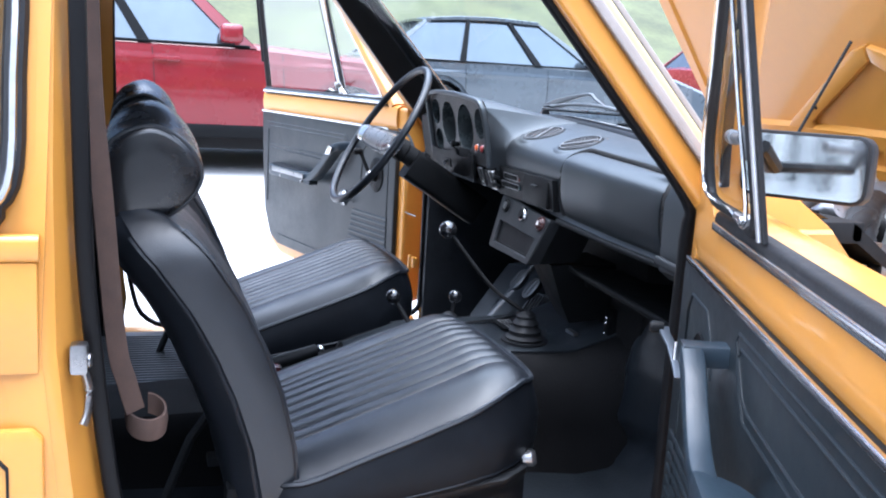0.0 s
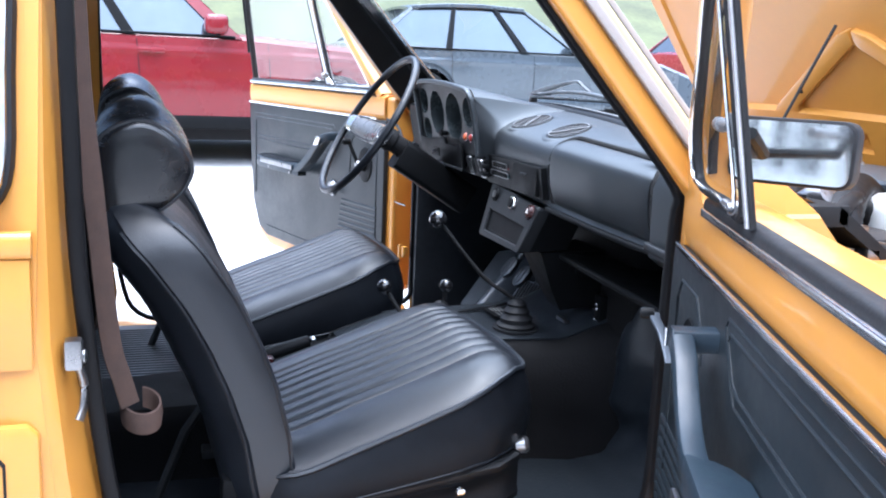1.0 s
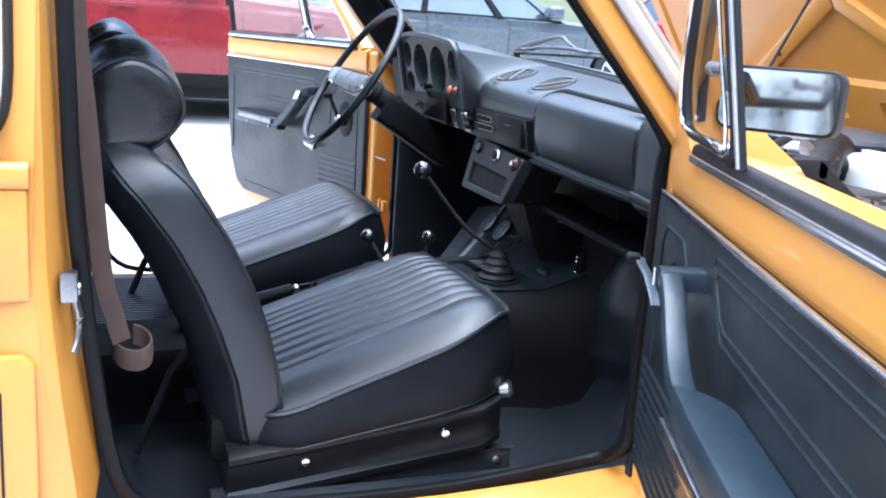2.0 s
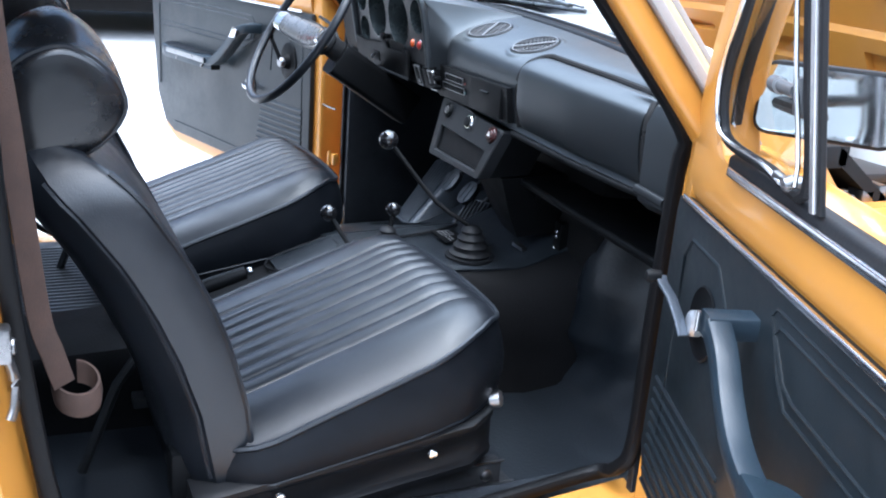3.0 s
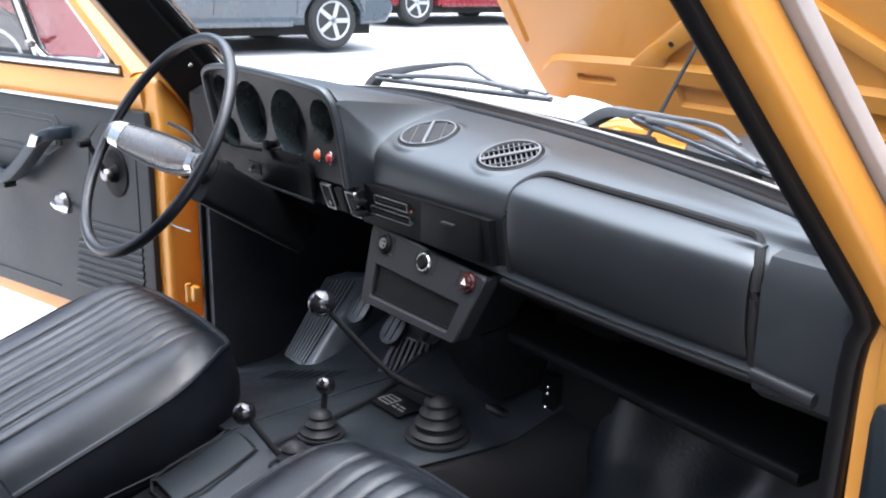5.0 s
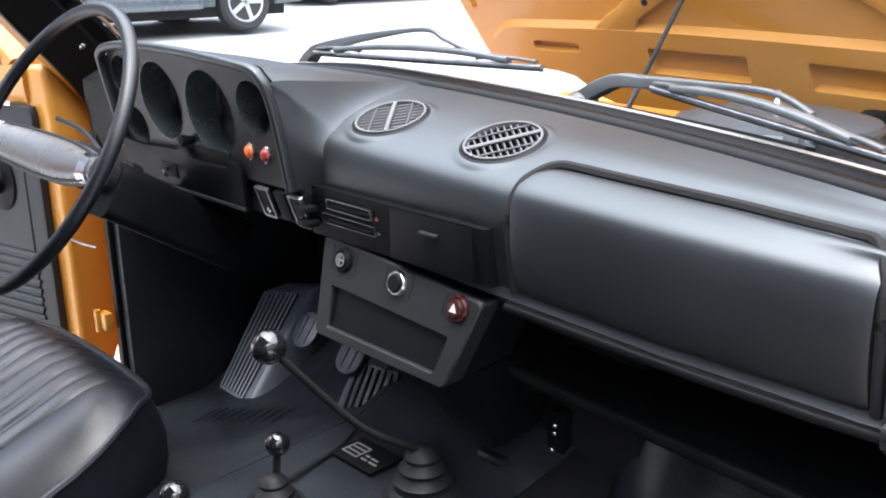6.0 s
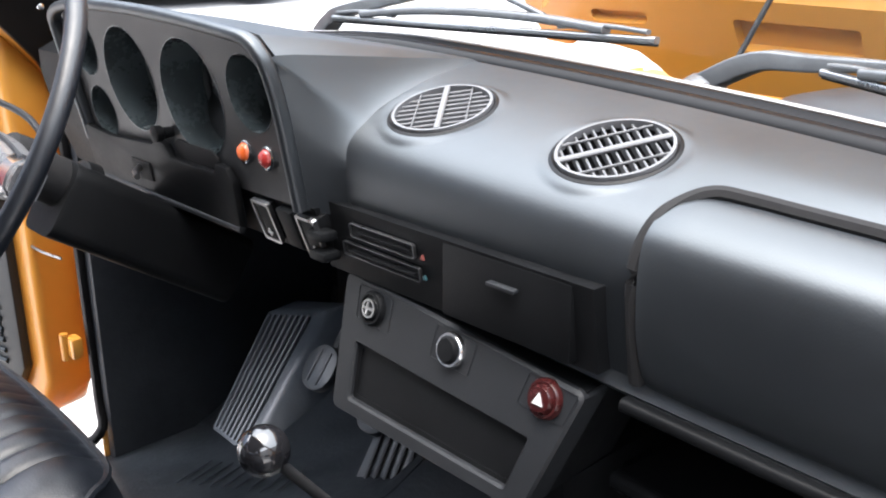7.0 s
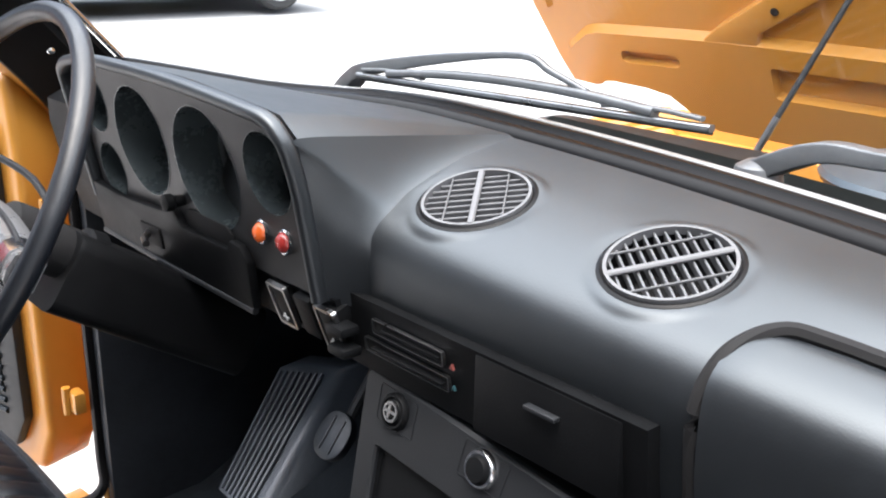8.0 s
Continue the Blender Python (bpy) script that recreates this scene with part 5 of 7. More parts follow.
# oval vents let into the top, their bars splayed
def vent(x, y, turn, m):
    c, e1, e2, nrm = vent_frame(x, y)
    ct, st = math.cos(radians(turn)), math.sin(radians(turn))
    e1, e2 = e1 * ct + e2 * st, e2 * ct - e1 * st

    def fv(a, b, d):
        return c + e1 * a + e2 * b + nrm * d
    R = 0.0408
    n = 36
    el = [(R * math.cos(2 * math.pi * k / n), R * math.sin(2 * math.pi * k / n)) for k in range(n)]

    def sc(q):
        return [(a * q, b * q) for a, b in el]
    v = part("vent", framed(sc(1.0), sc(0.945), -0.004, 0.002, fv), GREY_VENT, dash, "grey oval vent ring")
    part("vent_bezel", ring_tube([fv(a, b, -0.0030) for a, b in sc(1.055)], 0.0030, 8, up=nrm), SEAL, v, "dark gap round the vent")
    part("vent_well", loft([[fv(a, b, 0.0) for a, b in sc(1.05)], [fv(a, b, -0.035) for a, b in sc(0.95)], [fv(a, b, -0.037) for a, b in sc(0.01)]], True, False), BLACK, v, "dark duct")
    for k in range(1, m):      # deep slats across the bar
        b = -R + 2 * R * k / m
        h = R * math.sqrt(max(0, 1 - (b / R) ** 2)) * 0.95
        part("slat", sweep([fv(-h, b, -0.005), fv(h, b, -0.005)], rrect(0.0017, 0.008, 0.0005, 1), up=nrm), GREY_VENT, v)
    for a in (-0.0215, 0.0215):
        h = R * math.sqrt(1 - (a / R) ** 2) * 0.95
        part("cross_slat", sweep([fv(a, -h, 0.0), fv(a, h, 0.0)], rrect(0.0012, 0.002, 0.0005, 1), up=nrm), GREY_VENT, v)
    part("centre_bar", sweep([fv(0, -R * 0.96, 0.001), fv(0, R * 0.96, 0.001)], rrect(0.005, 0.003, 0.001, 1), up=nrm), GREY_VENT, v)


vent(*VENTS[0], 39.0, 10)
vent(*VENTS[1], -39.0, 12)

# gauge binnacle: a hooded box with round wells
BX0, BX1 = -0.464, -0.058


def face(x, z, d=0.0):
    """On the gauge face; d towards the driver."""
    y = lerp(-0.024, -0.046, (z - 1.04) / 0.135)
    return V(x, y - d, z)


wells = [(-0.329, 1.118, 0.052), (-0.208, 1.114, 0.054), (-0.106, 1.130, 0.033), (-0.425, 1.142, 0.030), (-0.416, 1.074, 0.028)]
N = 40
bmf = bmesh.new()
outline = [(BX0 + 0.01, 1.036), (BX1 + 0.002, 1.040), (BX1, 1.165), (BX1 - 0.012, 1.177), (-0.2, 1.187), (-0.32, 1.189), (BX0 + 0.05, 1.186), (BX0 + 0.008, 1.176), (BX0, 1.16)]
ov = [bmf.verts.new(V(a, b, 0)) for a, b in outline]
edges = [bmf.edges.new((ov[i], ov[(i + 1) % len(ov)])) for i in range(len(ov))]
for cx, cz, r in wells:
    wv = [bmf.verts.new(V(cx + r * math.cos(2 * math.pi * k / N), cz + r * math.sin(2 * math.pi * k / N), 0)) for k in range(N)]
    edges += [bmf.edges.new((wv[i], wv[(i + 1) % N])) for i in range(N)]
bmesh.ops.triangle_fill(bmf, edges=edges, use_beauty=True, use_dissolve=False)
# drop the fill inside the wells
for fc in [fc for fc in bmf.faces if any((fc.calc_center_median() - V(cx, cz, 0)).length < r * 0.98 for cx, cz, r in wells)]:
    bmf.faces.remove(fc)
mapped(bmf, lambda a, b, d: face(a, b))
bin_ = part("gauge_panel", bmf, GAUGE_PANEL, dash, "dark grey gauge panel", flat=True)
for cx, cz, r in wells:
    def wf(q, d, cx=cx, cz=cz, r=r):
        return [face(cx + q * r * math.cos(2 * math.pi * k / N), cz + q * r * math.sin(2 * math.pi * k / N), d) for k in range(N)]
    part("dial_ring", loft([wf(0.935, -0.043), wf(0.905, -0.040), wf(0.895, -0.044), wf(0.93, -0.047)], True, False), STEEL, bin_, "bright ring round the dial")
    part("gauge_well", loft([wf(1.0, 0.0), wf(1.008, 0.0006), wf(0.995, 0.0006), wf(0.985, -0.003), wf(0.90, -0.062)], True, False), WELL, bin_, "deep black gauge well")
    dl = part("dial", shape(wf(0.91, -0.062), [tuple(range(N))]), BLACK, bin_, "black dial", flat=True)
    for k in range(0, 11):
        t = radians(225 - 27 * k)
        a0, a1 = 0.70 * r, 0.80 * r
        part("tick", prism([(cx + a0 * math.cos(t) - 0.0006 * math.sin(t), cz + a0 * math.sin(t) + 0.0006 * math.cos(t)), (cx + a1 * math.cos(t) - 0.0006 * math.sin(t), cz + a1 * math.sin(t) + 0.0006 * math.cos(t)),
                            (cx + a1 * math.cos(t) + 0.0006 * math.sin(t), cz + a1 * math.sin(t) - 0.0006 * math.cos(t)), (cx + a0 * math.cos(t) + 0.0006 * math.sin(t), cz + a0 * math.sin(t) - 0.0006 * math.cos(t))], -0.0615, -0.061, face), PLASTIC_GREY, dl) if r > 0.05 else None
    part("gauge_glass", shape([face(cx + 0.93 * r * math.cos(2 * math.pi * k / N), cz + 0.93 * r * math.sin(2 * math.pi * k / N), -0.046) for k in range(N)], [tuple(range(N))]), CLEAR, bin_, "clear gauge glass", flat=True).visible_shadow = False
# hood over the panel
hl = [face(BX1 + 0.002, 1.04, 0.003), face(BX1 + 0.002, 1.12, 0.004), face(BX1 + 0.001, 1.155, 0.007), face(BX1 - 0.004, 1.168, 0.009), face(BX1 - 0.015, 1.177, 0.010), face(BX1 - 0.04, 1.1815, 0.012), face(-0.2, 1.189, 0.014), face(-0.32, 1.191, 0.014), face(BX0 + 0.06, 1.187, 0.012), face(BX0 + 0.012, 1.176, 0.010), face(BX0 - 0.003, 1.15, 0.006), face(BX0 + 0.004, 1.04, 0.004)]
part("hood_edge", sweep(smooth(hl, 4), rrect(0.0105, 0.014, 0.0050, 4), up=(0, 1, 0)), DASH, dash, "rounded black binnacle edge")


def hood_ring(x):
    z1 = interp(x, [(-0.66, 1.12), (-0.50, 1.145), (BX0 - 0.005, 1.178), (BX0 + 0.05, 1.190), (-0.32, 1.193), (-0.2, 1.191), (BX1 - 0.014, 1.181), (BX1 + 0.004, 1.166)])
    yb = 0.178 - 0.28 * x * x
    zb = 1.138 + drop(x) - sag(x)
    y0 = face(x, z1).y
    return [V(x, y0, z1), V(x, lerp(y0, yb, 0.3), lerp(z1, zb, 0.28)), V(x, lerp(y0, yb, 0.65), lerp(z1, zb, 0.68)), V(x, yb - 0.012, zb), V(x, yb - 0.012, 1.0), V(x, 0.048, 1.0), V(x, 0.048, 1.15), V(x, y0 + 0.004, z1 - 0.010)]


hx = [BX0 - 0.003 + (BX1 + 0.004 - BX0 + 0.003) * k / 24 for k in range(25)]
part("binnacle", loft([hood_ring(x) for x in hx]), DASH, dash, "padded binnacle top", angle=50)
h_ = hood_ring(BX1 + 0.004)
fa = [face(BX1 + 0.004, z) for z in (1.04, 1.08, 1.12, 1.155)] + h_[0:4]
fb = []
for x, k in ((0.045, 7), (0.046, 6), (0.046, 6), (0.044, 5), (0.042, 5), (0.035, 4), (0.033, 3), (0.033, 1)):
    fb.append(dash_ring(BX1 + x)[k] + V(0, 0.003, -0.003))
fb[2] = fb[1].lerp(fb[3], 0.5)
fb[3] = fb[3].lerp(fb[5], 0.3)
fb[4] = fb[3].lerp(fb[5], 0.6)
flank = []
for k in range(9):
    v = k / 8
    flank.append(smooth([V(lerp(a.x, b.x, v), lerp(a.y, b.y, 1 - (1 - v) ** 1.6), lerp(a.z, b.z, 1 - (1 - v) ** 2.0)) for a, b in zip(fa, fb)], 3))
part("binnacle_flank", loft(flank, False), DASH, dash, "concave binnacle flank running into the dash", angle=70)
part("trip_knob", moved(lathe([(0.001, 0), (0.005, 0), (0.006, 0.010), (0.008, 0.012), (0.008, 0.019), (0.001, 0.021)], 12), Matrix.Translation(face(-0.266, 1.074)) @ Matrix.Rotation(radians(90), 4, "X")), PLASTIC, bin_, "black trip knob")
for x, m in ((-0.129, ORANGE_LENS), (-0.095, RED_LENS)):
    w = part("warning_lamp", moved(lathe([(0.001, 0), (0.0088, 0), (0.0082, 0.004), (0.005, 0.007), (0.001, 0.008)], 16), Matrix.Translation(face(x, 1.077, 0.001)) @ Matrix.Rotation(radians(85), 4, "X")), m, bin_, "orange warning lamp" if m is ORANGE_LENS else "red warning lamp")
    part("lamp_ring", moved(lathe([(0.0082, 0), (0.0103, 0), (0.0103, 0.003), (0.009, 0.004)], 16), Matrix.Translation(face(x, 1.077, 0.0)) @ Matrix.Rotation(radians(85), 4, "X")), CHROME, w, "chrome lamp ring")
# panel below the gauges with switches
part("switch_panel", loft([[V(x, -0.022, 1.042), V(x, -0.004, 0.992), V(x, 0.06, 0.985), V(x, 0.06, 1.042)] for x in (-0.50, -0.25, -0.045)]), PLASTIC, dash, "dark lower switch panel")
for x, kind in ((-0.120, 1), (-0.085, 0), (-0.052, 1)):
    sw = part("rocker_switch", moved(box(-0.0115, 0.0115, -0.006, 0.012, -0.019, 0.019, 0.002), Matrix.Translation((x, -0.015, 1.017)) @ Matrix.Rotation(radians(20), 4, "X")), PLASTIC, dash, "black rocker switch")
    if kind:
        part("switch_bezel", moved(framed(rrect(0.027, 0.042, 0.003), rrect(0.022, 0.036, 0.002), -0.001, 0.003, lambda a, b, d: V(a, -0.004 - d, b)), Matrix.Translation((x, -0.015, 1.017)) @ Matrix.Rotation(radians(20), 4, "X")), STEEL, sw, "thin bright switch bezel")
        part("switch_mark", moved(join(box(-0.004, 0.004, -0.0075, -0.0065, -0.012, -0.0105), box(-0.0008, 0.0008, -0.0075, -0.0065, -0.015, -0.007)), Matrix.Translation((x, -0.015, 1.017)) @ Matrix.Rotation(radians(20), 4, "X")), WHITE, sw, "white symbol bars")
lp_ = [(-0.462, 1.000), (-0.155, 1.000), (-0.150, 1.046), (-0.158, 1.058), (-0.175, 1.060), (-0.182, 1.050), (-0.262, 1.050), (-0.272, 1.062), (-0.285, 1.066), (-0.300, 1.058), (-0.40, 1.052), (-0.462, 1.056)]
part("column_panel", prism(lp_, 0.001, 0.010, face, 0.003), PLASTIC, dash, "black lower panel round the column")
part("panel_recess", prism([(-0.180, 1.046), (-0.180, 1.062), (-0.190, 1.068), (-0.255, 1.068), (-0.265, 1.062), (-0.265, 1.046)], 0.0004, 0.003, face, 0.001), BLACK, dash, "dark recess under the gauge")
slot_ = part("toggle_slot", prism([(-0.352, 1.016), (-0.312, 1.016), (-0.312, 1.036), (-0.352, 1.036)], 0.0095, 0.012, face, 0.001), BLACK, dash, "dark switch slot")
part("toggle", tube([face(-0.338, 1.028, 0.010), face(-0.326, 1.026, 0.022), face(-0.314, 1.024, 0.026)], 0.0035, 8), STEEL, slot_, "small bright toggle")
part("panel_edge", sweep([face(-0.462, 1.000, 0.008), face(-0.30, 1.000, 0.010), face(-0.155, 1.000, 0.008)], rrect(0.006, 0.006, 0.002)), PLASTIC_GREY, dash, "rounded lower edge of the column panel")
part("ignition_lock", moved(lathe([(0.001, 0), (0.012, 0), (0.013, 0.012), (0.001, 0.014)], 16), Matrix.Translation((-0.185, -0.01, 1.012)) @ Matrix.Rotation(radians(80), 4, "X")), PLASTIC, dash, "small round black switch")

# recessed heater panel with slots and the ashtray grip
part("heater_panel", loft([[V(x, -0.012, 1.048), V(x, -0.004, 0.988), V(x, 0.02, 0.988), V(x, 0.02, 1.048)] for x in (-0.05, 0.1, 0.235)]), PLASTIC, dash, "dark heater control panel")
for k, (x0, x1) in enumerate(((-0.010, 0.068), (-0.022, 0.072))):
    zc = 1.031 - 0.018 * k
    oc = [((x0 + x1) / 2 + a, zc + b) for a, b in rrect(x1 - x0, 0.012, 0.002, 2)]
    ic = [((x0 + x1) / 2 + a, zc + b) for a, b in rrect(x1 - x0 - 0.0016, 0.0104, 0.0012, 2)]
    hs = part("heater_slot", framed(oc, ic, 0.0, 0.003, lambda a, b, d: V(a, -0.0105 - d + 0.13 * (1.031 - b), b)), STEEL, dash, "bright outline of a heater slot")
    part("slot_gap", prism(ic, 0.0, 0.0015, lambda a, b, d: V(a, -0.0105 - d + 0.13 * (1.031 - b), b)), BLACK, hs)
    part("slot_bar", box(x0 + 0.012, x1 - 0.004, -0.0145, -0.009, zc - 0.0008, zc + 0.0008, 0.0003), PLASTIC, hs)
part("heater_lever", join(box(-0.048, -0.026, -0.03, -0.012, 1.018, 1.026, 0.003), box(-0.045, -0.023, -0.03, -0.012, 1.002, 1.010, 0.003)), PLASTIC, dash, "black heater slider")
part("heat_mark", prism([(0.0745, 1.0270), (0.0785, 1.0270), (0.0765, 1.0310)], 0.0, 0.002, lambda a, b, d: V(a, -0.0112 - d, b)), HEAT, dash, "red heat mark")
part("cold_mark", prism([(0.0745, 1.0110), (0.0785, 1.0110), (0.0765, 1.0145)], 0.0, 0.002, lambda a, b, d: V(a, -0.0090 - d, b)), COLD, dash, "blue-green cold mark")
ashtray = part("ashtray", box(0.098, 0.218, -0.0125, 0.0, 0.991, 1.046, 0.002), PLASTIC, dash, "black ashtray front")
part("ashtray_grip", box(0.147, 0.173, -0.018, -0.010, 1.028, 1.031, 0.0012), PLASTIC_GREY, ashtray, "small grey grip")


# ---- centre console ----
cons = thing("centre_console", "grey plastic centre console with empty radio slot and three knobs", "console")


def cf(x, z, d=0.0):
    t = (z - 0.875) / 0.11
    return V(x, lerp(-0.030, 0.002, t) - d, z)


def cpan(a, b, d):
    return cf(lerp(lerp(-0.016, -0.030, b), lerp(0.198, 0.229, b), a), lerp(0.880, lerp(0.990, 0.972, a), b), d)


def pan_rect(a0, a1, b0, b1, r):
    return [((a0 + a1) / 2 + p / 0.235, (b0 + b1) / 2 + q / 0.105) for p, q in rrect((a1 - a0) * 0.235, (b1 - b0) * 0.105, r, 4)]


co = pan_rect(0, 1, 0, 1, 0.007)
co2 = pan_rect(0.008, 0.992, 0.018, 0.982, 0.006)
slot_o, slot_m, slot_i = pan_rect(0.09, 0.905, 0.105, 0.545, 0.003), pan_rect(0.096, 0.899, 0.12, 0.53, 0.0025), pan_rect(0.112, 0.883, 0.155, 0.495, 0.002)
part("console_face", loft([[cpan(p, q, d) for p, q in lp] for lp, d in ((co, -0.02), (co, 0.0035), (co2, 0.006), (slot_o, 0.006), (slot_m, 0.004), (slot_m, -0.006))], True, False), PLASTIC_GREY, cons, "dark grey console face with rounded corners", angle=30)
part("slot_frame", framed(slot_m, slot_i, -0.006, 0.001, cpan), PLASTIC, cons, "black slot surround")
part("slot_plate", prism(slot_i, -0.010, -0.004, cpan), PLASTIC_GREY, cons, "blank radio plate")
part("slot_emboss", framed(pan_rect(0.27, 0.72, 0.22, 0.40, 0.002), pan_rect(0.28, 0.71, 0.24, 0.38, 0.0015), -0.005, -0.0025, cpan), PLASTIC_GREY, cons)
part("console_body", loft([[cpan(0.01, 0, 0), cpan(0.01, 1, 0), cpan(0.99, 1, 0), cpan(0.99, 0, 0)], [cpan(0.01, 0.05, -0.10), cpan(0.01, 1, -0.10), cpan(0.97, 1, -0.10), cpan(0.97, 0.05, -0.10)]]), PLASTIC, cons, "console body")
for a, b, kind in ((0.162, 0.83, "lock"), (0.533, 0.84, "lighter"), (0.90, 0.855, "hazard")):
    m = Matrix.Translation(cpan(a, b, 0.006)) @ Matrix.Rotation(radians(75), 4, "X")
    part("knob_pad", framed(pan_rect(a - 0.085, a + 0.085, b - 0.125, b + 0.125, 0.002), pan_rect(a - 0.081, a + 0.081, b - 0.118, b + 0.118, 0.002), 0.0055, 0.0066, cpan), PLASTIC_GREY, cons)
    kb = part("knob_ring", moved(lathe([(0.0108, -0.002), (0.0142, -0.002), (0.0142, 0.0025), (0.0125, 0.0048), (0.0108, 0.0048), (0.0104, 0.001)], 24), m), PLASTIC if kind == "lock" else (CHROME if kind == "lighter" else HAZARD), cons, {"lock": "black lock ring", "lighter": "chrome lighter ring", "hazard": "dark red hazard ring"}[kind])
    part("knob", moved(lathe([(0.001, 0), (0.0104, 0), (0.0104, 0.003 if kind == "lock" else 0.005), (0.0085, 0.005 if kind == "lock" else 0.008), (0.001, 0.0055 if kind == "lock" else 0.0085)], 20), m), {"lock": PLASTIC, "lighter": PLASTIC, "hazard": HAZARD}[kind], kb, {"lock": "metal key lock", "lighter": "black lighter knob", "hazard": "red hazard button"}[kind])
    if kind == "lock":
        part("emblem", moved(join(framed(circle(0.0078, 20), circle(0.0060, 20), 0.0052, 0.0066, V), box(-0.0065, 0.0065, -0.0012, 0.0012, 0.0052, 0.0064), box(-0.0035, 0.0005, -0.0055, 0.0055, 0.0052, 0.0062, 0.0008)), m), STEEL, kb, "small bright emblem")
    if kind == "hazard":
        part("hazard_mark", moved(prism([(-0.0045, -0.0035), (0.0045, -0.0035), (0, 0.005)], 0.0084, 0.0092, lambda x, y, z: V(x, y, z)), m), WHITE, kb, "white triangle", flat=True)
# tapered lower part of the console down to the tunnel, open to the left
part("console_leg", loft([[V(0.055, 0.03, 0.875), V(0.190, 0.02, 0.878), V(0.190, 0.16, 0.88), V(0.06, 0.16, 0.88)], [V(0.07, 0.065, 0.80), V(0.170, 0.058, 0.795), V(0.175, 0.17, 0.80), V(0.07, 0.17, 0.81)], [V(0.085, 0.09, 0.755), V(0.155, 0.085, 0.752), V(0.16, 0.17, 0.76), V(0.09, 0.17, 0.76)]]), PLASTIC, cons, "dark lower console trim")
part("heater_box", box(0.0, 0.30, 0.165, 0.40, 0.72, 0.98, 0.02), BLACK, cons, "black heater housing behind the console")
for x, y, z in ((0.206, 0.095, 0.849), (0.193, 0.148, 0.772), (0.193, 0.148, 0.762), (0.190, 0.147, 0.740), (0.178, 0.129, 0.545)):
    part("console_screw", ball((x, y, z), 0.004, 10), CHROME, cons, "bright screw")
part("heater_bracket", box(0.186, 0.212, 0.096, 0.17, 0.835, 0.862, 0.003), PLASTIC, cons, "black heater bracket")
part("heater_clip", box(0.18, 0.205, 0.149, 0.17, 0.725, 0.79, 0.003), PLASTIC, cons)
part("bracket_strip", box(0.118, 0.158, 0.096, 0.108, 0.724, 0.732, 0.002), STEEL, cons, "bright metal bracket edge")

# ---- steering wheel and column ----
sw_ = thing("steering_wheel", "thin black steering wheel with a broad grey spoke pad", "steering wheel")
WC, WT, WR = V(-0.307, -0.211, 1.087), radians(32.5), 0.188
ax = V(0, -math.cos(WT), math.sin(WT))
e1, e2 = V(1, 0, 0), ax.cross(V(1, 0, 0))
nr = 120


def on_wheel(a, b, d=0.0):
    return WC + e1 * a + e2 * b + ax * d


rings = []
for k in range(nr + 1):
    t = 2 * math.pi * k / nr
    c, s_ = math.cos(t), math.sin(t)
    wob = 0.0012 * (abs(math.sin(t * 24))) * (s_ < 0.75)
    rings.append([on_wheel((WR - 0.008 + (0.0085 + (wob if q_ < 0 else 0)) * q_) * c, (WR - 0.008 + (0.0085 + (wob if q_ < 0 else 0)) * q_) * s_, 0.0085 * h) for q_, h in circle(1.0, 12)])
part("rim", loft(rings, True, False), VINYL, sw_, "thin black rim with finger grips", angle=60)
pad = []
for k in range(25):
    q = -1 + 2 * k / 24
    w = 0.015 + 0.013 * (1 - abs(q + 0.15) ** 2.2) if abs(q) < 0.85 else 0.015 + 0.013 * (1 - min(1, abs(q + 0.15)) ** 2.2)
    dd = -0.002 - 0.026 * (1 - abs(q) ** 1.6)
    pad.append([on_wheel(q * 0.172, -0.006 + b * w, dd + tt * (0.012 + 0.006 * (1 - q * q))) for b, tt in ((-1, -0.3), (-0.92, 0.5), (-0.6, 0.9), (0, 1.0), (0.6, 0.9), (0.92, 0.5), (1, -0.3), (0.7, -1), (-0.7, -1))])
pd_ = part("spoke_pad", loft(pad), SPOKE, sw_, "broad boat-shaped grey spoke pad", angle=50)
for j in (1, 5):
    part("pad_seam", tube([r[j] for r in pad[2:-2]], 0.0022, 6), PLASTIC_GREY, pd_)
for sgn in (1, -1):
    rg = [pad[12 + sgn * j] for j in (9, 10, 11)]
    cc = sum((p for r in rg for p in r), V(0, 0, 0)) / 27
    part("spoke_end", loft([[p + (p - cc) * 0.06 + ax * 0.001 for p in r] for r in rg]), CHROME, pd_, "bright spoke end")
part("column_shroud", loft([[WC - ax * d + e1 * a * r + e2 * b * r for a, b in circle(1, 20)] for d, r in ((0.035, 0.018), (0.045, 0.027), (0.07, 0.028), (0.075, 0.023), (0.11, 0.024), (0.14, 0.022), (0.15, 0.010))]), BLACK, sw_, "black column shroud")
part("stalk", tube(smooth([on_wheel(a, b, d) for a, b, d in ((-0.02, 0.02, -0.095), (-0.09, 0.045, -0.085), (-0.15, 0.05, -0.07))], 4), 0.0036, 8), PLASTIC_GREY, sw_, "thin grey control stalk")
part("column_cover", loft([[WC - ax * d + e1 * a + e2 * (b - 0.014) for a, b in rrect(0.062 + 0.02 * k, 0.074, 0.014, 4)] for k, d in ((0.0, 0.098), (0.2, 0.102), (0.5, 0.17), (1.0, 0.30))]), PLASTIC, sw_, "black lower cover of the steering column", angle=50)
part("column_collar", loft([[WC - ax * d + e1 * a * r + e2 * b * r for a, b in circle(1, 24)] for d, r in ((0.112, 0.025), (0.114, 0.029), (0.128, 0.030), (0.131, 0.025))]), PLASTIC, sw_, "black collar of the column")

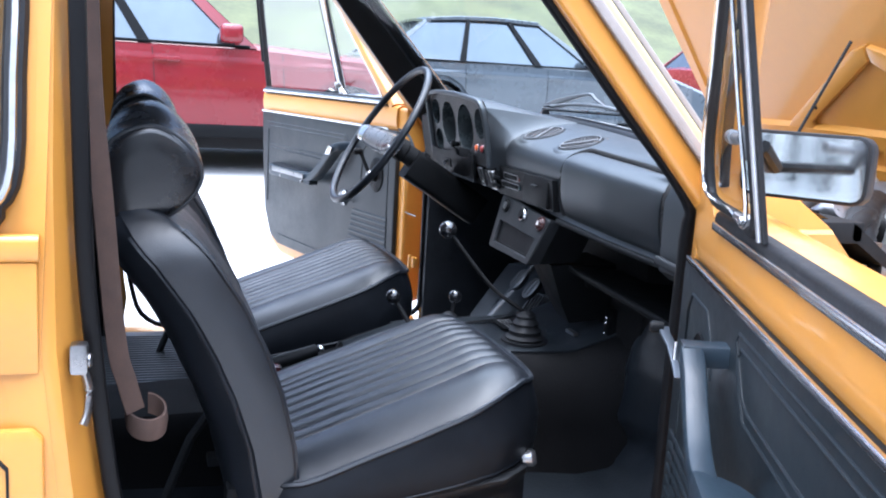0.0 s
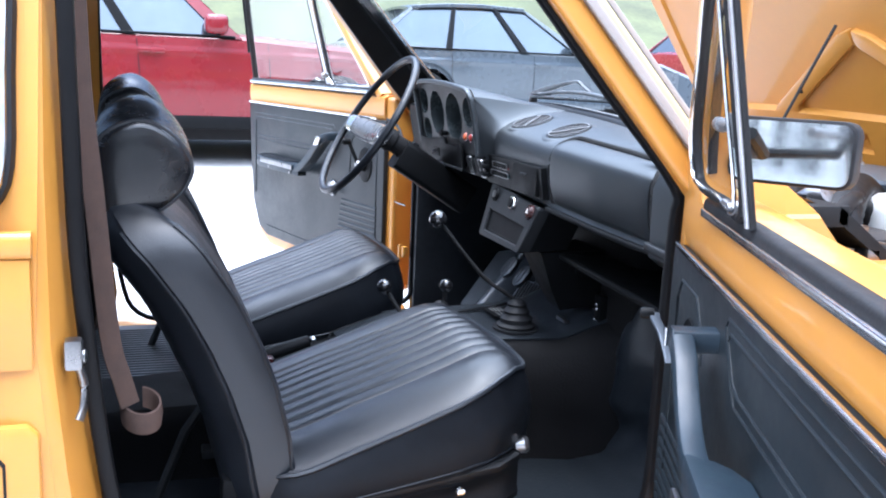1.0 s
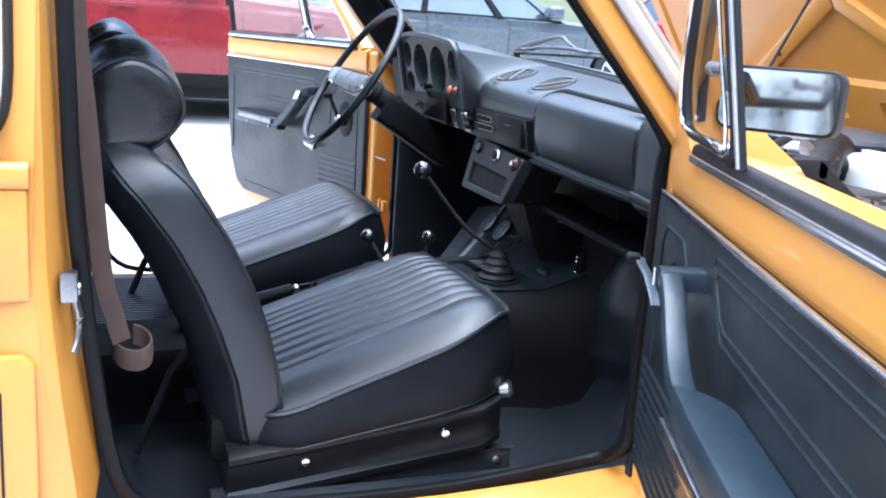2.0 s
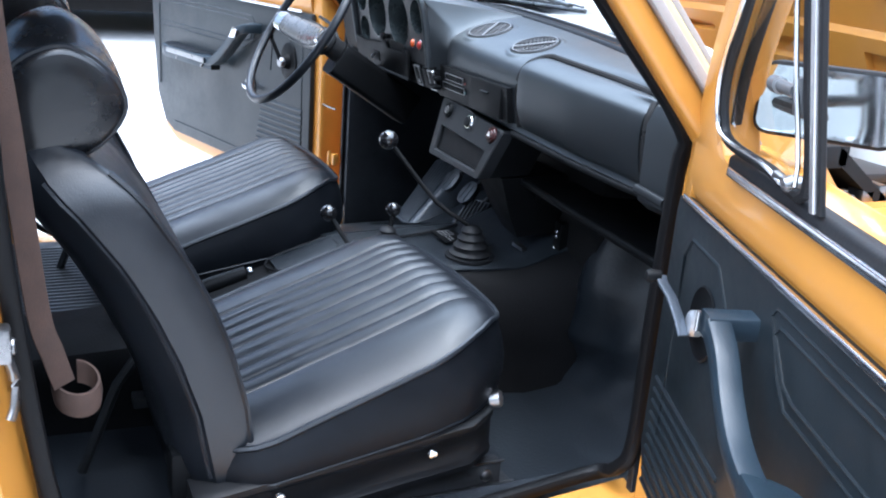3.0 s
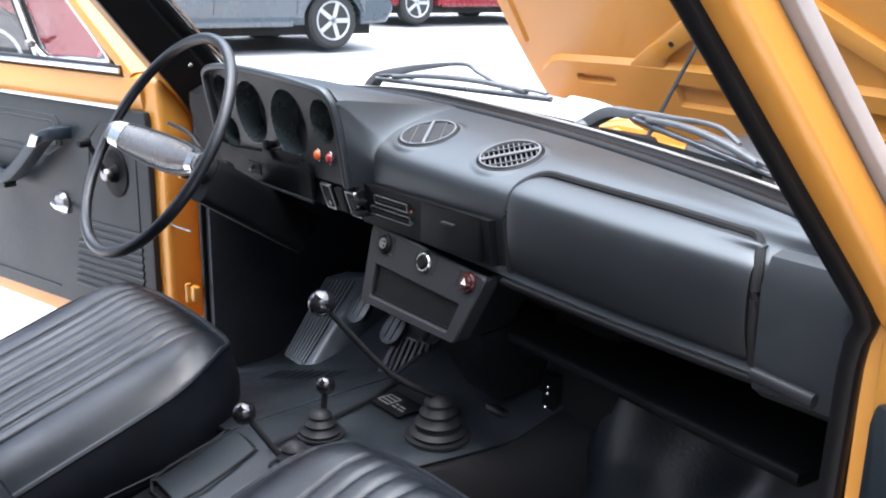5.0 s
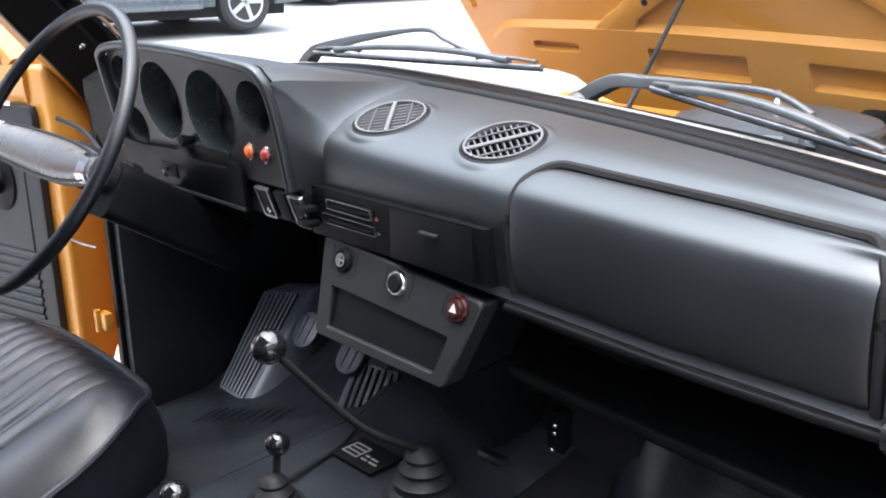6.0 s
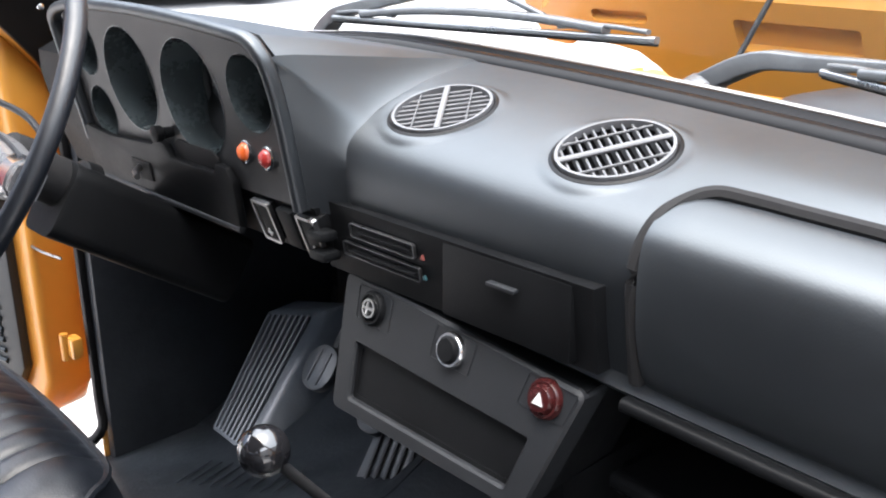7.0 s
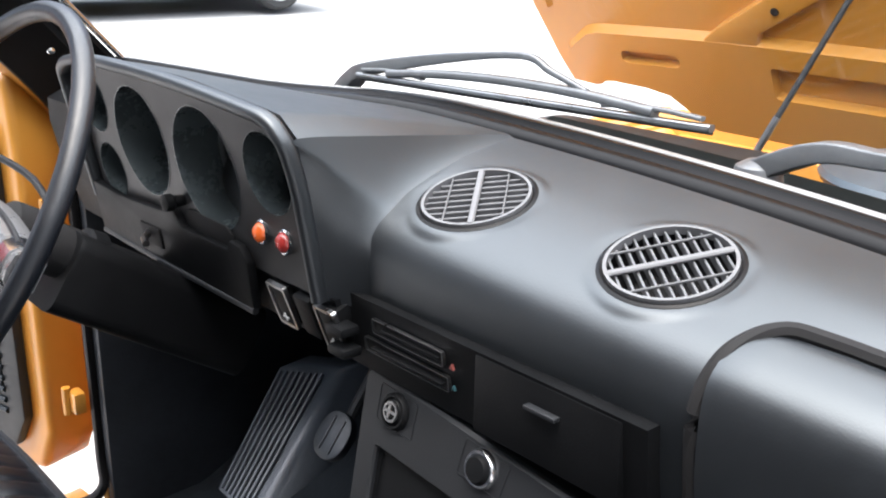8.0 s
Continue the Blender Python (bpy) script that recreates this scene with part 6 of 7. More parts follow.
# ---- levers and pedals ----
gear = thing("gear_lever", "long black gear lever with round knob and rubber boot", "gear lever")
kn, bt = V(0.082, -0.158, 0.929), V(0.12, 0.006, 0.712)
part("knob", ball(kn, 0.0178, 24), mat("gloss_black", (0.008, 0.008, 0.009), 0.07, coat=1.0), gear, "glossy black ball knob")
GLOSS = bpy.data.materials["gloss_black"]
part("shaft", tube(smooth([kn + (bt - kn).normalized() * 0.012, kn.lerp(bt, 0.5) + V(0, 0.012, -0.006), bt + V(0, 0, 0.05), bt], 4), 0.0042, 10), BLACK, gear)


def boot(at, r, h, par, steps=4):
    pr = [(r * 1.25, 0), (r * 1.25, 0.004)]
    for k in range(steps):
        q0 = lerp(r, r * 0.35, k / steps)
        pr += [(q0, 0.004 + h * k / steps), (q0 * 1.06, 0.004 + h * (k + 0.35) / steps), (q0 * 0.86, 0.004 + h * (k + 0.7) / steps)]
    pr += [(r * 0.3, h + 0.004), (0.001, h + 0.006)]
    return part("boot", moved(lathe(pr, 28), Matrix.Translation(at)), RUBBER, par, "ribbed black rubber boot")


boot(bt - V(0, 0, 0.004), 0.038, 0.058, gear)
for nm, kn2, bt2, rk in (("range_lever", V(0.007, -0.109, 0.775), V(0.011, -0.121, 0.696), 0.0142), ("lock_lever", V(0.038, -0.251, 0.784), V(0.075, -0.20, 0.696), 0.0155)):
    lv = thing(nm, "short transfer lever with glossy black ball knob", "lever", "transfer levers")
    part("knob", ball(kn2, rk, 22), GLOSS, lv, "glossy black ball knob")
    part("shaft", tube(smooth([kn2, kn2.lerp(bt2, 0.5), bt2], 4), 0.0045, 8), BLACK, lv)
    boot(bt2 + V(0, 0, 0.008), 0.028, 0.034, lv, 3)
hb = thing("handbrake", "black handbrake lever with bright button", "handbrake")
part("grip", tube([V(0.021, -0.54, 0.63), V(0.021, -0.46, 0.655), V(0.02, -0.40, 0.672)], [0.012, 0.014, 0.012], 12), PLASTIC, hb)
part("button", ball(V(0.02, -0.392, 0.674), 0.008, 10), CHROME, hb, "bright button")
part("base", box(0.0, 0.04, -0.62, -0.50, 0.58, 0.65, 0.01), PLASTIC, hb)
# tunnel cover edge and the white plate with the gear diagram
cov = thing("tunnel_cover", "black rubber tunnel cover with raised edge", "cover")
part("cover_plate", thick(grid(lambda a, b: tunnel_top(lerp(0.05, 0.46, a), lerp(0.0, 0.24, b)) + V(0, 0, 0.002), 10, 12), 0.003), TUNNEL, cov)
part("cover_edge", ring_tube(smooth([tunnel_top(a, b) + V(0, 0, 0.003) for a, b in ((0.05, 0.0), (0.05, 0.20), (0.09, 0.24), (0.42, 0.24), (0.46, 0.20), (0.46, 0.0))], 3, True), 0.0022, 6), RUBBER, cov)
part("cover_seam", tube([V(0.003, -0.2, 0.706), V(-0.011, -0.095, 0.711), V(-0.030, 0.0, 0.713), V(-0.060, 0.062, 0.714)], 0.0030, 6), RUBBER, cov)
pl = thing("gear_plate", "small black plate with white gear diagram", "plate")
base_ = part("plate", box(-0.028, 0.048, -0.012, 0.04, 0.7115, 0.7145, 0.001), PLASTIC, pl)
for x0, x1, y0, y1 in ((-0.022, 0.006, 0.000, 0.002), (-0.022, 0.006, 0.008, 0.010), (-0.022, 0.006, 0.016, 0.018), (-0.022, 0.006, 0.024, 0.026), (-0.022, -0.020, 0.0, 0.026), (0.004, 0.006, 0.0, 0.026), (0.012, 0.022, 0.002, 0.005), (0.026, 0.040, 0.002, 0.005), (0.012, 0.018, 0.010, 0.013), (0.022, 0.034, 0.010, 0.013)):
    part("plate_mark", box(x0, x1, y0, y1, 0.7145, 0.7152), GREY_TRIM, base_, "worn white mark")


def pedal(name, at, w, h, label, arm_to):
    th = thing(name, label, "pedal", "pedals")
    m = Matrix.Translation(at) @ Matrix.Rotation(radians(-38), 4, "X")
    pd = part("pad", moved(prism(rrect(w, h, min(w, h) * 0.45, 5), -0.006, 0.006, lambda a, b, d: V(a, d, b), 0.003), m), TUNNEL, th, "worn rubber pad")
    for k in (-1, 1):
        part("pad_rib", moved(box(k * w / 6 - 0.002, k * w / 6 + 0.002, -0.0075, -0.005, -h * 0.36, h * 0.36, 0.001), m), TUNNEL, pd)
    part("arm", tube(smooth([Vector(at) + V(0, 0.01, 0), Vector(at).lerp(Vector(arm_to), 0.5) + V(0, 0.03, 0), Vector(arm_to)], 4), 0.007, 8), DARK, th)


pedal("clutch_pedal", (-0.334, 0.176, 0.733), 0.056, 0.060, "clutch pedal with ribbed worn pad", (-0.33, 0.30, 0.98))
pedal("brake_pedal", (-0.182, 0.146, 0.745), 0.054, 0.058, "brake pedal with ribbed worn pad", (-0.19, 0.28, 0.98))
acc = thing("accelerator_pedal", "long ribbed rubber accelerator pedal", "pedal", "pedals")
am = Matrix.Translation((-0.115, 0.10, 0.665)) @ Matrix.Rotation(radians(-35), 4, "X") @ Matrix.Rotation(radians(-6), 4, "Y")
apad = part("pad", moved(prism([(-0.066, -0.07), (0.02, -0.088), (0.062, -0.04), (0.036, 0.095), (-0.052, 0.095)], -0.005, 0.005, lambda a, b, d: V(a, d, b), 0.003), am), TUNNEL, acc)
for k in range(-3, 4):
    part("pad_rib", moved(box(k * 0.0135 - 0.002, k * 0.0135 + 0.002, -0.0085, -0.004, -0.066 + 0.008 * max(0, k), 0.090, 0.001), am), RUBBER, apad)
part("arm", tube([V(-0.115, 0.15, 0.74), V(-0.10, 0.30, 0.90)], 0.006, 8), DARK, acc)
# ribbed footrest on the wheel arch
frs = thing("footrest", "ribbed rubber footrest sloping up in the driver's footwell", "footrest")
b0, b1, b2, b3 = V(-0.524, 0.117, 0.592), V(-0.432, 0.112, 0.594), V(-0.462, 0.264, 0.744), V(-0.536, 0.226, 0.735)
fside = [(0.0, 0.0, 0.0), (0.006, 0.004, 0.004), (0.016, 0.016, 0.003), (0.036, 0.05, -0.014), (0.05, 0.10, -0.05), (0.055, 0.16, -0.11)]
frb = part("block", join(loft([[b0 + V(0, 0.06, -0.06), b0] + [b1 + V(*o) for o in fside], [b0.lerp(b3, 0.5) + V(0, 0.06, -0.06), b0.lerp(b3, 0.5)] + [b1.lerp(b2, 0.5) + V(*o) for o in fside], [b3 + V(0, 0.06, -0.06), b3] + [b2 + V(*o) for o in fside], [b3 + V(0, 0.09, -0.05), b3 + V(0.0, 0.05, 0.004)] + [b2 + V(*o) + V(0, 0.05, 0.002) for o in fside]])), FOOTREST, frs, angle=60)
for k in range(8):
    t = (k + 0.5) / 9
    part("rib", tube([b0.lerp(b1, t).lerp(b3.lerp(b2, t), q) + V(0, -0.001, 0.0) for q in (0.03, 0.5, 0.98)], 0.0030, 6), FOOTREST, frb)


# mat that covers the passenger's floor and toe board and laps on to the bell housing
tm = thing("toe_mat", "creased grey-blue mat over the passenger's floor and toe board", "mat")
TOE = [(0.0, -0.30, 0.456), (0.34, 0.09, 0.458), (0.42, 0.17, 0.476), (0.50, 0.235, 0.53), (0.75, 0.355, 0.68), (1.0, 0.40, 0.83)]


def drape(a, b):
    y = interp(b, [(t, p) for t, p, _ in TOE])
    z = interp(b, [(t, q) for t, _, q in TOE])
    left = interp(b, [(0, 0.20), (0.34, 0.185), (0.5, 0.20), (0.75, 0.262), (1.0, 0.275)])
    x = lerp(left, 0.688, a)
    up = min(1.0, max(0.0, (z - 0.47) / 0.12))
    y -= up * (0.10 + 0.09 * min(1, max(0, (z - 0.545) / 0.145))) * math.exp(-((x - left) / 0.15) ** 2)
    y -= up * ((0.013 * math.sin(26 * x + 9 * z) + 0.008 * math.sin(61 * x - 14 * z)) * math.exp(-((x - 0.33) / 0.14) ** 2) + 0.004 * math.sin(31 * x + 23 * z))
    z += 0.012 * (1 - up) * math.exp(-((x - 0.688) / 0.05) ** 2) + 0.0025 * math.sin(9 * x + 14 * y)
    return V(x, y, z)


part("sheet", thick(grid(drape, 60, 44), 0.005), TOE_MAT, tm)


# ---- wipers ----
def wiper(pivot, pts, blade0, blade1, label):
    th = thing("wiper", label, "wiper", "wipers")
    part("pivot_cap", moved(lathe([(0.001, 0), (0.020, 0), (0.021, 0.014), (0.018, 0.024), (0.010, 0.029), (0.001, 0.030)], 18), Matrix.Translation(pivot)), GREY_PAINT, th, "grey pivot cap")
    part("arm", sweep(smooth([Vector(pivot) + V(0, 0, 0.021)] + [Vector(p) for p in pts], 5), lambda t: rrect(interp(t, [(0, 0.018), (0.12, 0.020), (0.45, 0.015), (0.6, 0.008), (1, 0.006)]), interp(t, [(0, 0.018), (0.12, 0.018), (0.45, 0.012), (0.6, 0.007), (1, 0.005)]), 0.0022)), GREY_PAINT, th, "grey tapered arm")
    a, b = Vector(blade0), Vector(blade1)
    part("blade", sweep([a, a.lerp(b, 0.5), b], rrect(0.008, 0.006, 0.002)), STEEL, th, "slim metal blade")
    part("blade_rubber", sweep([p + V(0, 0.001, -0.0035) for p in (a, a.lerp(b, 0.5), b)], rrect(0.003, 0.003, 0.001)), RUBBER, th, "black wiper rubber")
    mid = a.lerp(b, 0.5) + V(0, 0.003, 0.014)
    br = part("bridge", sweep(smooth([a.lerp(b, 0.12) + V(0, 0, 0.006), a.lerp(b, 0.3) + V(0, 0.002, 0.012), mid, a.lerp(b, 0.7) + V(0, 0.002, 0.012), a.lerp(b, 0.88) + V(0, 0, 0.006)], 4), rrect(0.012, 0.008, 0.003)), GREY_PAINT, th, "grey blade bridge")
    for q0, q1 in ((0.02, 0.24), (0.76, 0.98)):
        part("claw", sweep(smooth([a.lerp(b, q0) + V(0, 0, 0.006), a.lerp(b, (q0 + q1) / 2) + V(0, 0, 0.009), a.lerp(b, q1) + V(0, 0, 0.006)], 3), rrect(0.007, 0.004, 0.0015)), GREY_PAINT, br)


wiper((-0.40, 0.235, 1.105), [(-0.34, 0.215, 1.155), (-0.29, 0.20, 1.172), (-0.18, 0.20, 1.193), (-0.075, 0.20, 1.206), (-0.04, 0.20, 1.196), (0.0, 0.20, 1.184)], (-0.298, 0.19, 1.165), (0.12, 0.20, 1.172), "grey wiper with slim metal blade parked on the windscreen")
wiper((0.115, 0.28, 1.108), [(0.17, 0.27, 1.154), (0.223, 0.26, 1.158), (0.31, 0.232, 1.165), (0.40, 0.20, 1.168), (0.454, 0.17, 1.157)], (0.24, 0.24, 1.155), (0.547, 0.11, 1.140), "grey wiper with slim metal blade on the passenger side")

# ---- engine bay fittings ----
tank = thing("washer_tank", "white plastic washer tank with a lid", "tank")
part("tank_body", box(0.27, 0.53, 0.64, 0.92, 0.82, 1.012, 0.03, 4), WHITE, tank)
part("tank_lid", moved(lathe([(0.001, 0), (0.034, 0), (0.034, 0.014), (0.04, 0.016), (0.04, 0.024), (0.001, 0.026)], 20), Matrix.Translation((0.34, 0.83, 1.010))), WHITE, tank)
part("tank_strap", box(0.27, 0.53, 0.76, 0.78, 1.010, 1.016, 0.001), WHITE, tank)
eng = thing("engine", "dark engine with blue-grey round air filter and hoses", "engine")
part("block", box(-0.25, 0.25, 0.5, 1.1, 0.54, 0.86, 0.03), DARK, eng)
part("air_box", box(-0.50, -0.10, 0.44, 0.74, 0.86, 1.045, 0.03, 3), DARK, eng, "black air intake box")
FC = V(0.06, 0.87, 0.93)
af = part("air_filter", moved(lathe([(0.001, 0), (0.13, 0), (0.145, 0.012), (0.15, 0.075), (0.166, 0.080), (0.170, 0.088), (0.166, 0.096), (0.12, 0.108), (0.04, 0.116), (0.001, 0.117)], 40), Matrix.Translation(FC)), FILTER_BLUE, eng, "blue-grey round air filter with rolled rim")
part("filter_nut", moved(lathe([(0.001, 0), (0.012, 0), (0.012, 0.006), (0.006, 0.012), (0.004, 0.03), (0.001, 0.031)], 8), Matrix.Translation(FC + V(0, 0, 0.114))), ALLOY, af, "bright wing nut")
part("filter_clip", box(FC.x + 0.09, FC.x + 0.115, FC.y - 0.15, FC.y - 0.125, FC.z + 0.08, FC.z + 0.112, 0.004), ALLOY, af, "bright filter clip")
part("snorkel", tube(smooth([V(0.12, 0.80, 0.985), V(0.155, 0.755, 0.99), V(0.165, 0.74, 0.965), V(0.165, 0.735, 0.90)], 5), 0.036, 16), FILTER_BLUE, af, "blue-grey intake snorkel")
sp_ = smooth([V(0.20, 0.78, 0.99), V(0.30, 0.66, 1.02), V(0.39, 0.56, 1.015), V(0.45, 0.50, 0.97), V(0.465, 0.485, 0.86)], 8)
part("intake_hose", tube(sp_, [0.034 if k % 2 else 0.030 for k in range(len(sp_))], 14), RUBBER, eng, "thick corrugated intake hose")
for x, y, r_ in ((0.27, 0.46, 0.016), (0.36, 0.44, 0.02), (0.46, 0.42, 0.018), (-0.28, 0.55, 0.014)):
    pts = smooth([V(x, y, 0.82), V(x + 0.02, y + 0.02, 0.96), V(x - 0.02, y + 0.10, 1.015), V(x - 0.10, y + 0.2, 1.0), V(x - 0.12, y + 0.26, 0.9)], 8)
    part("hose", tube(pts, [r_ * (1.0 if k % 2 else 0.86) for k in range(len(pts))], 10), RUBBER, eng, "black corrugated hose")
part("wiper_motor", moved(lathe([(0.001, 0), (0.028, 0), (0.03, 0.01), (0.03, 0.07), (0.02, 0.085), (0.001, 0.086)], 18), Matrix.Translation((0.33, 0.50, 0.985)) @ Matrix.Rotation(radians(60), 4, "Y")), STEEL, eng, "grey cylindrical motor")
bat = thing("battery", "black battery box beside the engine", "battery")
part("case", box(0.44, 0.57, 0.43, 0.56, 0.78, 0.965, 0.012), PLASTIC, bat)
part("lid", box(0.433, 0.577, 0.423, 0.567, 0.953, 0.970, 0.005), DARK, bat)
for k in range(2):
    part("terminal", moved(lathe([(0.001, 0), (0.012, 0), (0.012, 0.018), (0.001, 0.018)], 12), Matrix.Translation((0.47 + 0.07 * k, 0.46, 0.97))), STEEL, bat, "metal terminal")
part("shelf", box(0.0, 0.42, 0.98, 1.19, 0.86, 0.90, 0.005), DARK, eng, "dark shelf in front of the engine")
fl = thing("fluid_reservoir", "small black fluid reservoir with a pale-ringed cap", "reservoir")
part("pot", moved(lathe([(0.001, 0), (0.034, 0), (0.036, 0.02), (0.036, 0.08), (0.028, 0.09), (0.001, 0.09)], 20), Matrix.Translation((0.152, 1.045, 0.90))), DARK, fl)
part("cap_ring", moved(lathe([(0.001, 0), (0.026, 0), (0.026, 0.012), (0.001, 0.012)], 18), Matrix.Translation((0.152, 1.045, 0.99))), STEEL, fl, "pale metal ring")
part("cap", moved(lathe([(0.001, 0), (0.024, 0), (0.024, 0.022), (0.02, 0.026), (0.001, 0.026)], 16), Matrix.Translation((0.152, 1.045, 1.002))), PLASTIC, fl, "black screw cap")
rh = thing("red_hose", "red plastic hose beside the reservoir", "hose")
part("hose", tube(smooth([V(0.19, 1.06, 0.90), V(0.205, 1.06, 0.95), V(0.225, 1.055, 0.995), V(0.26, 1.05, 1.0)], 5), 0.010, 10), RED_LENS, rh)


# ---- cars in the lot ----
def parked(name, label, at, turn, paint, length, height, suv=True):
    th = thing(name, label, "car", "parked cars")
    L, Wd = length, 0.92
    hb_ = (1.0 if suv else 0.90)
    side = [(-L / 2 + 0.05, 0.42), (-L / 2, 0.62), (-L / 2 + 0.04, hb_ - 0.02), (-L / 2 + 0.15, hb_ + 0.02), (L / 2 - 1.6, hb_ + 0.01), (L / 2 - 0.65, hb_ - 0.05), (L / 2 - 0.12, hb_ - 0.22), (L / 2, hb_ - 0.42), (L / 2 - 0.02, 0.40), (L / 2 - 0.1, 0.30)]
    wheels = (-L / 2 + 0.88, L / 2 - 0.85)
    wr = 0.35 if suv else 0.325
    low = []
    for wx in reversed(wheels):
        low += [(wx + (wr + 0.07) * math.cos(radians(q)), wr + (wr + 0.07) * math.sin(radians(q))) for q in range(-10, 191, 20)]
    low = [p if p[1] > 0.28 else (p[0], 0.28) for p in low]
    outline = side + low
    rings = []
    for y, ins, zt in ((-1.0, 0.03, 0.0), (-0.97, 0.0, 0.0), (-0.60, 0.0, 0.03), (0.0, 0.0, 0.045), (0.60, 0.0, 0.03), (0.97, 0.0, 0.0), (1.0, 0.03, 0.0)):
        rings.append([V(x * (1 - ins * 0.3), y * (Wd - (0.05 if z > hb_ - 0.05 and abs(y) > 0.9 else 0)), z + (zt if z > hb_ - 0.3 else 0) - (ins if z > 0.5 else -ins)) for x, z in outline])
    m = Matrix.Translation((at[0], at[1], lot(at[0], at[1]) - 0.02)) @ Matrix.Rotation(turn, 4, "Z")
    part("body", moved(loft(rings), m), paint, th, angle=30)
    # cabin: glass house with pillars
    zr = height
    base = [(-L / 2 + 0.12, hb_), (L / 2 - 1.62, hb_)]
    topx = [(-L / 2 + 0.50 if suv else -L / 2 + 0.75, zr - 0.06), (L / 2 - 2.42, zr - 0.02)]

    def cab(t, k, y):
        x = lerp(lerp(base[0][0], base[1][0], t), lerp(topx[0][0], topx[1][0], t), k)
        return V(x, y * lerp(Wd - 0.04, Wd - 0.22, k), lerp(hb_ - 0.01, lerp(zr - 0.06, zr - 0.02, t) + 0.05 * math.sin(math.pi * t) ** 0.5, k))
    rf = grid(lambda a, b: cab(a, 1.0, 2 * b - 1) + V(0, 0, 0.035 * (1 - (2 * b - 1) ** 2)), 12, 8)
    part("roof", moved(thick(rf, 0.03), m), paint, th)
    part("cabin_core", moved(loft([[cab(t, k, y) * 1.0 for t, y in ((0.02, -0.97), (0.98, -0.97), (0.98, 0.97), (0.02, 0.97))] for k in (0.02, 0.98)]), m), TINTED, th, "dark window glass")
    for y in (-1, 1):
        for t0, t1 in ((0.0, 0.05), (0.36, 0.385), (0.69, 0.72), (0.95, 1.0)):
            part("pillar", moved(loft([[cab(t0, k, y), cab(t1, k, y), cab(t1, k, y * 0.95), cab(t0, k, y * 0.95)] for k in (0, 0.5, 1)]), m), PLASTIC if 0.1 < t0 < 0.9 else paint, th)
        part("window_trim", moved(sweep([cab(t, 0.93, y * 0.99) for t in (0.04, 0.3, 0.6, 0.96)], rrect(0.012, 0.02, 0.004)), m), PLASTIC, th, "black window edge")
        part("roof_rail", moved(sweep([cab(t, 0.98, y * 0.985) for t in (0.02, 0.3, 0.6, 0.97)], rrect(0.03, 0.05, 0.01)), m), paint, th)
        part("waist_trim", moved(sweep([cab(t, 0.0, y * 1.01) + V(0, 0, 0.01) for t in (0.02, 0.5, 0.98)], rrect(0.02, 0.025, 0.005)), m), PLASTIC, th, "black window line")
        part("rocker", moved(box(-L / 2 + 1.35, L / 2 - 1.4, min(y * (Wd - 0.06), y * (Wd + 0.012)), max(y * (Wd - 0.06), y * (Wd + 0.012)), 0.26, 0.37, 0.02), m), PLASTIC if suv else paint, th, "dark rocker strip")

        def side_y(z):
            """The body side bulges at the shoulder and tucks in at the sill."""
            return y * (Wd - 0.012 + 0.045 * (1 - ((z - 0.74) / 0.44) ** 2) + 0.010 * max(0.0, 1 - abs(z - (hb_ - 0.13)) / 0.03))

        def skin(a, b):
            x = lerp(-L / 2 + 0.16, L / 2 - 0.42, a)
            low_ = 0.35
            for wx in wheels:
                if abs(x - wx) < wr + 0.09:
                    low_ = max(low_, wr + math.sqrt((wr + 0.09) ** 2 - (x - wx) ** 2))
            drop_ = 0.13 * max(0.0, (x - (L / 2 - 1.6)) / 1.2)
            z = lerp(low_, hb_ - 0.025 - drop_, b)
            return V(x, side_y(z), z)
        part("side_skin", moved(grid(skin, 90, 26), m), paint, th, "glossy painted body side", angle=60)
        for x in (-1.12, -0.10, 0.92):
            part("door_gap", moved(sweep([V(x + 0.03 * math.sin(3 * z), side_y(z) + 0.001 * y, z) for z in (0.40, 0.5, 0.6, 0.7, 0.8, hb_ - 0.04)], rrect(0.007, 0.004, 0.001), up=(0, y, 0)), m), BLACK, th, "dark door gap")
        for x in (0.02, -1.0):
            yh = side_y(hb_ - 0.13)
            part("door_handle", moved(box(x - 0.1, x + 0.1, min(yh - 0.01 * y, yh + 0.03 * y), max(yh - 0.01 * y, yh + 0.03 * y), hb_ - 0.145, hb_ - 0.11, 0.012), m), paint, th, "body-coloured door handle")
        part("wing_mirror", moved(box(L / 2 - 1.93, L / 2 - 1.75, min(y * (Wd - 0.02), y * (Wd + 0.20)), max(y * (Wd - 0.02), y * (Wd + 0.20)), hb_ + 0.02, hb_ + 0.17, 0.05, 3), m), paint, th, "body-coloured wing mirror")
        part("headlight", moved(box(L / 2 - 0.26, L / 2 - 0.05, min(y * 0.5, y * 0.86), max(y * 0.5, y * 0.86), hb_ - 0.37, hb_ - 0.24, 0.03), m), CHROME, th, "clear headlight")
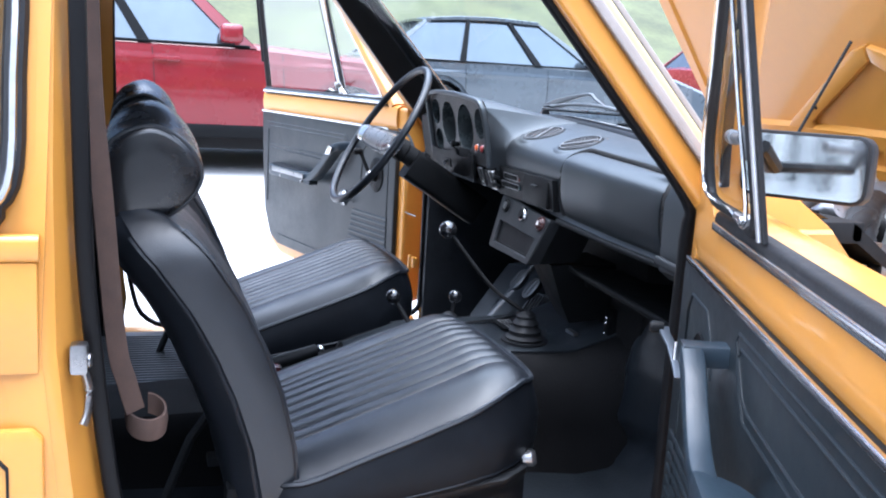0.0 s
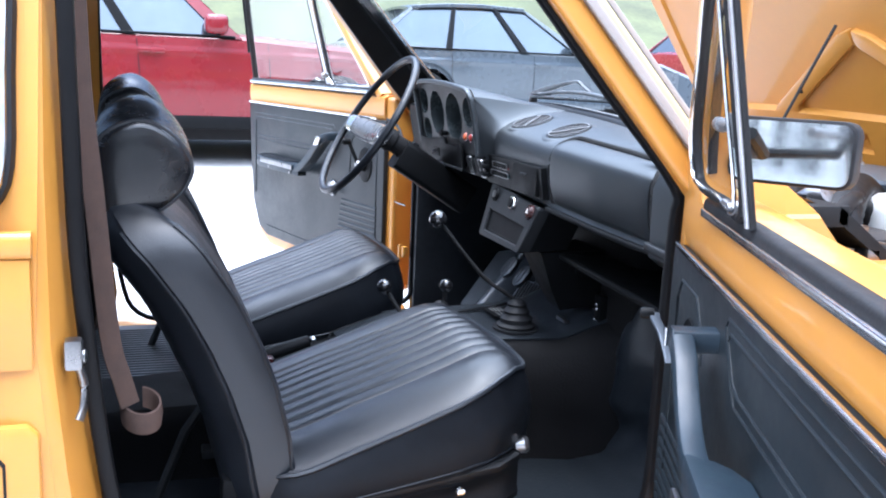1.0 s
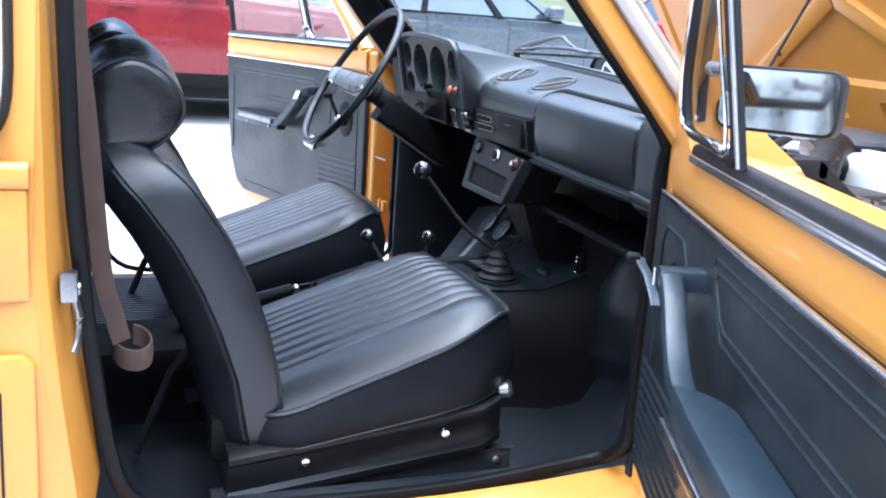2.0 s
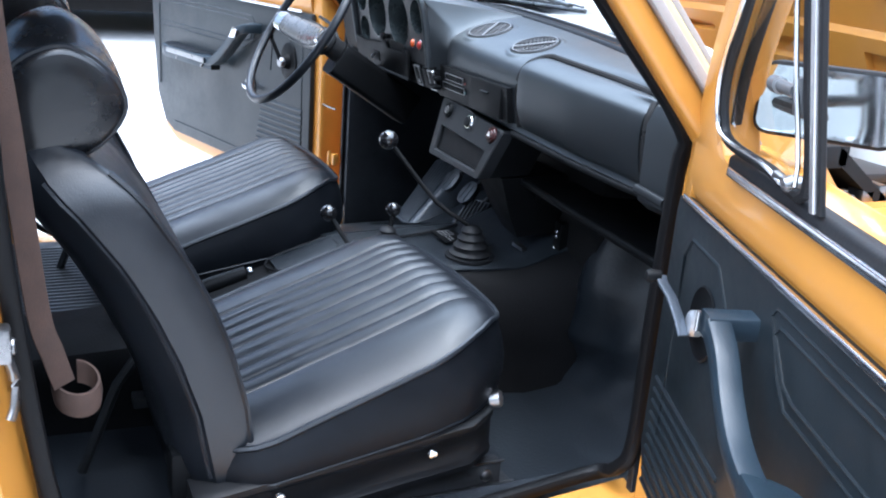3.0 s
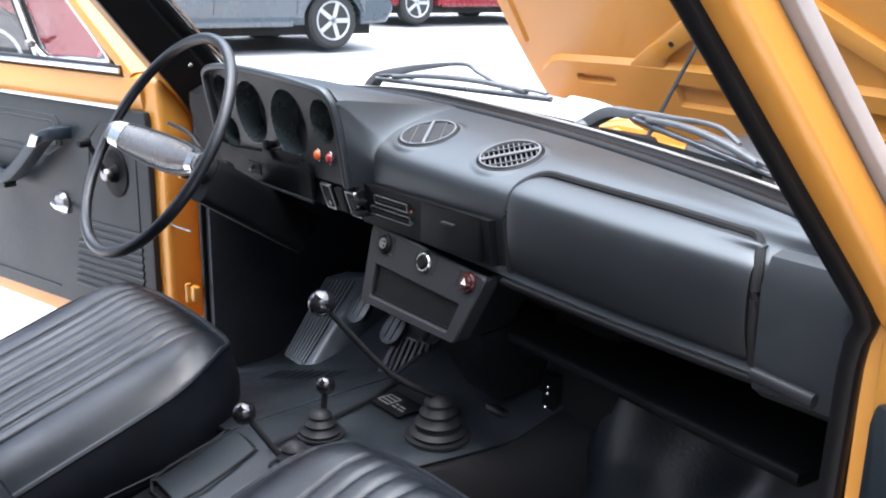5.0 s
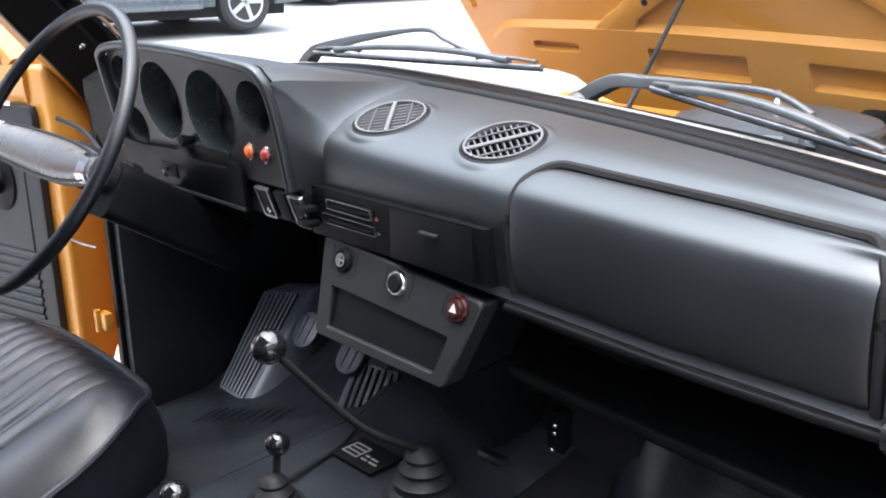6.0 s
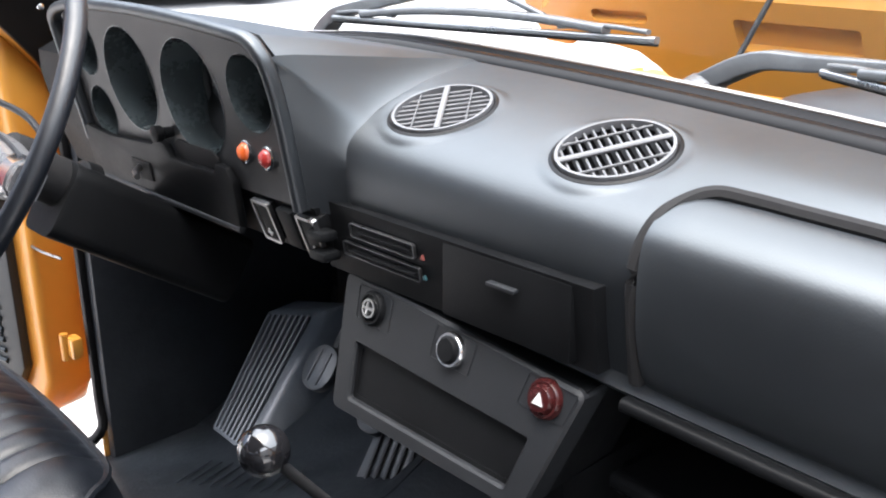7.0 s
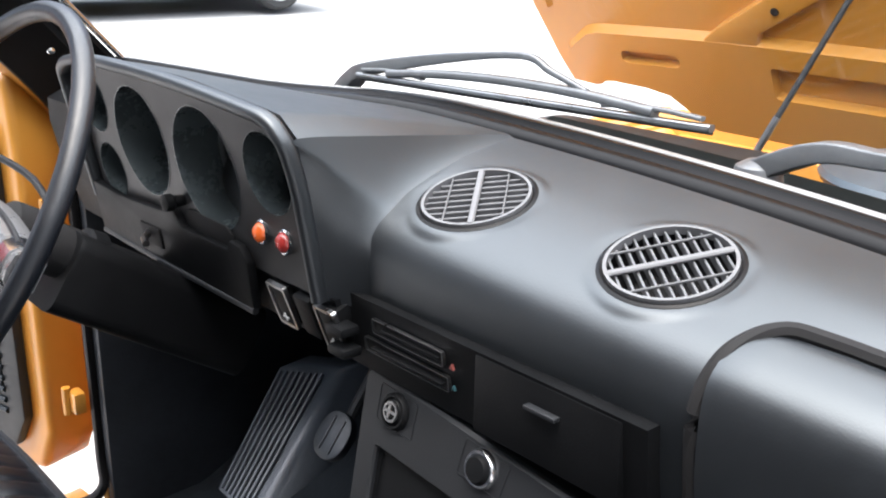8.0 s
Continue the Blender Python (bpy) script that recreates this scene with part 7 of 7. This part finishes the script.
        for wx in wheels:
            wm = m @ Matrix.Translation((wx, y * (Wd - 0.11), wr)) @ Matrix.Rotation(radians(-90 * y), 4, "X")
            tw = part("wheel", moved(lathe([(wr * 0.66, 0.09), (wr * 0.9, 0.1), (wr, 0.07), (wr, -0.07), (wr * 0.9, -0.1), (wr * 0.66, -0.09)], 32), wm), TYRE, th, "black tyre")
            part("rim_back", moved(lathe([(0.01, 0.02), (wr * 0.64, 0.03), (wr * 0.68, 0.09), (wr * 0.7, 0.09), (wr * 0.7, -0.05), (0.01, -0.05)], 28), wm), DARK, tw)
            part("rim", moved(lathe([(wr * 0.62, 0.085), (wr * 0.64, 0.095), (wr * 0.70, 0.095), (wr * 0.70, 0.085)], 32), wm), ALLOY, tw, "bright alloy rim")
            for k in range(5):
                sp = loft([[V(math.cos(q) * r_ - math.sin(q) * w_, math.sin(q) * r_ + math.cos(q) * w_, zz) for w_, zz in ((-0.03, 0.075), (0.03, 0.075), (0.026, 0.092), (-0.026, 0.092))] for r_, q in ((0.01, 2 * math.pi * k / 5), (wr * 0.66, 2 * math.pi * k / 5))])
                part("spoke", moved(sp, wm), ALLOY, tw)
    part("underbody", moved(box(-L / 2 + 0.25, L / 2 - 0.25, -0.78, 0.78, 0.16, 0.42, 0.02), m), BLACK, th, "black underbody")
    part("windscreen", moved(shape([cab(1, 0.03, -0.88) + V(0.02, 0, 0), cab(1, 0.03, 0.88) + V(0.02, 0, 0), cab(1, 0.95, 0.86) + V(0.02, 0, 0), cab(1, 0.95, -0.86) + V(0.02, 0, 0)], [(0, 1, 2, 3)]), m), TINTED, th, flat=True)
    return th


parked("red_suv", "parked red sport utility car with dark windows", (-7.05, -0.57, 0), radians(90), RED_PAINT, 4.7, 1.72)
parked("grey_estate", "parked grey-blue estate car with alloy wheels", (-9.6, 3.9, 0), radians(90), GREY_CAR, 4.6, 1.41, False)
parked("red_hatchback", "parked red car farther along the lot", (-12.0, 9.6, 0), radians(90), RED_PAINT, 4.2, 1.5, False)
